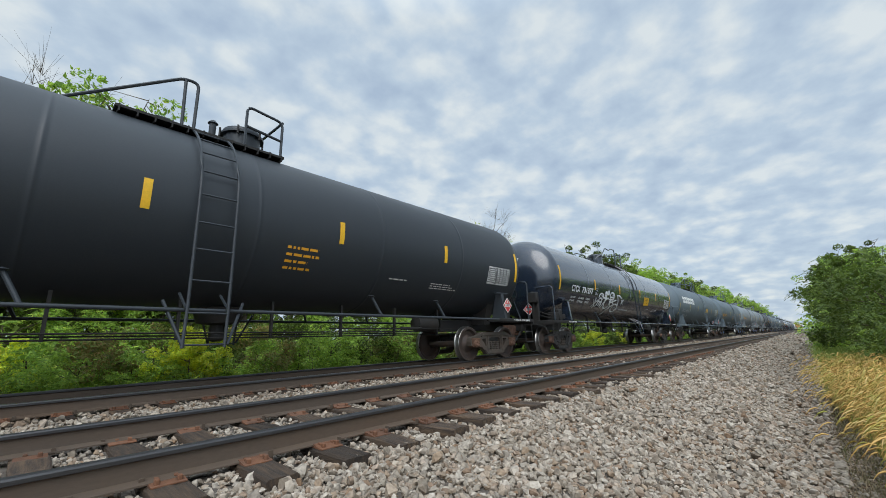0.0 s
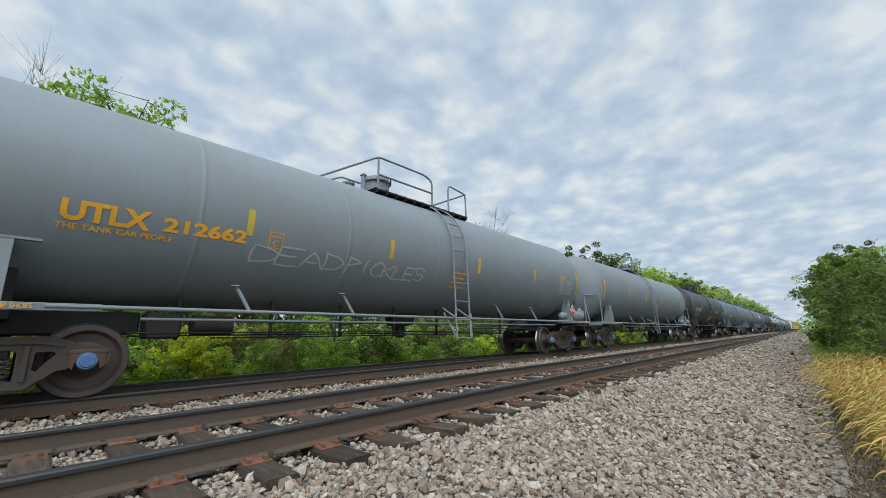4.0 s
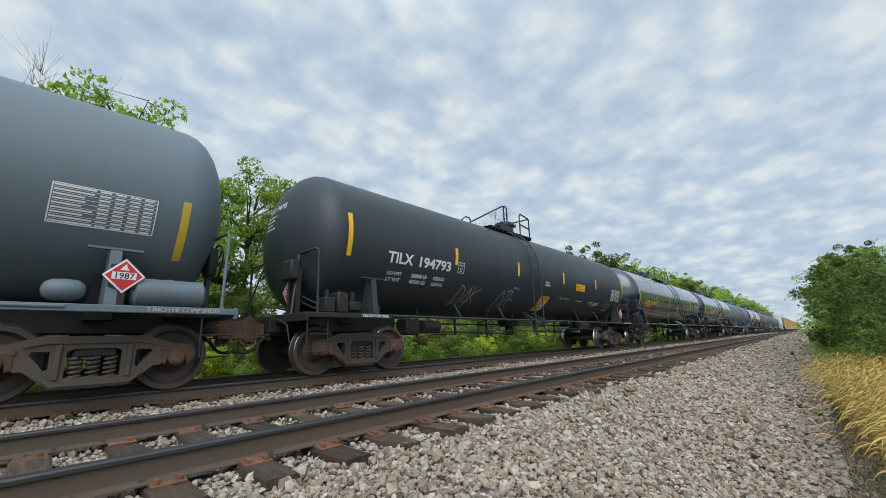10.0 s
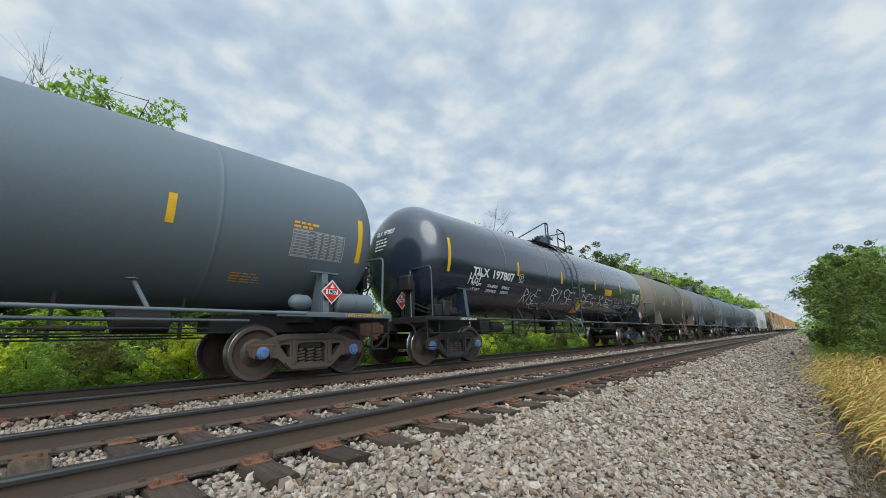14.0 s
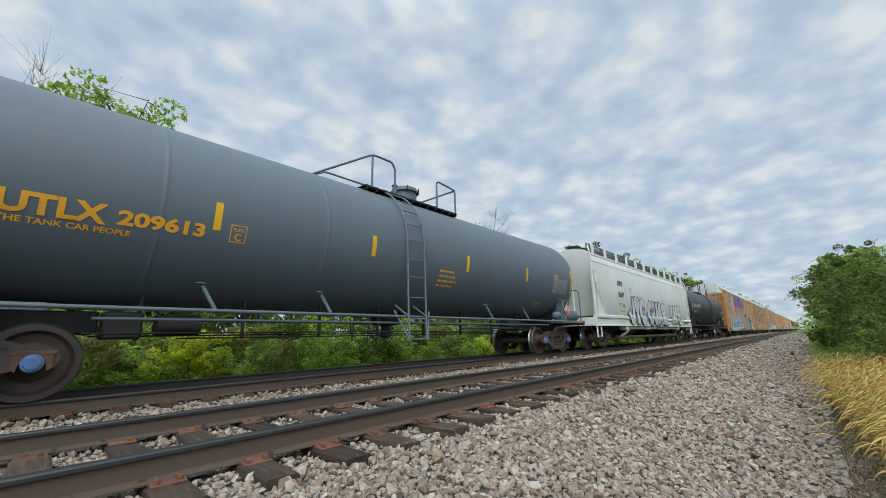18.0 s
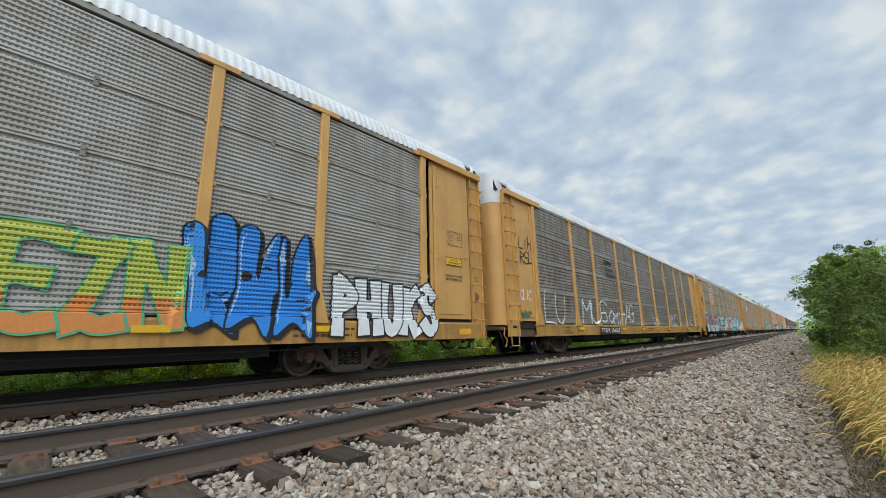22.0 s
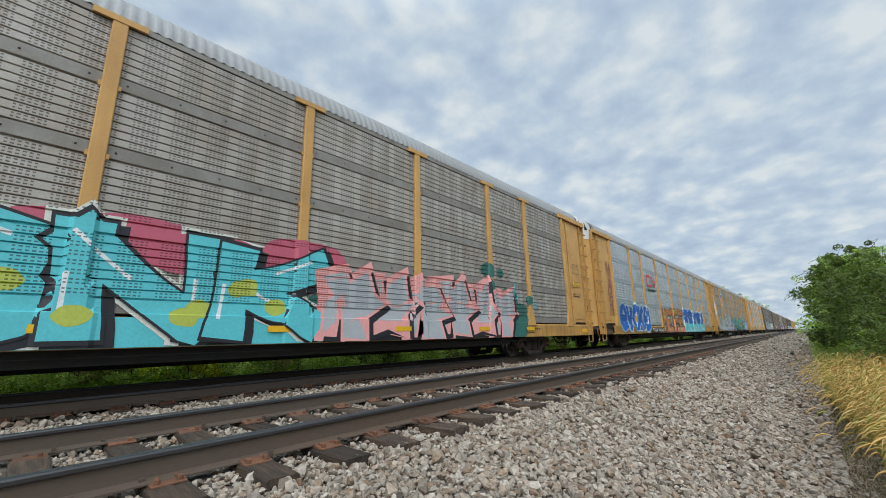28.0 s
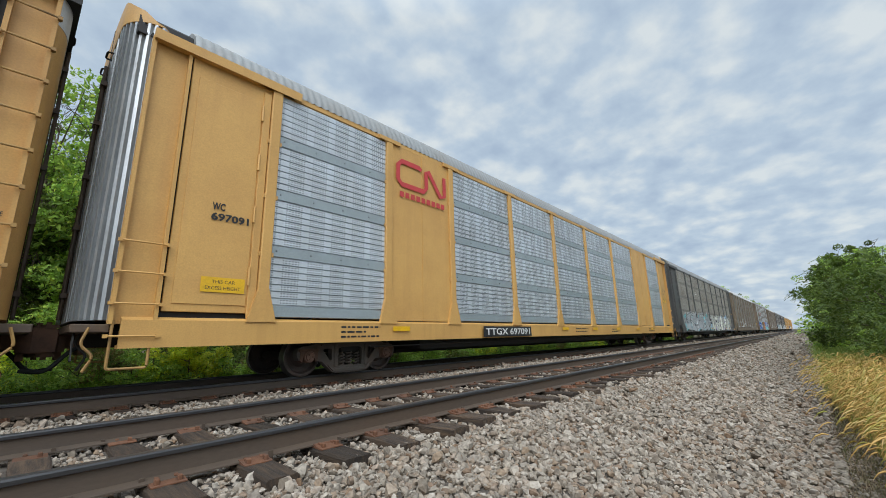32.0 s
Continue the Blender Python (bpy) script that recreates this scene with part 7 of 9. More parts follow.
def mark_rack(car, seed, shield=0, number="", plain=False, board=None, box_at=(12.36, 3.25), sign=(12.27, 2.38)):
    """Sill plates, boxes of print, yellow reflectors, and the shield panel if the car has one."""
    h = 14.75
    rng = np.random.default_rng(seed)

    def flat(u, v, off):
        return (u, -1.56 - off, v)

    def door(u, v, off):
        return (u, -1.53 - off, v)
    for x in (-9.26, -4.6, -1.7, 0.9, 3.5, 6.3, 8.65)[0 if "blue graffiti" not in car["label"] else 1:]:
        decal("reflector", [rect(x, x + 0.46, 0.79, 0.885)], flat, M["yellow"], car, 0.05, "yellow reflector")
    if number:
        b0, b1 = board or (-4.75, -2.35)
        decal("number_board", [rect(b0, b1, 0.63, 0.90)], flat, M["ink"], car, 0.075, "black number board")
        write_fit(number, b0 + 0.1, b1 - 0.1, 0.685, 0.17, flat, M["white"], car, 0.004, 0.08, "car_number")
    decal("small_stencil", bars(4.3 - h, 0.92, 0.9, 0.26, 3, rng, 0.6) + bars(14.2 - h, 0.9, 1.2, 0.2, 2, rng, 0.6) + bars(17.8 - h, 0.88, 1.0, 0.2, 2, rng, 0.6) + bars(23.2 - h, 0.9, 1.2, 0.22, 2, rng, 0.6), flat, M["rust"] if not plain else M["ink"], car, 0.004)
    (u, v), w, q = box_at, 0.55, 0.36
    f = [rect(u, u + w, v, v + 0.012), rect(u, u + w, v - q, v - q + 0.012), rect(u, u + 0.012, v - q, v), rect(u + w - 0.012, u + w, v - q, v)]
    decal("data_box", f, door, M["ink"], car, 0.012, "black stencilled data box")
    for k, (a, b) in enumerate((("EXH 18-11", "W 5-1"), ("EXW 10-8", "H 5-8"), ("EW 10-1", "H 18-4"), ("IL 89-9", ""), ("IW 8-1", ""))):
        z = v - 0.066 * (k + 1)
        write(a, u + 0.03, z, 0.052, door, M["ink"], car, 0.0, 1.0, name="small_stencil", off=0.014)
        write(b, u + 0.34, z, 0.052, door, M["ink"], car, 0.001, 1.0, name="small_stencil", off=0.014)
    (a, b), top = sign, 0.20
    decal("warning_sign", [rect(a, a + 0.6, b, b + top)], door, M["yellow"], car, 0.012, "yellow height warning sign")
    decal("warning_frame", [rect(a, a + 0.6, b, b + 0.014), rect(a, a + 0.6, b + top - 0.014, b + top), rect(a, a + 0.014, b, b + top), rect(a + 0.586, a + 0.6, b, b + top)], door, M["ink"], car, 0.014)
    write_fit("THIS CAR", a + 0.15, a + 0.45, b + 0.115, 0.05, door, M["ink"], car, 0.001, 0.014, "sign_text")
    write_fit("EXCESS HEIGHT", a + 0.07, a + 0.53, b + 0.04, 0.05, door, M["ink"], car, 0.001, 0.014, "sign_text")
    decal("floor_reflector", [rect(12.67, 13.13, 0.70, 0.84)], flat, M["orange"], car, 0.006, "orange-yellow painted block")
    if plain:
        write_fit("WC", -12.74, -12.56, 2.60, 0.11, door, M["ink"], car, 0.005, 0.012, "small_stencil")
        write_fit("697091", -12.74, -12.20, 2.44, 0.11, door, M["ink"], car, 0.005, 0.012, "small_stencil")
        decal("warning_sign", [rect(-12.78, -12.18, 1.36, 1.58)], door, M["yellow"], car, 0.012, "yellow height warning sign")
        write_fit("THIS CAR", -12.64, -12.32, 1.49, 0.05, door, M["ink"], car, 0.0, 0.014, "sign_text")
        write_fit("EXCESS HEIGHT", -12.72, -12.24, 1.40, 0.05, door, M["ink"], car, 0.0, 0.014, "sign_text")
    else:
        write_fit("CLOSE AND LOCK DOORS", 12.22, 12.88, 2.09, 0.06, door, M["ink"], car, 0.001, 0.013, "small_stencil")
        write_fit("BEFORE MOVING CAR", 12.27, 12.84, 2.0, 0.06, door, M["ink"], car, 0.001, 0.013, "small_stencil")
        for k, t in enumerate(("DECK", "CLEARANCE")):
            write_fit(t, 13.36 + 0.03 * (1 - k), 13.64 - 0.03 * (1 - k), 2.14 - 0.085 * k, 0.055, lambda a, c, o: (a, -1.475 - o, c), M["ink"], car, 0.0, 0.006, "small_stencil")
        disc = [(13.5 + 0.12 * math.cos(k * 0.262), 1.66 + 0.12 * math.sin(k * 0.262)) for k in range(24)]
        decal("round_sign", [disc], lambda a, c, o: (a, -1.475 - o, c), M["dull_red"], car, 0.006, "faded red round sign")
        # on the leading end door and its white top
        def nose(u, v, off):
            return (-14.3 + 0.255 - off, -u, v)
        write_fit("EXCESS HEIGHT CAR", 0.18, 0.92, 4.72, 0.085, nose, M["ink"], car, 0.002, 0.012, "small_stencil")
        if number:
            write_fit(number.split()[0], 0.45, 0.72, 4.50, 0.10, nose, M["ink"], car, 0.003, 0.008, "small_stencil")
            write_fit(number.split()[1], 0.40, 0.86, 4.36, 0.10, nose, M["ink"], car, 0.003, 0.008, "small_stencil")
    if shield:
        a, b = 5.50, 7.60

        def sp(u, v, off):
            return (u, -1.555 - off, v)
        bm = bm_new()
        box(bm, a - h + 0.08, b - h - 0.08, -1.553, -1.53, 3.02, 4.96, 0.004)
        part("shield_panel", bm, M["rack_pale"], car, "plain yellow panel behind the shield")
        cx, cw = (a + b) / 2 - h, 0.63
        out = [(cx, 3.18), (cx + cw * 0.75, 3.30), (cx + cw * 0.92, 3.7), (cx + cw * 0.92, 4.1), (cx + cw, 4.45), (cx + cw * 0.8, 4.72), (cx + cw * 0.4, 4.72), (cx, 4.82), (cx - cw * 0.4, 4.72), (cx - cw * 0.8, 4.72), (cx - cw, 4.45), (cx - cw * 0.92, 4.1), (cx - cw * 0.92, 3.7), (cx - cw * 0.75, 3.30)]
        decal("shield", [out], sp, M["white"], car, 0.008, "shield-shaped painted emblem")
        up = [(cx - cw * 0.92, 4.1), (cx + cw * 0.92, 4.1), (cx + cw, 4.45), (cx + cw * 0.8, 4.72), (cx + cw * 0.4, 4.72), (cx, 4.82), (cx - cw * 0.4, 4.72), (cx - cw * 0.8, 4.72), (cx - cw, 4.45)]
        decal("shield_top", [[(cx + (x - cx) * 0.97, y) for x, y in up]], sp, M["g_blue"] if shield == 1 else M["dark_rack"], car, 0.011)
        if shield == 1:
            st = [rect(cx + cw * (-0.78 + 0.245 * i), cx + cw * (-0.66 + 0.245 * i), 3.34 + 0.08 * abs(i - 3) * 0.3, 4.08) for i in range(7)]
            decal("shield_stripes", st, sp, M["red"], car, 0.011)
        decal("shield_band", [rect(cx - cw * 0.62, cx + cw * 0.62, 4.46, 4.57), rect(cx - cw * 0.7, cx + cw * 0.7, 4.26, 4.37)], sp, M["white"], car, 0.014)


def rack_side(bays, ribbed):
    """A carrier's side: ribbed screens, with the posts and the sill standing proud."""
    prof = screen_profile(1.02, 4.96, 4, ribbed)
    zs, ys = [p[1] for p in prof], [1.506 - p[0] for p in prof]

    def side(u, v, off):
        d = min(abs(u + 14.3 - b) for b in bays) - float(np.interp(v, (1.0, 1.46), (0.22, 0.09)))
        y = max(float(np.interp(d, (0.005, 0.05), (1.592, 1.49))), float(np.interp(v, zs, ys)) if v > 1.02 else 1.566)
        return (u, -y - off, v)
    CUTS[side] = ([b - 14.3 + d for b in bays for d in (-0.27, -0.22, -0.14, -0.09, 0.09, 0.14, 0.22, 0.27)], [0.99] + [z for z in zs if z < 2.6])
    return side


on_rack, on_fine, on_late, on_fine_late = (rack_side(b, r) for b, r in ((BAYS, False), (BAYS, True), (BAYS_LATE, False), (BAYS_LATE, True)))


# ---- plants ----
def leaf_cloud(rng, centres, radii, per, size, droop=0.3):
    """Folded leaves spread through clumps: arrays of corners and quads."""
    n = len(centres) * per
    c = np.repeat(np.asarray(centres), per, 0)
    r = np.repeat(np.asarray(radii), per, 0)
    d = rng.normal(0, 1, (n, 3))
    d /= np.linalg.norm(d, axis=1)[:, None]
    p = c + d * (r[:, None] if r.ndim == 1 else r) * (rng.uniform(0.3, 1, (n, 1)) ** 0.4)
    a = rng.normal(0, 1, (n, 3))
    a[:, 2] -= droop
    a /= np.linalg.norm(a, axis=1)[:, None]
    b = np.cross(a, rng.normal(0, 1, (n, 3)) + (0, 0, 1.2))
    b /= np.linalg.norm(b, axis=1)[:, None] + 1e-9
    nrm = np.cross(a, b)
    s = size * np.exp(rng.normal(0, 0.3, n))[:, None]
    tip, root = p + a * s, p - a * s * 0.6
    l, q = p + b * s * 0.42 + nrm * s * 0.12, p - b * s * 0.42 + nrm * s * 0.12
    V = np.stack([root, l, tip, q], 1).reshape(-1, 3)
    return V, np.arange(4 * n).reshape(-1, 4)


def frond_cloud(rng, centres, radii, per, size):
    """Feathered leaves: each a drooping rib with paired narrow leaflets."""
    c = np.repeat(np.asarray(centres), per, 0)
    r = np.repeat(np.asarray(radii), per, 0)
    n = len(c)
    d = rng.normal(0, 1, (n, 3))
    d[:, 2] += 0.3
    d /= np.linalg.norm(d, axis=1)[:, None]
    p = c + d * r * rng.uniform(0.45, 0.95, (n, 1))
    a = d * (1, 1, 0.35) + rng.normal(0, 0.3, (n, 3))
    a /= np.linalg.norm(a, axis=1)[:, None]
    b = np.cross(a, (0, 0, 1.0) + rng.normal(0, 0.35, (n, 3)))
    b /= np.linalg.norm(b, axis=1)[:, None] + 1e-9
    up = np.cross(b, a)
    L = size * 4.2 * np.exp(rng.normal(0, 0.22, n))[:, None]
    out = []
    for i in range(7):
        t = (i + 0.6) / 7
        q = p + a * L * t - np.array((0, 0, 1.0)) * L * 0.45 * t * t
        ln = L * 0.30 * (1.15 - 0.75 * abs(t - 0.35))
        for sd in (-1, 1):
            f = b * sd * 0.92 + a * 0.42 - up * 0.25
            w = a * 0.17 - b * sd * 0.05
            out.append(np.stack([q, q + f * ln * 0.45 + w * ln, q + f * ln, q + f * ln * 0.45 - w * ln], 1))
    V = np.stack(out, 1).reshape(-1, 3)
    return V, np.arange(len(V)).reshape(-1, 4)


def plant_form(seed, height_m, spread, lean=0.0, clumps=40, per=120, size=0.09, low=0.25, bare=0.0, crown_mat="leaf", flat=1.0, twigs=0, fern=0, puff=1.0, slim=1.0):
    """Trunk with limbs, and a crown of leaf clumps at the ends of the limbs. Returns the two meshes."""
    rng = np.random.default_rng(seed)
    bm = bm_new()
    ends, rad = [], []
    trunk = [Vector((0, 0, -0.3))]
    for i in range(1, 7):
        trunk.append(Vector((lean * i / 6 * height_m * 0.3 + rng.normal(0, 0.03) * height_m * 0.3, rng.normal(0, 0.02) * height_m * 0.4, height_m * 0.85 * i / 6)))
    r0 = (0.012 * height_m + 0.02) * slim
    tube(bm, trunk, [r0 * (1 - 0.13 * i) for i in range(7)], 8)
    nl = max(5, clumps // 4)
    for k in range(nl):
        t = rng.uniform(low, 0.98)
        i = min(5, int(t * 6))
        base = trunk[i].lerp(trunk[i + 1], t * 6 - i)
        a = rng.uniform(0, 6.28)
        reach = spread * (0.45 + 0.55 * math.sin(math.pi * min(1, (t - low) / (1 - low) * 0.85 + 0.12))) * rng.uniform(0.6, 1.05)
        end = base + Vector((math.cos(a) * reach, math.sin(a) * reach, height_m * rng.uniform(0.05, 0.22)))
        mid = base.lerp(end, 0.5) + Vector(rng.normal(0, 0.08, 3)) * reach
        tube(bm, [base, mid, end], [r0 * 0.35, r0 * 0.22, r0 * 0.06], 5)
        for j in range(4):
            f = rng.uniform(0.35, 1.1)
            q = base.lerp(end, f) + Vector(rng.normal(0, 0.16, 3) * spread)
            if rng.random() > bare:
                ends.append(q)
                rad.append(np.array((1, 1, 0.75 * flat)) * spread * puff * rng.uniform(0.13, 0.27))
            tube(bm, [mid.lerp(end, min(1, f)), q], [r0 * 0.10, r0 * 0.03], 4)
            for _ in range(twigs):
                w = q + Vector(rng.normal(0, 0.12, 3) * spread) + Vector((0, 0, 0.05 * spread))
                tube(bm, [mid.lerp(q, 0.6), w], [r0 * 0.07, r0 * 0.02], 3)
    wood = finish(bm, 60)
    wood.materials.append(M["bark"])
    if not ends:
        return wood, None
    pts = [tuple(e) for e in ends]
    V, F = leaf_cloud(rng, pts, rad, per, size)
    if fern:
        V2, F2 = frond_cloud(rng, pts, rad, fern, size)
        V, F = np.concatenate([V, V2]), np.concatenate([F, F2 + len(V)])
    return wood, tri_mesh("crown", V, F, M[crown_mat])


def plant(name, form, label, category, group):
    t = thing(name, label, category, group)
    part("trunk", form[0], None, t)
    if form[1]:
        part("crown", form[1], None, t)
    return t


def stand(proto, used, x, y, scale, turn, z=None):
    """The first plant of a form is set in place, later ones are copies."""
    zz = height(LAND, y) if z is None else z
    m = pose(x, y, zz, 0, 0, turn)
    if proto.name not in used:
        used.add(proto.name)
        proto.matrix_basis = m
        proto.scale = (scale, scale, scale)
        return proto
    o = copy_thing(proto, m)
    o.scale = (scale, scale, scale)
    return o


def greenery():
    used = set()
    rng = np.random.default_rng(77)
    T = [plant("tree", plant_form(100 + i, 7.5, 2.6, 0.1 * (i - 1), 150, 130, 0.072, 0.16, crown_mat=m, puff=0.66), lab, "tree", "trees behind the railway") for i, (m, lab) in enumerate((("leaf", "broad green tree behind the tracks"), ("leaf_dark", "dense dark green tree behind the tracks"), ("leaf", "tall leafy green tree behind the tracks")))]
    dead = plant("tree", plant_form(140, 8.0, 2.0, 0.1, 150, 30, 0.07, 0.3, 0.9, "leaf", twigs=7, slim=0.55), "half-dead tree with bare branches", "tree", "trees behind the railway")
    B = [plant("bush", plant_form(200 + i, 2.0, 1.25, 0, 44, (60, 170, 80, 150)[i], 0.05, 0.05, crown_mat=m, fern=(16, 0, 12, 0)[i]), lab, "bush", "bushes along the embankment") for i, (m, lab) in enumerate((("leaf", "leafy green bush on the embankment"), ("leaf_lime", "bright yellow-green bush on the embankment"), ("leaf_dark", "dark green bush on the embankment"), ("leaf_dry", "green bush with browning leaves")))]
    # undergrowth behind the far track
    x = -7.0
    while x < 60:
        k = int(rng.choice([0, 0, 2, 2, 3, 1]))
        if 2.8 < x < 4.7:
            k = int(rng.choice([0, 1, 1, 1]))
        stand(B[k], used, x, 11.3 + rng.normal(0, 0.25), rng.uniform(0.7, 0.92), rng.uniform(0, 360))
        stand(B[int(rng.choice([0, 2, 2, 3]))], used, x + 0.6, 13.4 + rng.normal(0, 0.4), rng.uniform(0.95, 1.2), rng.uniform(0, 360))
        x += rng.uniform(0.9, 1.25) if x < 25 else rng.uniform(2.0, 2.8)
    x = -6.0
    while x < 22:                                  # low growth at the foot of the bank
        k = int(rng.choice([0, 1, 0, 3, 0])) if not (2.4 < x < 5.2 or x < 0.6) else int(rng.choice([1, 1, 0]))
        stand(B[k], used, x, 10.85 + rng.normal(0, 0.15), rng.uniform(0.55, 0.78), rng.uniform(0, 360))
        x += rng.uniform(0.6, 1.0)
    # trees on the far side: high by the camera's left, low behind the middle, high again farther on
    for x, y, s, k in ((2.0, 16.2, 1.29, 2), (-2.6, 15.2, 0.98, 1), (-5.0, 16, 1.15, 0), (-0.6, 16.8, 0.92, 0), (4.0, 16.0, 0.84, 0), (6.2, 16.4, 1.12, 2), (8.2, 16.8, 0.95, 0), (-8, 17, 1.3, 1), (0.6, 13.8, 0.7, 1), (2.6, 14.0, 0.68, 0), (-1.8, 13.9, 0.72, 2), (0.7, 15.0, 0.98, 0), (-0.9, 14.6, 0.92, 1), (1.7, 14.5, 0.84, 2), (-2.4, 14.3, 0.9, 0), (3.3, 14.8, 0.8, 1), (9.5, 17, 0.8, 1), (4.6, 14.6, 0.62, 1)):
        stand(T[k], used, x * 1.14, y + 2.4, s * 1.14, rng.uniform(0, 360))
    stand(dead, used, -0.1, 17.0, 1.28, 40)
    stand(dead, used, 25.0, 17.0, 1.38, 120)
    x = 11.0
    while x < 330:
        low = x < 34
        s = rng.uniform(0.7, 0.86) if low else rng.uniform(1.05, 1.2) if x < 44 else rng.uniform(1.35, 1.55) if x < 120 else rng.uniform(1.4, 1.75)
        stand(T[int(rng.integers(3))], used, x, 18.2 + rng.uniform(-0.8, 2.0), s * 1.12, rng.uniform(0, 360))
        x += 2.6 if low else rng.uniform(2.6, 4.2) if x < 120 else rng.uniform(5, 7)
    # bushes and trees beside the grass
    for x, y, s, k in ((8.6, -2.6, 0.8, 0), (11.0, -1.75, 0.95, 2), (12.5, -3.1, 1.1, 2), (14.0, -1.75, 1.2, 2), (15.5, -3.2, 1.35, 2), (17, -2.0, 1.5, 2), (19.5, -3.2, 1.6, 0), (21, -2.3, 1.75, 2), (25, -2.5, 2.0, 2), (30, -2.6, 2.2, 2), (36, -2.6, 2.3, 2), (43, -2.7, 2.4, 0), (8.0, -4.2, 1.0, 0), (10.5, -4.6, 1.5, 2), (13, -5.0, 2.0, 2)):
        stand(B[k], used, x, y, s, rng.uniform(0, 360))
    for x, y, s, k in ((24, -3.8, 0.52, 0), (27, -3.6, 0.60, 2), (32, -3.9, 0.72, 1), (38, -4.2, 0.85, 0), (45, -3.9, 1.1, 1), (54, -3.8, 1.15, 2), (64, -3.8, 1.2, 0), (78, -3.9, 1.3, 1), (22, -6.5, 0.72, 0), (95, -4.2, 1.4, 2), (120, -4.5, 1.5, 0), (150, -4.6, 1.5, 1)):
        stand(T[k], used, x, y, s, rng.uniform(0, 360))


def grass_patch(name, seed, n, area, hgt, width, material, lean, seeds=0.0, kind_label="", thin=None):
    """Curved blades, and drooping seed heads on some."""
    rng = np.random.default_rng(seed)
    x0, x1, y0, y1 = area
    x = x0 + (x1 - x0) * rng.random(n) ** 1.3
    y = rng.uniform(y0, y1, n)
    if thin is not None:
        keep = rng.random(n) < np.clip(thin(x, y), 0, 1)
        x, y = x[keep], y[keep]
        n = len(x)
    z = np.interp(y, [p[0] for p in LAND], [p[1] for p in LAND]) - 0.02
    hh = hgt * rng.uniform(0.55, 1.1, n)
    a = rng.uniform(0, 6.28, n)
    d = np.stack([np.cos(a), np.sin(a), np.zeros(n)], -1)
    side = np.stack([-np.sin(a), np.cos(a), np.zeros(n)], -1) * (width * rng.uniform(0.6, 1.3, n))[:, None]
    base = np.stack([x, y, z], -1)
    rows = []
    lean_n = lean * rng.uniform(0.3, 1.6, n)
    for t, w in ((0, 1), (0.4, 0.9), (0.75, 0.65), (1.0, 0.15)):
        up = hh * (t - 0.12 * lean_n * t ** 4)
        out = hh * lean_n * (0.10 * t + 0.30 * t ** 4)
        c = base + d * out[:, None]
        c[:, 2] += up
        rows += [c - side * w, c + side * w]
    V = np.stack(rows, 1)
    q = np.array([(0, 1, 3, 2), (2, 3, 5, 4), (4, 5, 7, 6)])
    F = (q[None] + 8 * np.arange(n)[:, None, None]).reshape(-1, 4)
    V = V.reshape(-1, 3)
    if seeds:
        i = np.flatnonzero(rng.random(n) < seeds)
        tip = base[i] + d[i] * (hh[i] * lean_n[i] * 0.40)[:, None]
        tip[:, 2] += hh[i] * (1 - 0.12 * lean_n[i])
        m = len(i)
        rr, k = [], 5
        ln = rng.uniform(0.08, 0.17, m)
        for t, w in ((0, 0.3), (0.25, 1), (0.6, 0.9), (0.85, 0.55), (1, 0.1)):
            c = tip + d[i] * (ln * (t * 0.9))[:, None]
            c[:, 2] += ln * (0.35 * t - 1.0 * t * t)
            for j in range(4):
                ang = j * math.pi / 2
                off = side[i] / np.linalg.norm(side[i], axis=1)[:, None] * math.cos(ang)
                off[:, 2] += math.sin(ang)
                rr.append(c + off * 0.0065 * w)
        S = np.stack(rr, 1).reshape(-1, 3)
        quads = []
        for r in range(4):
            for j in range(4):
                quads.append((4 * r + j, 4 * r + (j + 1) % 4, 4 * r + 4 + (j + 1) % 4, 4 * r + 4 + j))
        G = (np.array(quads)[None] + 20 * np.arange(m)[:, None, None]).reshape(-1, 4) + len(V)
        V, F = np.concatenate([V, S]), np.concatenate([F, G])
    o = new(name, tri_mesh(name, V, F, material))
    return tagged(o, kind_label, "grass", "", "stuff")


def verge():
    edge = lambda x, y: np.clip((0.06 * x - 0.80 - y) / 0.22, 0, 1)
    grass_patch("tall_grass", 301, 32000, (3.3, 13, -3.0, 0.1), 1.12, 0.0035, M["straw"], 1.0, 0.8, "tall straw-yellow foxtail grass beside the ballast", edge)
    grass_patch("tall_grass", 306, 9000, (-5.0, 0.2, -3.2, -0.75), 1.0, 0.004, M["straw"], 1.0, 0.7, "tall straw-yellow foxtail grass beside the ballast")
    grass_patch("green_grass", 302, 8000, (3.0, 14, -3.2, 0.1), 0.62, 0.005, M["blade"], 0.9, 0, "green grass blades among the straw", edge)
    grass_patch("dry_stalks", 303, 22000, (0.9, 16, -0.9, 0.5), 0.17, 0.004, M["dry"], 2.2, 0, "dead grey-brown stalks at the ballast's foot", lambda x, y: np.clip((0.035 * x - 0.02 - y) / 0.35, 0, 1))
    grass_patch("far_bank_grass", 304, 6000, (-6, 30, 10.2, 12.5), 0.35, 0.008, M["blade"], 0.8, 0, "green weeds below the bushes")
    grass_patch("far_verge_grass", 305, 9000, (12, 60, -2.2, 1.0), 0.42, 0.012, M["blade"], 0.9, 0, "green weeds along the far verge", lambda x, y: np.clip((0.022 * x - 0.45 - y) / 0.3, 0, 1))


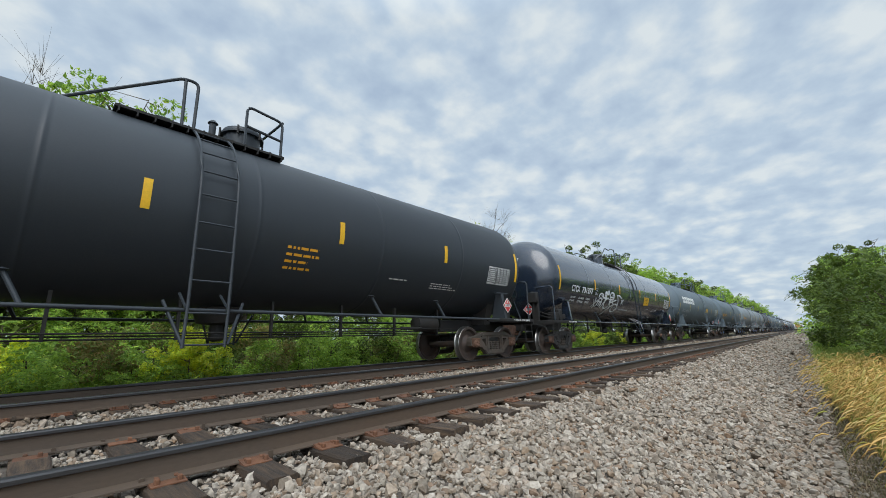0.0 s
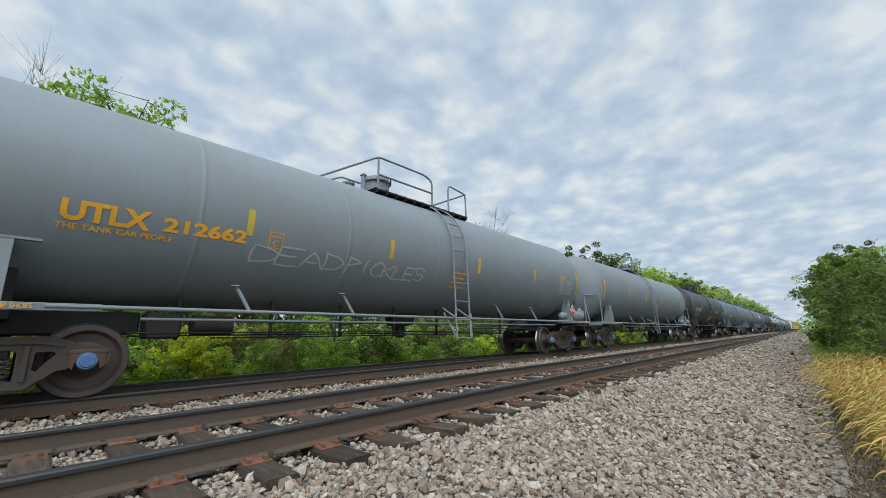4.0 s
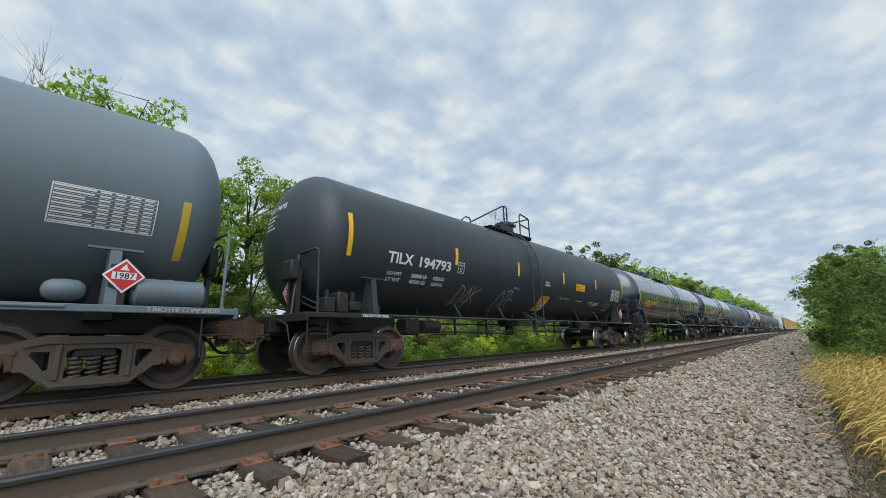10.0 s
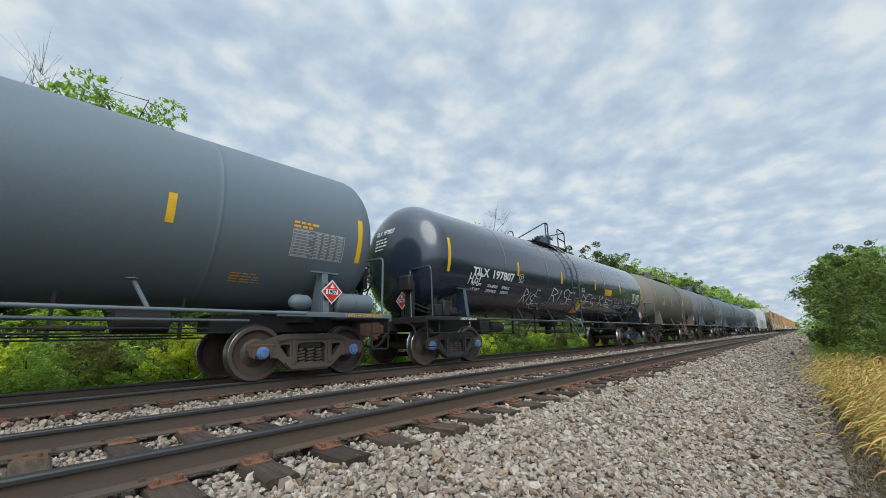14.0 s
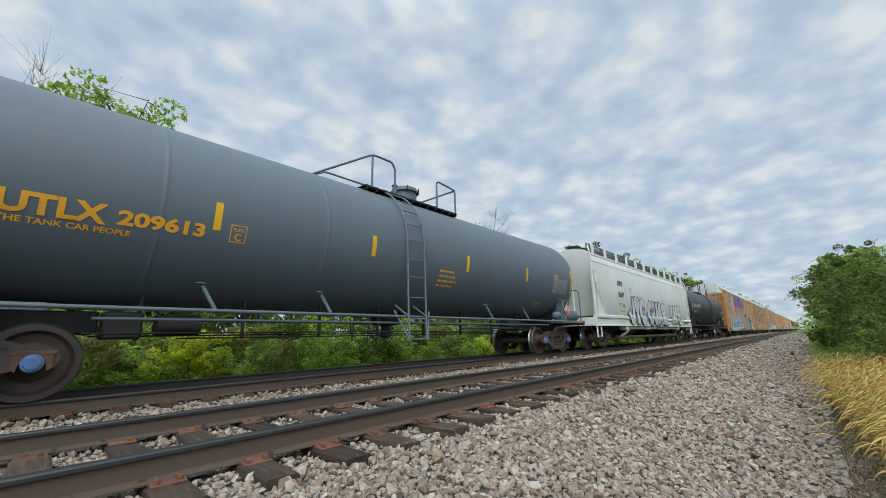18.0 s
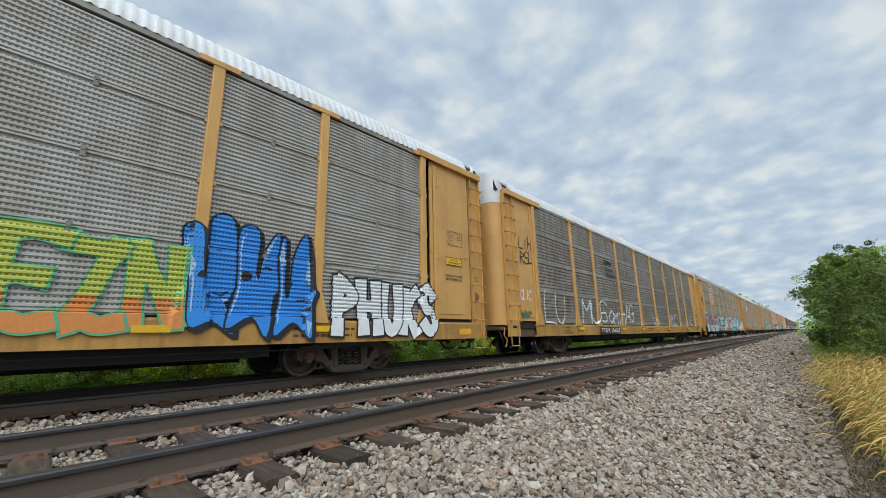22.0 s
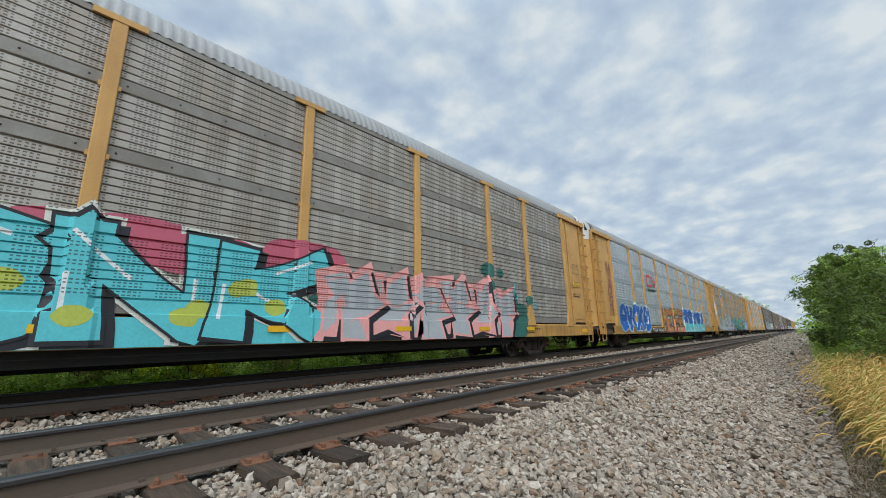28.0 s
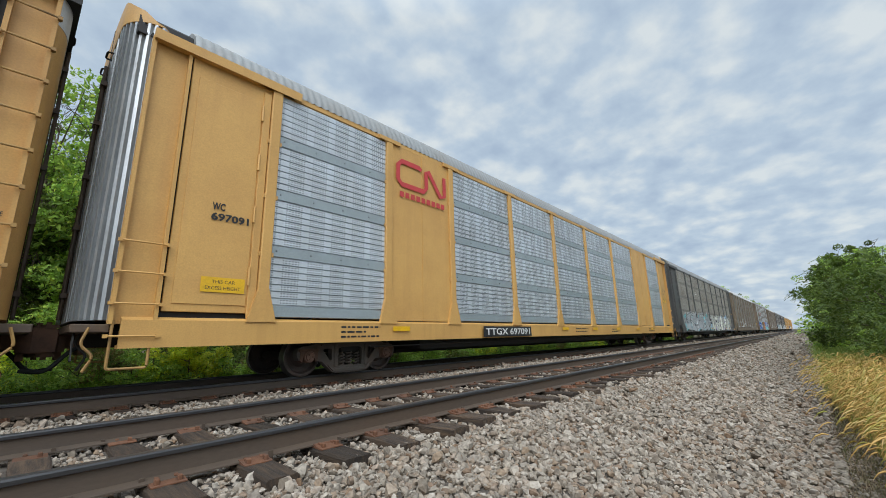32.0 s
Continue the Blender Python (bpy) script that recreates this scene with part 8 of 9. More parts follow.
# ---- the train ----
MIDS = [2.53, 20.9, 39.16, 57.49, 75.75, 94.05, 112.26, 130.55, 148.82, 167.02, 185.2, 203.4, 221.6, 240.3, 258.4, 274.1, 287.1, 302.6, 320.76, 338.9, 357.05, 380.5, 409.2, 438.1, 466.9, 495.6, 524.0, 552.0, 580.4]
while len(MIDS) < 38:
    MIDS.append(MIDS[-1] + 28.6)
CARS = []


def mid(k):
    return MIDS[k]


def length(k):
    return 13.0 if k in (15, 16) else 18.0 if k == 19 else 18.26 if k < 21 else 28.6


def tags(car, seed, surf, spots, key, width=0.03, off=0.008):
    rng = np.random.default_rng(seed)
    f = []
    for u, v, w, h, n in spots:
        f += scrawl(rng, u, v, w, h, n, width)
    decal("graffiti", f, surf, M[key], car, off, "sprayed graffiti scrawl")


def brand_blocks(car, u, v, w, h, n, key):
    """A maker's word, as plain rounded blocks."""
    c = 0.04
    for i in range(n):
        a, b = u + w * i / n, u + w * (i + 0.86) / n
        f = [(a + c, v), (b - c, v), (b, v + c), (b, v + h - c), (b - c, v + h), (a + c, v + h), (a, v + h - c), (a, v + c)]
        decal("brand_block", [f], on_tank, M[key], car, 0.006, "white block mark")
        decal("brand_gap", [rect(a + 0.3 * (b - a), a + 0.72 * (b - a), v + h * 0.36, v + h * 0.60)], on_tank, M["slate"], car, 0.009)


def tank_train():
    std = (("LD LMT", "206200 LB", "93500 KG"), ("LT WT", "79800 LB", "36200 KG"))
    T = [  # car, finish, style, caps, label, paint, mark, number, weights, stripe
        (0, "black", "boxy", "cap_rust", "satin black tank car with yellow strips", "white", "", "", None, "yellow"),
        (1, "gloss", "flip", "cap_rust", "glossy black tank car with white scrawled graffiti", "white", "CTCX", "731377", (("LD LMT", "206600 LB", "93750 KG"), ("LT WT", "79200 LB", "35900 KG")), "yellow"),
        (2, "slate", "loops", "cap_rust", "slate grey tank car with white block marks", "dim_white", "PROX", "45583", (("LD LMT", "200800 LB", "91150 KG"), ("LT WT", "80000 LB", "38550 KG")), "dull_yellow"),
        (3, "slate", "loops", "cap_blue", "slate grey tank car with orange lettering", "orange", "NATX", "310229", (("LD LMT", "205300 LB", "93100 KG"), ("LT WT", "80700 LB", "36600 KG")), "dull_yellow"),
        (4, "grey", "loops", "cap_blue", "grey tank car with pale graffiti", "orange", "UTLX", "212662", (), "dull_yellow"),
        (5, "grey", "boxy", "cap_blue", "scuffed grey tank car", "orange", "", "", None, "yellow"),
        (6, "black", "boxy", "cap_rust", "satin black tank car with bold white lettering", "white", "TILX", "195937", std, "yellow"),
        (7, "slate", "mid", "cap_blue", "blue-grey tank car with orange lettering", "orange", "UTLX", "208399", (("LD LMT", "206100 LB", "93480 KG"), ("LT WT", "79900 LB", "36250 KG")), "yellow"),
        (8, "slate", "loops", "cap_blue", "dusty grey tank car with orange lettering", "orange", "UTLX", "208206", (("LD LMT", "206300 LB", "93550 KG"), ("LT WT", "79700 LB", "36150 KG")), "yellow"),
        (9, "slate", "mid", "cap_rust", "slate grey tank car with white block marks and green tags", "dim_white", "PROX", "45387", (("LD LMT", "201600 LB", "91450 KG"), ("LT WT", "84400 LB", "38280 KG")), "dull_yellow"),
        (10, "black", "boxy", "cap_rust", "black tank car with pale scribbles", "white", "TILX", "194793", (("LD LMT", "205800 LB", "93350 KG"), ("LT WT", "80200 LB", "36350 KG")), "yellow"),
        (11, "gloss", "loops", "cap_rust", "glossy black tank car with orange lettering", "orange", "UTLX", "205175", (("LD LMT", "206600 LB", "93650 KG"), ("LT WT", "79400 LB", "36050 KG")), "yellow"),
        (12, "gloss", "loops", "cap_rust", "glossy black tank car with red graffiti", "orange", "UTLX", "205123", (("LD LMT", "206700 LB", "93750 KG"), ("LT WT", "79300 LB", "35950 KG")), "yellow"),
        (13, "slate", "mid", "cap_blue", "clean grey tank car with orange lettering", "orange", "UTLX", "207071", None, "yellow"),
        (14, "gloss", "boxy", "cap_blue", "glossy black tank car covered in white tags", "white", "TILX", "197807", (("LD LMT", "206600LB", "93700KG"), ("LT WT", "79400LB", "36000KG")), "yellow"),
        (15, "tan", "loops", "cap_rust", "short dusty tan tank car", "dim_white", "ADMX", "", None, "dull_yellow"),
        (16, "rustgrey", "loops", "cap_rust", "short grey tank car with rust stains", "dim_white", "", "", None, "yellow"),
        (17, "slate", "mid", "cap_blue", "slate grey tank car with orange lettering", "orange", "UTLX", "211023", None, "yellow"),
        (18, "slate", "mid", "cap_blue", "blue-grey tank car with faded orange lettering", "orange", "UTLX", "209613", None, "yellow"),
        (20, "black", "flip", "cap_rust", "satin black tank car with a white dome", "white", "CBTX", "741372", (("LD LMT", "211200 LB", "95800 KG"), ("LT WT", "74800 LB", "33950 KG")), "yellow"),
    ]
    for k, fin, style, cap, label, paint, mark, num, wts, stripe in T:
        L = length(k)
        car = tank_car(fin, L, style, cap, label)
        mark_tank(car, L, paint, mark, num, wts, 500 + k, stripe, shift=deg(-9) if k in (2, 9) else 0.0, **({"spans": ((-6.85, -5.95), (-5.83, -4.86), -4.38)} if k == 3 else {"spans": ((-6.70, -5.74), (-5.64, -4.62), -4.28)} if k == 18 else {}))
        car["no"] = k
        CARS.append((k, car))
        h = L / 2 + (0.345 if L > 15 else 0.0)
        if k in (2, 9):
            brand_blocks(car, 2.75 - h, deg(-2), 3.85, 0.46, 6, "white")
        if k == 1:
            hand(car, 7, on_tank, "*", -4.45, deg(-42), 0.45, 0.5, "g_white", 0.045, slant=0)
            looping_tag(car, on_tank, "g_white", 0.06, 0.01)
            hand(car, 9, on_tank, "*", -1.2, deg(-31), 0.3, 0.3, "g_white", 0.035, slant=0)
        if k == 4:
            hand(car, 8, on_tank, "DEAD", -4.4, deg(-31), 1.7, 0.32, "dim_white", 0.03)
            hand(car, 9, on_tank, "PICKLES", -2.6, deg(-32), 2.1, 0.32, "dim_white", 0.03)
        if k == 8:
            hand(car, 9, on_tank, "JOYCE", -2.95, deg(-40), 1.35, 0.42, "g_white", 0.028)
        if k == 9:
            hand(car, 10, on_tank, "SAK", -5.9, deg(-48), 1.0, 0.6, "g_lime", 0.024, slant=0.5)
            hand(car, 11, on_tank, "KODE", -4.5, deg(-40), 1.3, 0.34, "g_cyan", 0.022)
            hand(car, 12, on_tank, "SAK", -3.6, deg(-45), 0.9, 0.5, "g_lime", 0.022, slant=0.4)
            hand(car, 13, on_tank, "ROZ", -2.7, deg(-42), 1.2, 0.36, "g_cyan", 0.022)
        if k == 10:
            hand(car, 12, on_tank, "DAK", -4.25, deg(-58), 0.9, 0.8, "dim_white", 0.022, slant=0.2)
            hand(car, 13, on_tank, "OTE", -2.35, deg(-58), 0.95, 0.85, "dim_white", 0.022, slant=0.1)
            tags(car, 14, on_tank, [(0.1, deg(-34), 2.6, 0.35, 6)], "grime", 0.018)
        if k == 12:
            hand(car, 13, on_tank, "TALLCO", 3.3, deg(-55), 1.75, 0.52, "g_red", 0.045, slant=0.1)
            hand(car, 14, on_tank, "V", 5.1, deg(-46), 0.2, 0.12, "g_red", 0.03)
        if k == 14:
            hand(car, 14, on_tank, "HUST", -6.8, deg(-26), 0.5, 0.26, "g_white", 0.03)
            hand(car, 15, on_tank, "RISE", -3.95, deg(-44), 0.95, 0.5, "g_white", 0.022)
            hand(car, 16, on_tank, "KENZ", -3.3, deg(-52), 1.0, 0.26, "dim_white", 0.02)
            hand(car, 17, on_tank, "RISE", -2.15, deg(-40), 1.75, 0.55, "g_white", 0.025)
            hand(car, 18, on_tank, "PES", 0.3, deg(-42), 1.4, 0.6, "g_white", 0.022)
            hand(car, 19, on_tank, "YUS2", 2.0, deg(-36), 1.7, 0.45, "g_white", 0.022)
            hand(car, 20, on_tank, "HAM", 4.0, deg(-38), 1.6, 0.55, "dim_white", 0.022)
            hand(car, 21, on_tank, "DOS", 5.5, deg(-48), 1.0, 0.5, "dim_white", 0.022)
        if k == 16:
            rng = np.random.default_rng(16)
            for q in range(7):
                u, v = -4.2 + 1.3 * q + rng.normal(0, 0.2), deg(rng.uniform(14, 40))
                decal("rust_stain", lifted([blob(rng, u, v, rng.uniform(0.35, 0.6), rng.uniform(0.06, 0.13), 12, 0.4)], 0.0), on_tank, M["stain"], car, 0.003 + 0.0006 * q, "orange-brown rust stain")
            decal("test_table", table(3.89, deg(-5), 1.06, 0.5, 9, 4, rng), on_tank, M["white"], car, 0.006, "white printed test table")
            decal("notice_frame", [rect(3.55, 4.07, deg(-51), deg(-50)), rect(3.55, 4.07, deg(-40), deg(-39)), rect(3.55, 3.575, deg(-50), deg(-40)), rect(4.045, 4.07, deg(-50), deg(-40)), rect(3.80, 3.82, deg(-50), deg(-40))], on_tank, M["dim_white"], car, 0.006, "white framed notice")
            tags(car, 15, on_tank, [(6.6 - h, deg(-24), 1.5, 0.32, 3)], "dim_white", 0.03)
        if k in (6, 10, 14):
            decal("warning_sign", [[(0.06, deg(-56)), (0.66, deg(-56)), (0.76, deg(-31)), (0.16, deg(-31))]], on_tank, M["yellow"], car, 0.006, "yellow notice panel")
            decal("notice_label", [[(0.40, deg(-52)), (0.60, deg(-52)), (0.66, deg(-39)), (0.46, deg(-39))]], on_tank, M["white"], car, 0.010, "white label on the notice")
            write_fit("IMPORTANT", 0.25, 0.66, deg(-35), 0.06, on_tank, M["ink"], car, 0.002, 0.012, "sign_text")
            decal("small_stencil", bars(0.16, deg(-37), 0.24, 0.32, 6, np.random.default_rng(k), 0.5), on_tank, M["ink"], car, 0.010)
            decal("warning_sign", [rect(2.63, 3.43, deg(-17), deg(-7))], on_tank, M["yellow"], car, 0.006, "yellow warning panel")
            decal("small_stencil", bars(2.7, deg(-8), 0.66, 0.2, 3, np.random.default_rng(k + 40), 0.5), on_tank, M["ink"], car, 0.010)
            decal("notice_frame", [rect(5.95, 6.42, deg(-45), deg(-44.2)), rect(5.95, 6.42, deg(-31.8), deg(-31)), rect(5.95, 5.97, deg(-44), deg(-32)), rect(6.40, 6.42, deg(-44), deg(-32)), rect(6.19, 6.21, deg(-44), deg(-32))], on_tank, M["white"], car, 0.006, "white framed notice")
            for q, t in enumerate(("REMOVE", "RESIDUAL", "COMMODITY")):
                write_fit(t, 0.20, 0.50 + 0.03 * q, deg(-13 - 2.2 * q), 0.045, on_tank, M["white"], car, 0.002, 0.008, "small_stencil")
            write_fit("VENT TANK WHEN UNLOADING", 1.5, 2.4, deg(-32), 0.05, on_tank, M["white"], car, 0.001, 0.008, "small_stencil")
        if k in (1, 2, 9):
            u = 2.3 if k == 1 else 1.75
            decal("warning_sign", [rect(u, u + 0.85, deg(-25 if k == 1 else -20), deg(-8))], on_tank, M["yellow"], car, 0.006, "yellow warning panel")
            decal("small_stencil", bars(u + 0.08, deg(-9), 0.7, 0.3 if k == 1 else 0.22, 4, np.random.default_rng(k), 0.5), on_tank, M["ink"], car, 0.010)
            write_fit("VENT TANK WHEN UNLOADING", -1.05, 0.25, deg(-41), 0.06, on_tank, M["white"], car, 0.001, 0.008, "small_stencil") if k == 1 else None
        if k == 8:
            decal("warning_sign", [rect(-1.85, -1.25, deg(-16), deg(-3))], on_tank, M["yellow"], car, 0.006, "yellow warning panel")
            decal("small_stencil", bars(-1.8, deg(-4), 0.5, 0.26, 3, np.random.default_rng(k), 0.5), on_tank, M["rust"], car, 0.010)
        if k in (3, 7, 9):
            rng = np.random.default_rng(k)
            u = 1.25 if k == 3 else 0.2
            f = []
            for q in range(7):               # where a hose or cable has rubbed the paint
                a, z0, z1 = u + 0.045 * q + rng.normal(0, 0.01), deg(rng.uniform(-42, -30)), deg(rng.uniform(5, 30))
                f += lifted(ribbon([(a + 0.10 * math.sin(math.pi * t / 8), z0 + (z1 - z0) * t / 8) for t in range(9)], rng.uniform(0.008, 0.025)), 0.0003 * q)
            decal("scuff_mark", f, on_tank, M["scuff"], car, 0.004, "pale rubbed streaks round the tank")
        if paint == "orange" or k == 0:
            decal("small_stencil", bars(10.0 - h, deg(-16), 0.7, 0.5, 4, np.random.default_rng(k), 0.6), on_tank, M["orange"], car)


def ship_racks():
    racks = [
        (21, dict(label="yellow auto carrier with violet and pale blue graffiti", screen="screen_grey", roof="roof_white", ribbed=True, late=True), 1, "TTGX 255190", (-3.3, -0.75)),
        (22, dict(label="yellow auto carrier with brown-stained screens and white tags", screen="screen_brown", roof="roof_white"), 0, "TTGX 156055", (-7.3, -4.97)),
        (23, dict(label="yellow auto carrier with teal and wine-red graffiti", screen="screen_tan", roof="roof_grey"), 1, "TTGX 995392", (-7.15, -3.9)),
        (24, dict(label="yellow auto carrier with a white shield", screen="screen_grey", roof="roof_white", ribbed=True), 2, "TTGX 961527", (-8.24, -5.4)),
        (25, dict(label="yellow auto carrier with turquoise and pink graffiti", screen="screen_tan", roof="roof_grey"), 0, "", None),
        (26, dict(label="yellow auto carrier with bright screens and blue graffiti", screen="screen_new", roof="roof_grey", late=True), 0, "TTGX 706143", (-6.9, -4.5)),
        (27, dict(label="yellow auto carrier with grey and green graffiti", screen="screen_tan", roof="roof_grey"), 1, "", None),
        (28, dict(label="clean yellow auto carrier with bright zinc screens", post="rack_pale", sill="rack_pale", screen="screen_new", roof="roof_grey", cn=True, lid="rack_pale"), 0, "TTGX 697091", (-6.25, -3.85)),
        (29, dict(label="charcoal grey auto carrier with pale graffiti", post="dark_rack", sill="dark_rack", screen="screen_tan", roof="roof_grey", lid="dark_rack"), 0, "", None),
    ]
    built = {}
    for k, opt, shield, num, board in racks:
        car = rack_car(shield=shield, **opt)
        mark_rack(car, 600 + k, shield, num, k == 28, board=board, box_at=(11.83, 3.6) if k == 26 else (12.36, 3.25), sign={22: (12.3, 1.52), 26: (11.78, 1.75)}.get(k, (12.27, 2.38)))
        CARS.append((k, car))
        built[k] = car
    rack_art(built)
    # the rest of the train, seen only far off
    worn, pale, dark, yellow = "auto carrier with faded brown posts", "pale auto carrier with faded posts", "charcoal grey auto carrier", "yellow auto carrier with stained screens"
    for k, src, lab in ((30, 22, worn), (31, 26, pale), (32, 22, worn), (33, 29, dark), (34, 29, dark), (35, 22, yellow), (36, 23, yellow), (37, 22, yellow)):
        car = copy_thing(built[src], pose(0, 0, 0))
        tagged(car, lab)
        if lab in (worn, pale):
            for o in car.children_recursive:
                for slot in o.material_slots:
                    if slot.material in (M["rack"], M["rack_sill"], M["rack_pale"]):
                        slot.link = "OBJECT"
                        slot.material = M["rack_worn"]
        for o in list(car.children):         # small things that far-off cars do not show
            if o.name.split(".")[0] in ("rung", "small_stencil", "bolt_strip", "door_handle", "sign_text", "bent_rod", "reflector", "corner_step", "number_board", "car_number", "warning_frame", "data_box", "maker_blocks", "maker_frame", "door_slot", "round_sign", "graffiti_cloud"):
                bpy.data.objects.remove(o)
        CARS.append((k, car))
        spin = {o.data for o in TURNING[0.356]}
        TURNING[0.356] += [o for o in car.children_recursive if o.data in spin]


def rack_art(b):
    R, F21, F26 = on_rack, on_fine_late, on_late

    def corner(u, v, off):
        return (u, -1.528 - off, v)
    F, C = ({k[2:]: M[q + k] for k in SPRAY} for q in "fh")
    # carrier behind the last tank car
    paint("graffiti_band", [([rect(-11.75, -4.3, 0.61, 0.97)], F["sky"])], F21, b[21], 0.008, "pale blue sprayed band along the sill")
    piece(b[21], 51, F21, "AMETK", -11.8, 0.66, 7.95, 1.45, F["sky"], F["black"], F["white"], F["white"], F["orange"], None, None, 0.27, 0.03, F["blue"])
    mural(b[21], 53, F21, -4.0, 0.66, 2.0, 1.05, 3, F["cream"], F["green"], F["teal"], None, None)
    mural(b[21], 58, F21, -2.2, 0.64, 2.0, 1.1, 2, F["aqua"], F["black"], F["white"], F["white"], F["green"], soft=True)
    mural(b[21], 52, F21, -4.7, 3.50, 6.7, 1.30, 5, F["violet"], F["black"], F["lilac"], F["lilac"], F["violet"], rim=0.016, cast=F["violet"], low=(0.42, F["magenta"]))
    for u in (-5.7, 2.2):
        rng = np.random.default_rng(int(50 + u))
        paint("graffiti_cloud", [(lifted([blob(rng, u + rng.uniform(0, 0.9), 3.5 + rng.uniform(0, 1.0), 0.12, 0.14, 7, 0.4)], 0.0005 * i), F["red"]) for i in range(9)], F21, b[21], 0.012, "red paint splashes")
    rng = np.random.default_rng(59)
    paint("painted_over_patch", [(lifted([blob(rng, 1.9 + 0.3 * i, 2.58 + rng.normal(0, 0.06), 0.26, 0.2, 6, 0.3)], 0.0004 * i), M["dark_rack"]) for i in range(8)], F21, b[21], 0.012, "dark grey painted-over patch")
    piece(b[21], 57, F21, "SUER", 1.6, 0.68, 2.6, 1.2, F["dust"], F["sky"], weight=0.3)
    piece(b[21], 54, F21, "DEZN", 4.4, 0.82, 2.4, 1.15, F["lime"], F["green"], None, None, None, None, (0.36, F["orange"]), 0.32, 0.026)
    mural(b[21], 55, F21, 6.85, 0.7, 1.9, 1.7, 3, F["blue_bright"], F["black"], F["sky"], None, soft=True)
    piece(b[21], 56, F21, "PHUKS", 9.15, 0.68, 2.7, 1.1, F["white"], F["black"], weight=0.42, rim=0.03)
    hand(b[21], 90, corner, "CODR", -12.95, 1.66, 0.75, 0.2, "g_black", 0.026)
    hand(b[21], 91, corner, "HYPER", -12.9, 1.2, 0.75, 0.24, "g_black", 0.022)
    hand(b[21], 89, corner, "NGS", -12.1, 1.35, 0.3, 0.16, "g_black", 0.018)
    paint("painted_over_patch", [([[(-12.9, 2.0), (-12.4, 1.93), (-12.37, 2.2), (-12.85, 2.27)]], M["g_silver"])], corner, b[21], 0.012, "silver painted-over patch")
    # brown-stained carrier
    hand(b[22], 57, R, "LU", -11.7, 1.0, 1.5, 1.05, "g_white", 0.05, 0.03, 0.05)
    hand(b[22], 58, R, "MUS", -8.75, 1.1, 2.5, 0.95, "g_white", 0.07, 0.03, 0.1)
    hand(b[22], 59, R, "OMIT", -6.0, 1.05, 2.0, 0.55, "g_white", 0.07, 0.03, 0.2)
    hand(b[22], 60, R, "AG", -3.9, 1.15, 1.2, 0.95, "g_white", 0.07, 0.03, 0.1)
    hand(b[22], 61, R, "MUC", 4.3, 1.0, 1.6, 0.8, "g_white", 0.05, 0.03)
    hand(b[22], 62, R, "W", 0.5, 1.05, 1.2, 0.7, "g_white", 0.05, 0.03)
    hand(b[22], 63, R, "LE", 9.6, 1.1, 0.9, 0.7, "g_white", 0.05, 0.03)
    for q in range(3):
        decal("maker_bar", [[(-5.9, 3.70 + 0.07 * q), (-4.95, 3.66 + 0.07 * q), (-4.95, 3.70 + 0.07 * q), (-5.9, 3.74 + 0.07 * q)]], R, M["ink"], b[22], 0.03, "thin dark painted bar")
    for q in range(7):
        decal("maker_bar", [rect(-5.8 + 0.155 * q, -5.69 + 0.155 * q, 3.38, 3.52)], R, M["ink"], b[22], 0.03)
    for q in range(8):
        decal("maker_bar", [rect(-5.8 + 0.155 * q, -5.69 + 0.155 * q, 3.12, 3.26)], R, M["ink"], b[22], 0.03)
    hand(b[22], 92, corner, "LIH", -13.0, 3.35, 0.75, 0.4, "g_black", 0.035)
    hand(b[22], 95, corner, "RSL", -13.0, 2.85, 0.8, 0.4, "g_black", 0.035)
    hand(b[22], 93, corner, "OLIC", -13.1, 1.72, 0.65, 0.3, "g_white", 0.025)
    hand(b[22], 94, corner, "WASP", -13.1, 1.18, 0.6, 0.2, "g_dkgreen", 0.035)
    hand(b[22], 86, corner, "SOET", 12.25, 1.98, 0.75, 0.2, "g_cream", 0.03)
    hand(b[22], 87, corner, "WASP", 12.28, 1.76, 0.62, 0.14, "g_dkgreen", 0.035)
    hand(b[22], 88, corner, "ATE", 12.3, 1.32, 0.4, 0.16, "dark_rack", 0.03)
    # teal and wine-red
    piece(b[23], 57, R, "FONE", -12.45, 0.62, 5.0, 1.5, C["mauve"], C["white"], C["aqua"], C["rose"], C["aqua"], None, (0.35, C["aqua"]), 0.29, 0.028, C["mauve"])
    piece(b[23], 60, R, "KES", -7.15, 0.66, 4.9, 1.42, C["aqua"], C["black"], None, C["white"], C["black"], C["lilac"], (0.25, C["sky"]), 0.25, 0.03, C["pink"])
    piece(b[23], 61, R, "WAST", -2.25, 0.64, 3.9, 1.4, C["cream"], C["wine"], None, C["orange"], C["wine"], C["lilac"], (0.22, C["orange"]), 0.28, 0.028)
    paint("graffiti_band", [([rect(1.75, 6.4, 0.61, 1.06)], C["cyan"])], R, b[23], 0.008, "blue sprayed band along the sill")
    piece(b[23], 63, R, "ENUE", 1.75, 0.98, 4.7, 1.1, C["white"], C["black"], None, C["silver"], C["black"], C["lilac"], (0.12, C["sky"]), 0.29, 0.028, C["lilac"], drop=0.16)
    decal("maker_board", [rect(4.95, 6.0, 0.66, 0.94)], R, M["ink"], b[23], 0.03, "black painted board")
    decal("maker_bars", [rect(5.25 + 0.17 * i, 5.37 + 0.17 * i, 0.73, 0.88) for i in range(3)], R, M["white"], b[23], 0.034)
    piece(b[23], 62, R, "FCSA", 6.55, 0.66, 5.2, 1.35, C["aqua"], C["black"], None, None, None, C["aqua"], (0.62, C["cream"]), 0.30, 0.028)
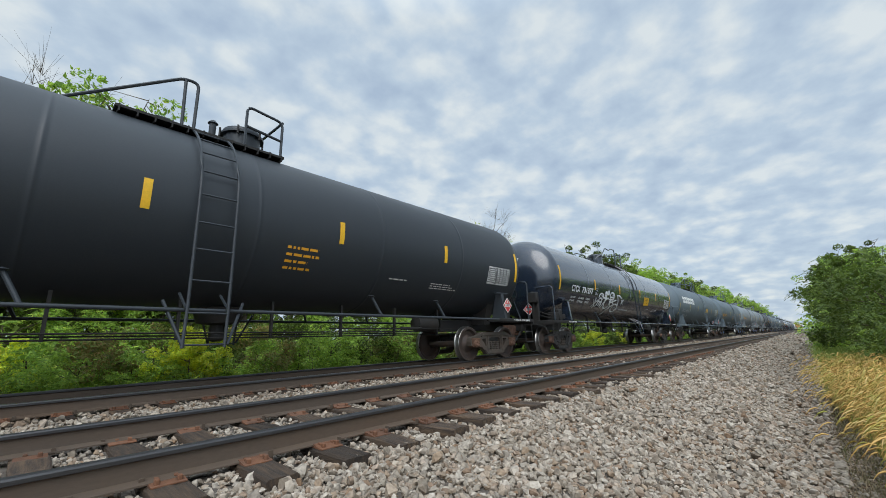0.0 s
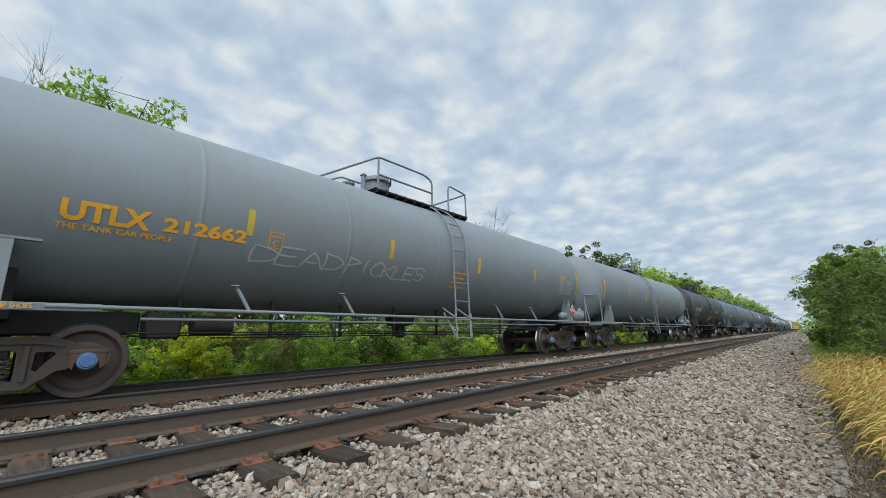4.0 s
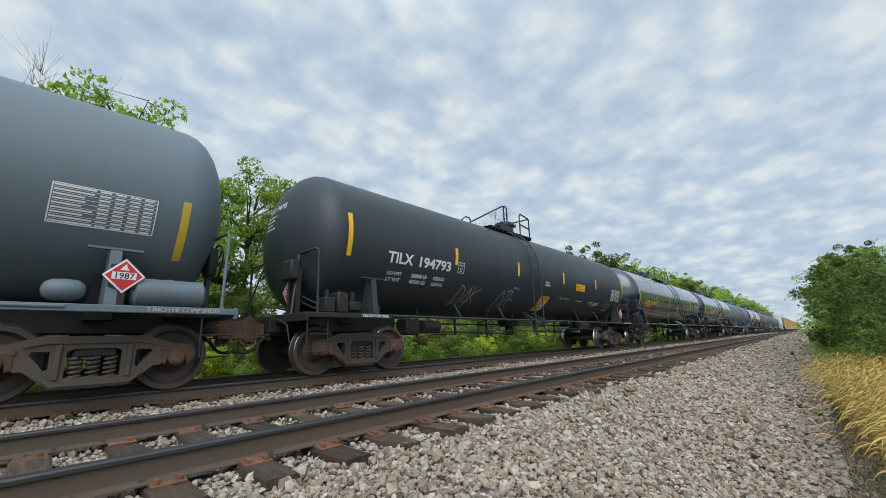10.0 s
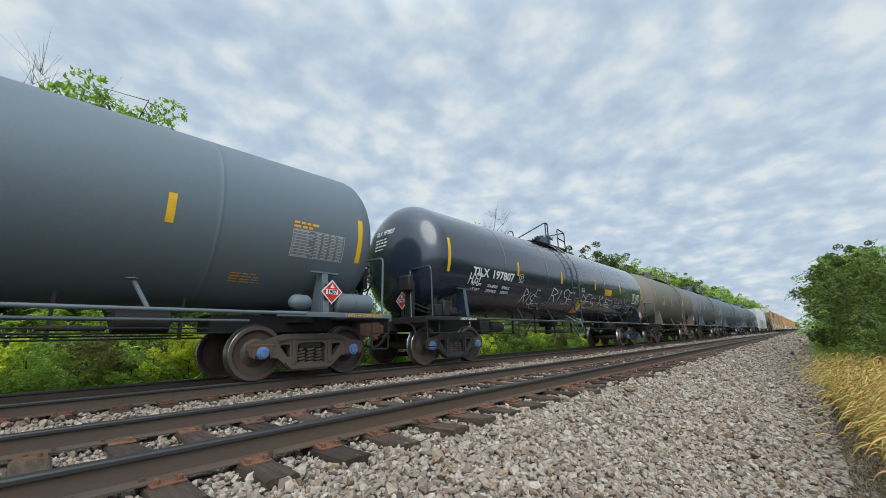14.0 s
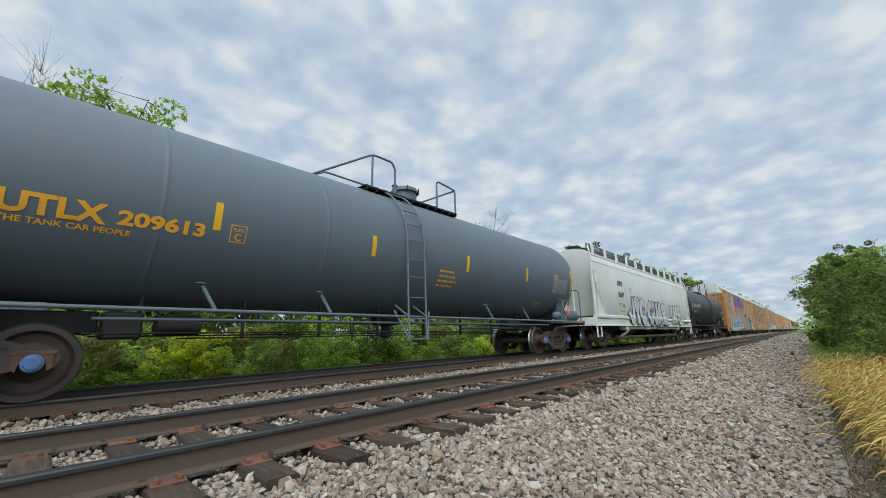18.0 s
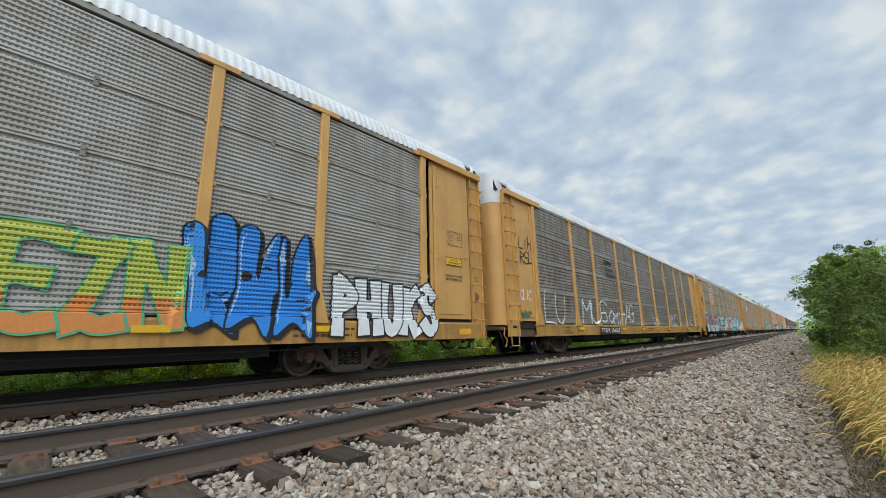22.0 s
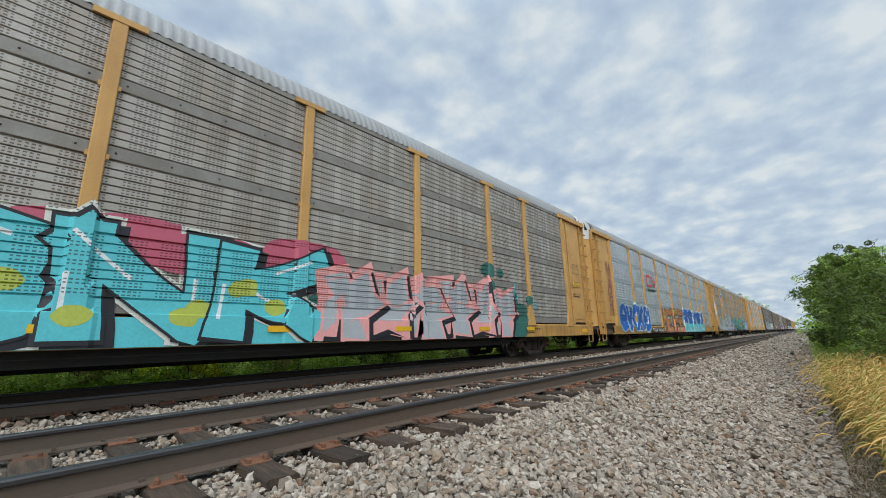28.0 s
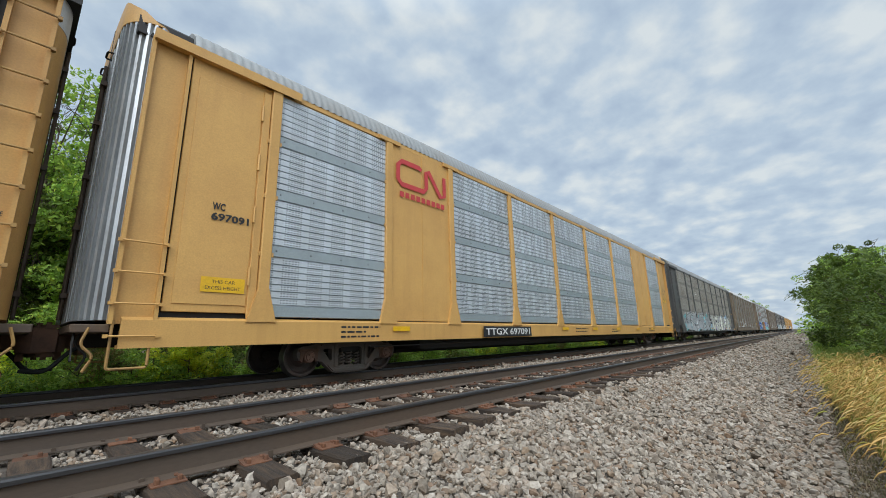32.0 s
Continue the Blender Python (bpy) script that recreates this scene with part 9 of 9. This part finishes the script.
    hand(b[23], 97, corner, "SEBC", -13.1, 3.2, 0.8, 0.3, "g_black", 0.035)
    hand(b[23], 98, corner, "FKC", -13.1, 2.86, 0.8, 0.3, "g_black", 0.035)
    hand(b[23], 96, corner, "RICH", -13.1, 1.82, 0.6, 0.28, "g_white", 0.03)
    # silver tags only
    tags(b[24], 63, on_fine, [(-11.2, 1.1, 4.0, 0.7, 6), (-3.4, 1.05, 5.0, 0.8, 6), (3.4, 1.0, 3.0, 0.7, 4)], "g_silver", 0.05, 0.03)
    # turquoise and pink
    paint("graffiti_band", [([rect(-6.6, 1.85, 0.61, 0.98)], C["cyan"])], R, b[25], 0.008, "turquoise sprayed band along the sill")
    piece(b[25], 65, R, "TRSNK", -6.7, 0.64, 8.5, 1.5, C["cyan"], C["black"], C["cream"], C["white"], C["black"], C["rose"], None, 0.31, 0.035, C["lime"], drop=0.07)
    paint("graffiti_band", [([rect(1.85, 7.85, 0.61, 0.92)], C["black"])], R, b[25], 0.008, "black sprayed band along the sill")
    mural(b[25], 66, R, 1.85, 0.66, 6.1, 1.35, 6, C["silver"], C["pink"], C["pink"], C["pink"], C["dkgreen"], rim=0.06, cast=C["black"], low=(0.25, C["pink"]))
    rng = np.random.default_rng(75)
    paint("graffiti_cloud", [(lifted([blob(rng, x, y, r, r * 0.8, 9, 0.2)], 0.0004 * i), C["dkgreen"]) for i, (x, y, r) in enumerate(((7.9, 1.55, 0.5), (8.4, 1.25, 0.45), (8.2, 0.9, 0.5), (9.0, 1.7, 0.18), (7.5, 2.4, 0.16), (6.9, 2.42, 0.3)))], R, b[25], 0.012, "dark green sprayed cloud")
    for x, y, r in ((8.15, 1.95, 0.28), (8.3, 1.75, 0.16), (9.35, 1.55, 0.24)):
        paint("graffiti_star", [([[(x - r, y - 0.1), (x, y - 0.03), (x + r, y + 0.1), (x, y + 0.03)]], C["cyan"]), (lifted([[(x + 0.02, y - r), (x + 0.035, y), (x + 0.06, y + r), (x - 0.035, y)]], 0.001), C["cyan"])], R, b[25], 0.03, "pale blue sprayed star")
    tags(b[25], 97, corner, [(-13.0, 1.3, 0.7, 2.2, 3)], "g_white", 0.04)
    # bright screens
    piece(b[26], 66, F26, "eVOKe", -11.45, 0.74, 4.45, 1.25, C["blue"], C["white"], C["aqua"], None, None, None, None, 0.36, 0.03, lean=0.06)
    piece(b[26], 67, F26, "METEE", -4.2, 0.62, 5.0, 1.4, C["orange"], C["black"], None, C["cream"], C["black"], None, (0.45, C["salmon"]), 0.29, 0.028, C["lime"], drop=0.05)
    paint("graffiti_band", [([rect(1.2, 8.25, 0.61, 1.02)], C["cyan"])], F26, b[26], 0.008, "turquoise sprayed band along the sill")
    piece(b[26], 69, F26, "ESKSI", 1.3, 0.72, 7.1, 1.42, C["blue"], C["white"], C["cream"], None, C["cyan"], None, (0.34, C["cyan"]), 0.31, 0.04, lean=0.16)
    hand(b[26], 70, F26, "2020", 7.3, 0.68, 0.8, 0.13, "g_white", 0.02, 0.04)
    hand(b[26], 72, F26, "SOC", 9.05, 1.32, 0.8, 0.45, "g_black", 0.03, 0.03)
    for q, t in enumerate(("ENE", "SOE", "KZE", "XAX", "VIV", "NUN")):
        hand(b[26], 98 + q, corner, t, -12.5, 1.45 + 0.4 * q, 0.5, 0.42, "g_wine", 0.03)
    hand(b[26], 99, F26, "REMER", -6.65, 1.1, 0.95, 0.28, "g_white", 0.02, 0.03)
    # grey, violet and green
    mural(b[27], 69, R, -11.75, 0.62, 8.3, 1.45, 7, C["silver"], C["black"], C["lilac"], C["mint"], C["sky"], rim=0.035, cast=C["black"])
    rng = np.random.default_rng(78)
    paint("graffiti_cloud", [(lifted([blob(rng, -4.3 + 0.32 * i, rng.uniform(0.95, 1.6), 0.42, rng.uniform(0.35, 0.5), 8, 0.2)], 0.0004 * i), C["sky"] if i % 3 else C["lilac"]) for i in range(10)], R, b[27], 0.011, "pale blue sprayed cloud")
    for key, wide, o in (("g_white", 0.13, 0.036), ("g_black", 0.065, 0.042)):
        hand(b[27], 76, R, "AP", -3.85, 1.45, 0.62, 0.5, key, wide, o, 0.0)
        hand(b[27], 77, R, "IK", -3.55, 0.95, 0.62, 0.42, key, wide, o, 0.0)
    paint("graffiti_band", [([rect(-2.4, 8.3, 0.61, 0.96)], C["black"])], R, b[27], 0.008, "black sprayed band along the sill")
    piece(b[27], 70, R, "SGSCSOS", -1.7, 0.70, 10.3, 1.42, C["teal"], C["mint"], C["black"], C["mint"], C["black"], None, (0.40, C["dkgreen"]), 0.25, 0.022, C["aqua"], lean=0.35)
    mural(b[27], 71, R, 8.7, 0.66, 2.8, 1.15, 3, C["sky"], C["black"], C["blue"], C["white"], C["violet"])
    tags(b[27], 72, corner, [(-13.05, 1.2, 0.8, 3.0, 3)], "g_white", 0.07)
    # charcoal carrier
    mural(b[29], 73, R, -11.3, 0.64, 9.5, 1.4, 7, C["silver"], C["black"], C["cyan"], C["white"])
    mural(b[29], 74, R, -1.2, 0.64, 11.0, 1.35, 10, C["cream"], C["black"], C["violet"], C["white"], C["sky"])
    decal("emblem", [rect(-6.4, -5.8, 3.5, 3.58), rect(-6.3, -5.9, 3.66, 3.74)], R, M["white"], b[29], 0.03, "small white painted emblem")
    # red emblem on the bright carriers: an open frame and a folded band in one line
    for car, u, z, q in ((b[28], -9.1, 4.05, 0.56), (b[26], -6.45, 3.22, 0.56)):
        open_frame = [(u + 1.3 * q, z + 0.9 * q), (u + 1.2 * q, z + q), (u + 0.2 * q, z + q), (u, z + 0.8 * q), (u, z + 0.2 * q), (u + 0.2 * q, z), (u + 1.45 * q, z), (u + 1.6 * q, z + 0.2 * q), (u + 1.6 * q, z + 0.9 * q), (u + 1.75 * q, z + q), (u + 2.5 * q, z), (u + 2.75 * q, z + 0.1 * q), (u + 2.75 * q, z + q)]
        bm = bm_new()
        band(bm, open_frame, 0.12, 0.0, 0, flare=0.0, grow=0.0)
        lay(bm, lambda p, r, o: (p, -1.55 - o, r), 0.012, 0.07)
        part("emblem", bm, M["g_red"], car, "red painted emblem")
        decal("emblem_bars", [rect(u + 0.05 + 0.17 * q, u + 0.17 + 0.17 * q, z - 0.3, z - 0.17) for q in range(9)], lambda p, r, o: (p, -1.55 - o, r), M["g_red"] if car is b[28] else M["ink"], car, 0.012)


def still_train():
    for k, car in CARS:
        car.matrix_basis = pose(mid(k), TRACK_Y[1], 0)


def motions():
    """The whole train rolls by at one speed; the wheels turn with it."""
    for k, car in CARS:
        walk(car, [(t, pose(mid(k) - rolled(t), TRACK_Y[1], 0)) for t in range(33)])
    for r, parts in TURNING.items():
        step = min(17.6 / r / FPS, radians(88))
        first = parts[0]
        walk(first, [(i / FPS, Matrix.Rotation(-step * i, 4, "Y")) for i in range(int(32 * FPS) + 1)])
        act, slot = first.animation_data.action, first.animation_data.action_slot
        for p in parts[1:]:
            p.rotation_mode = "QUATERNION"
            ad = p.animation_data_create()
            ad.action = act
            ad.action_slot = slot


greenery()
verge()
tank_train()
CARS.append((19, hopper_car(length(19))))
ship_racks()
still_train()
lay_ties()
ballast_stones()
motions()
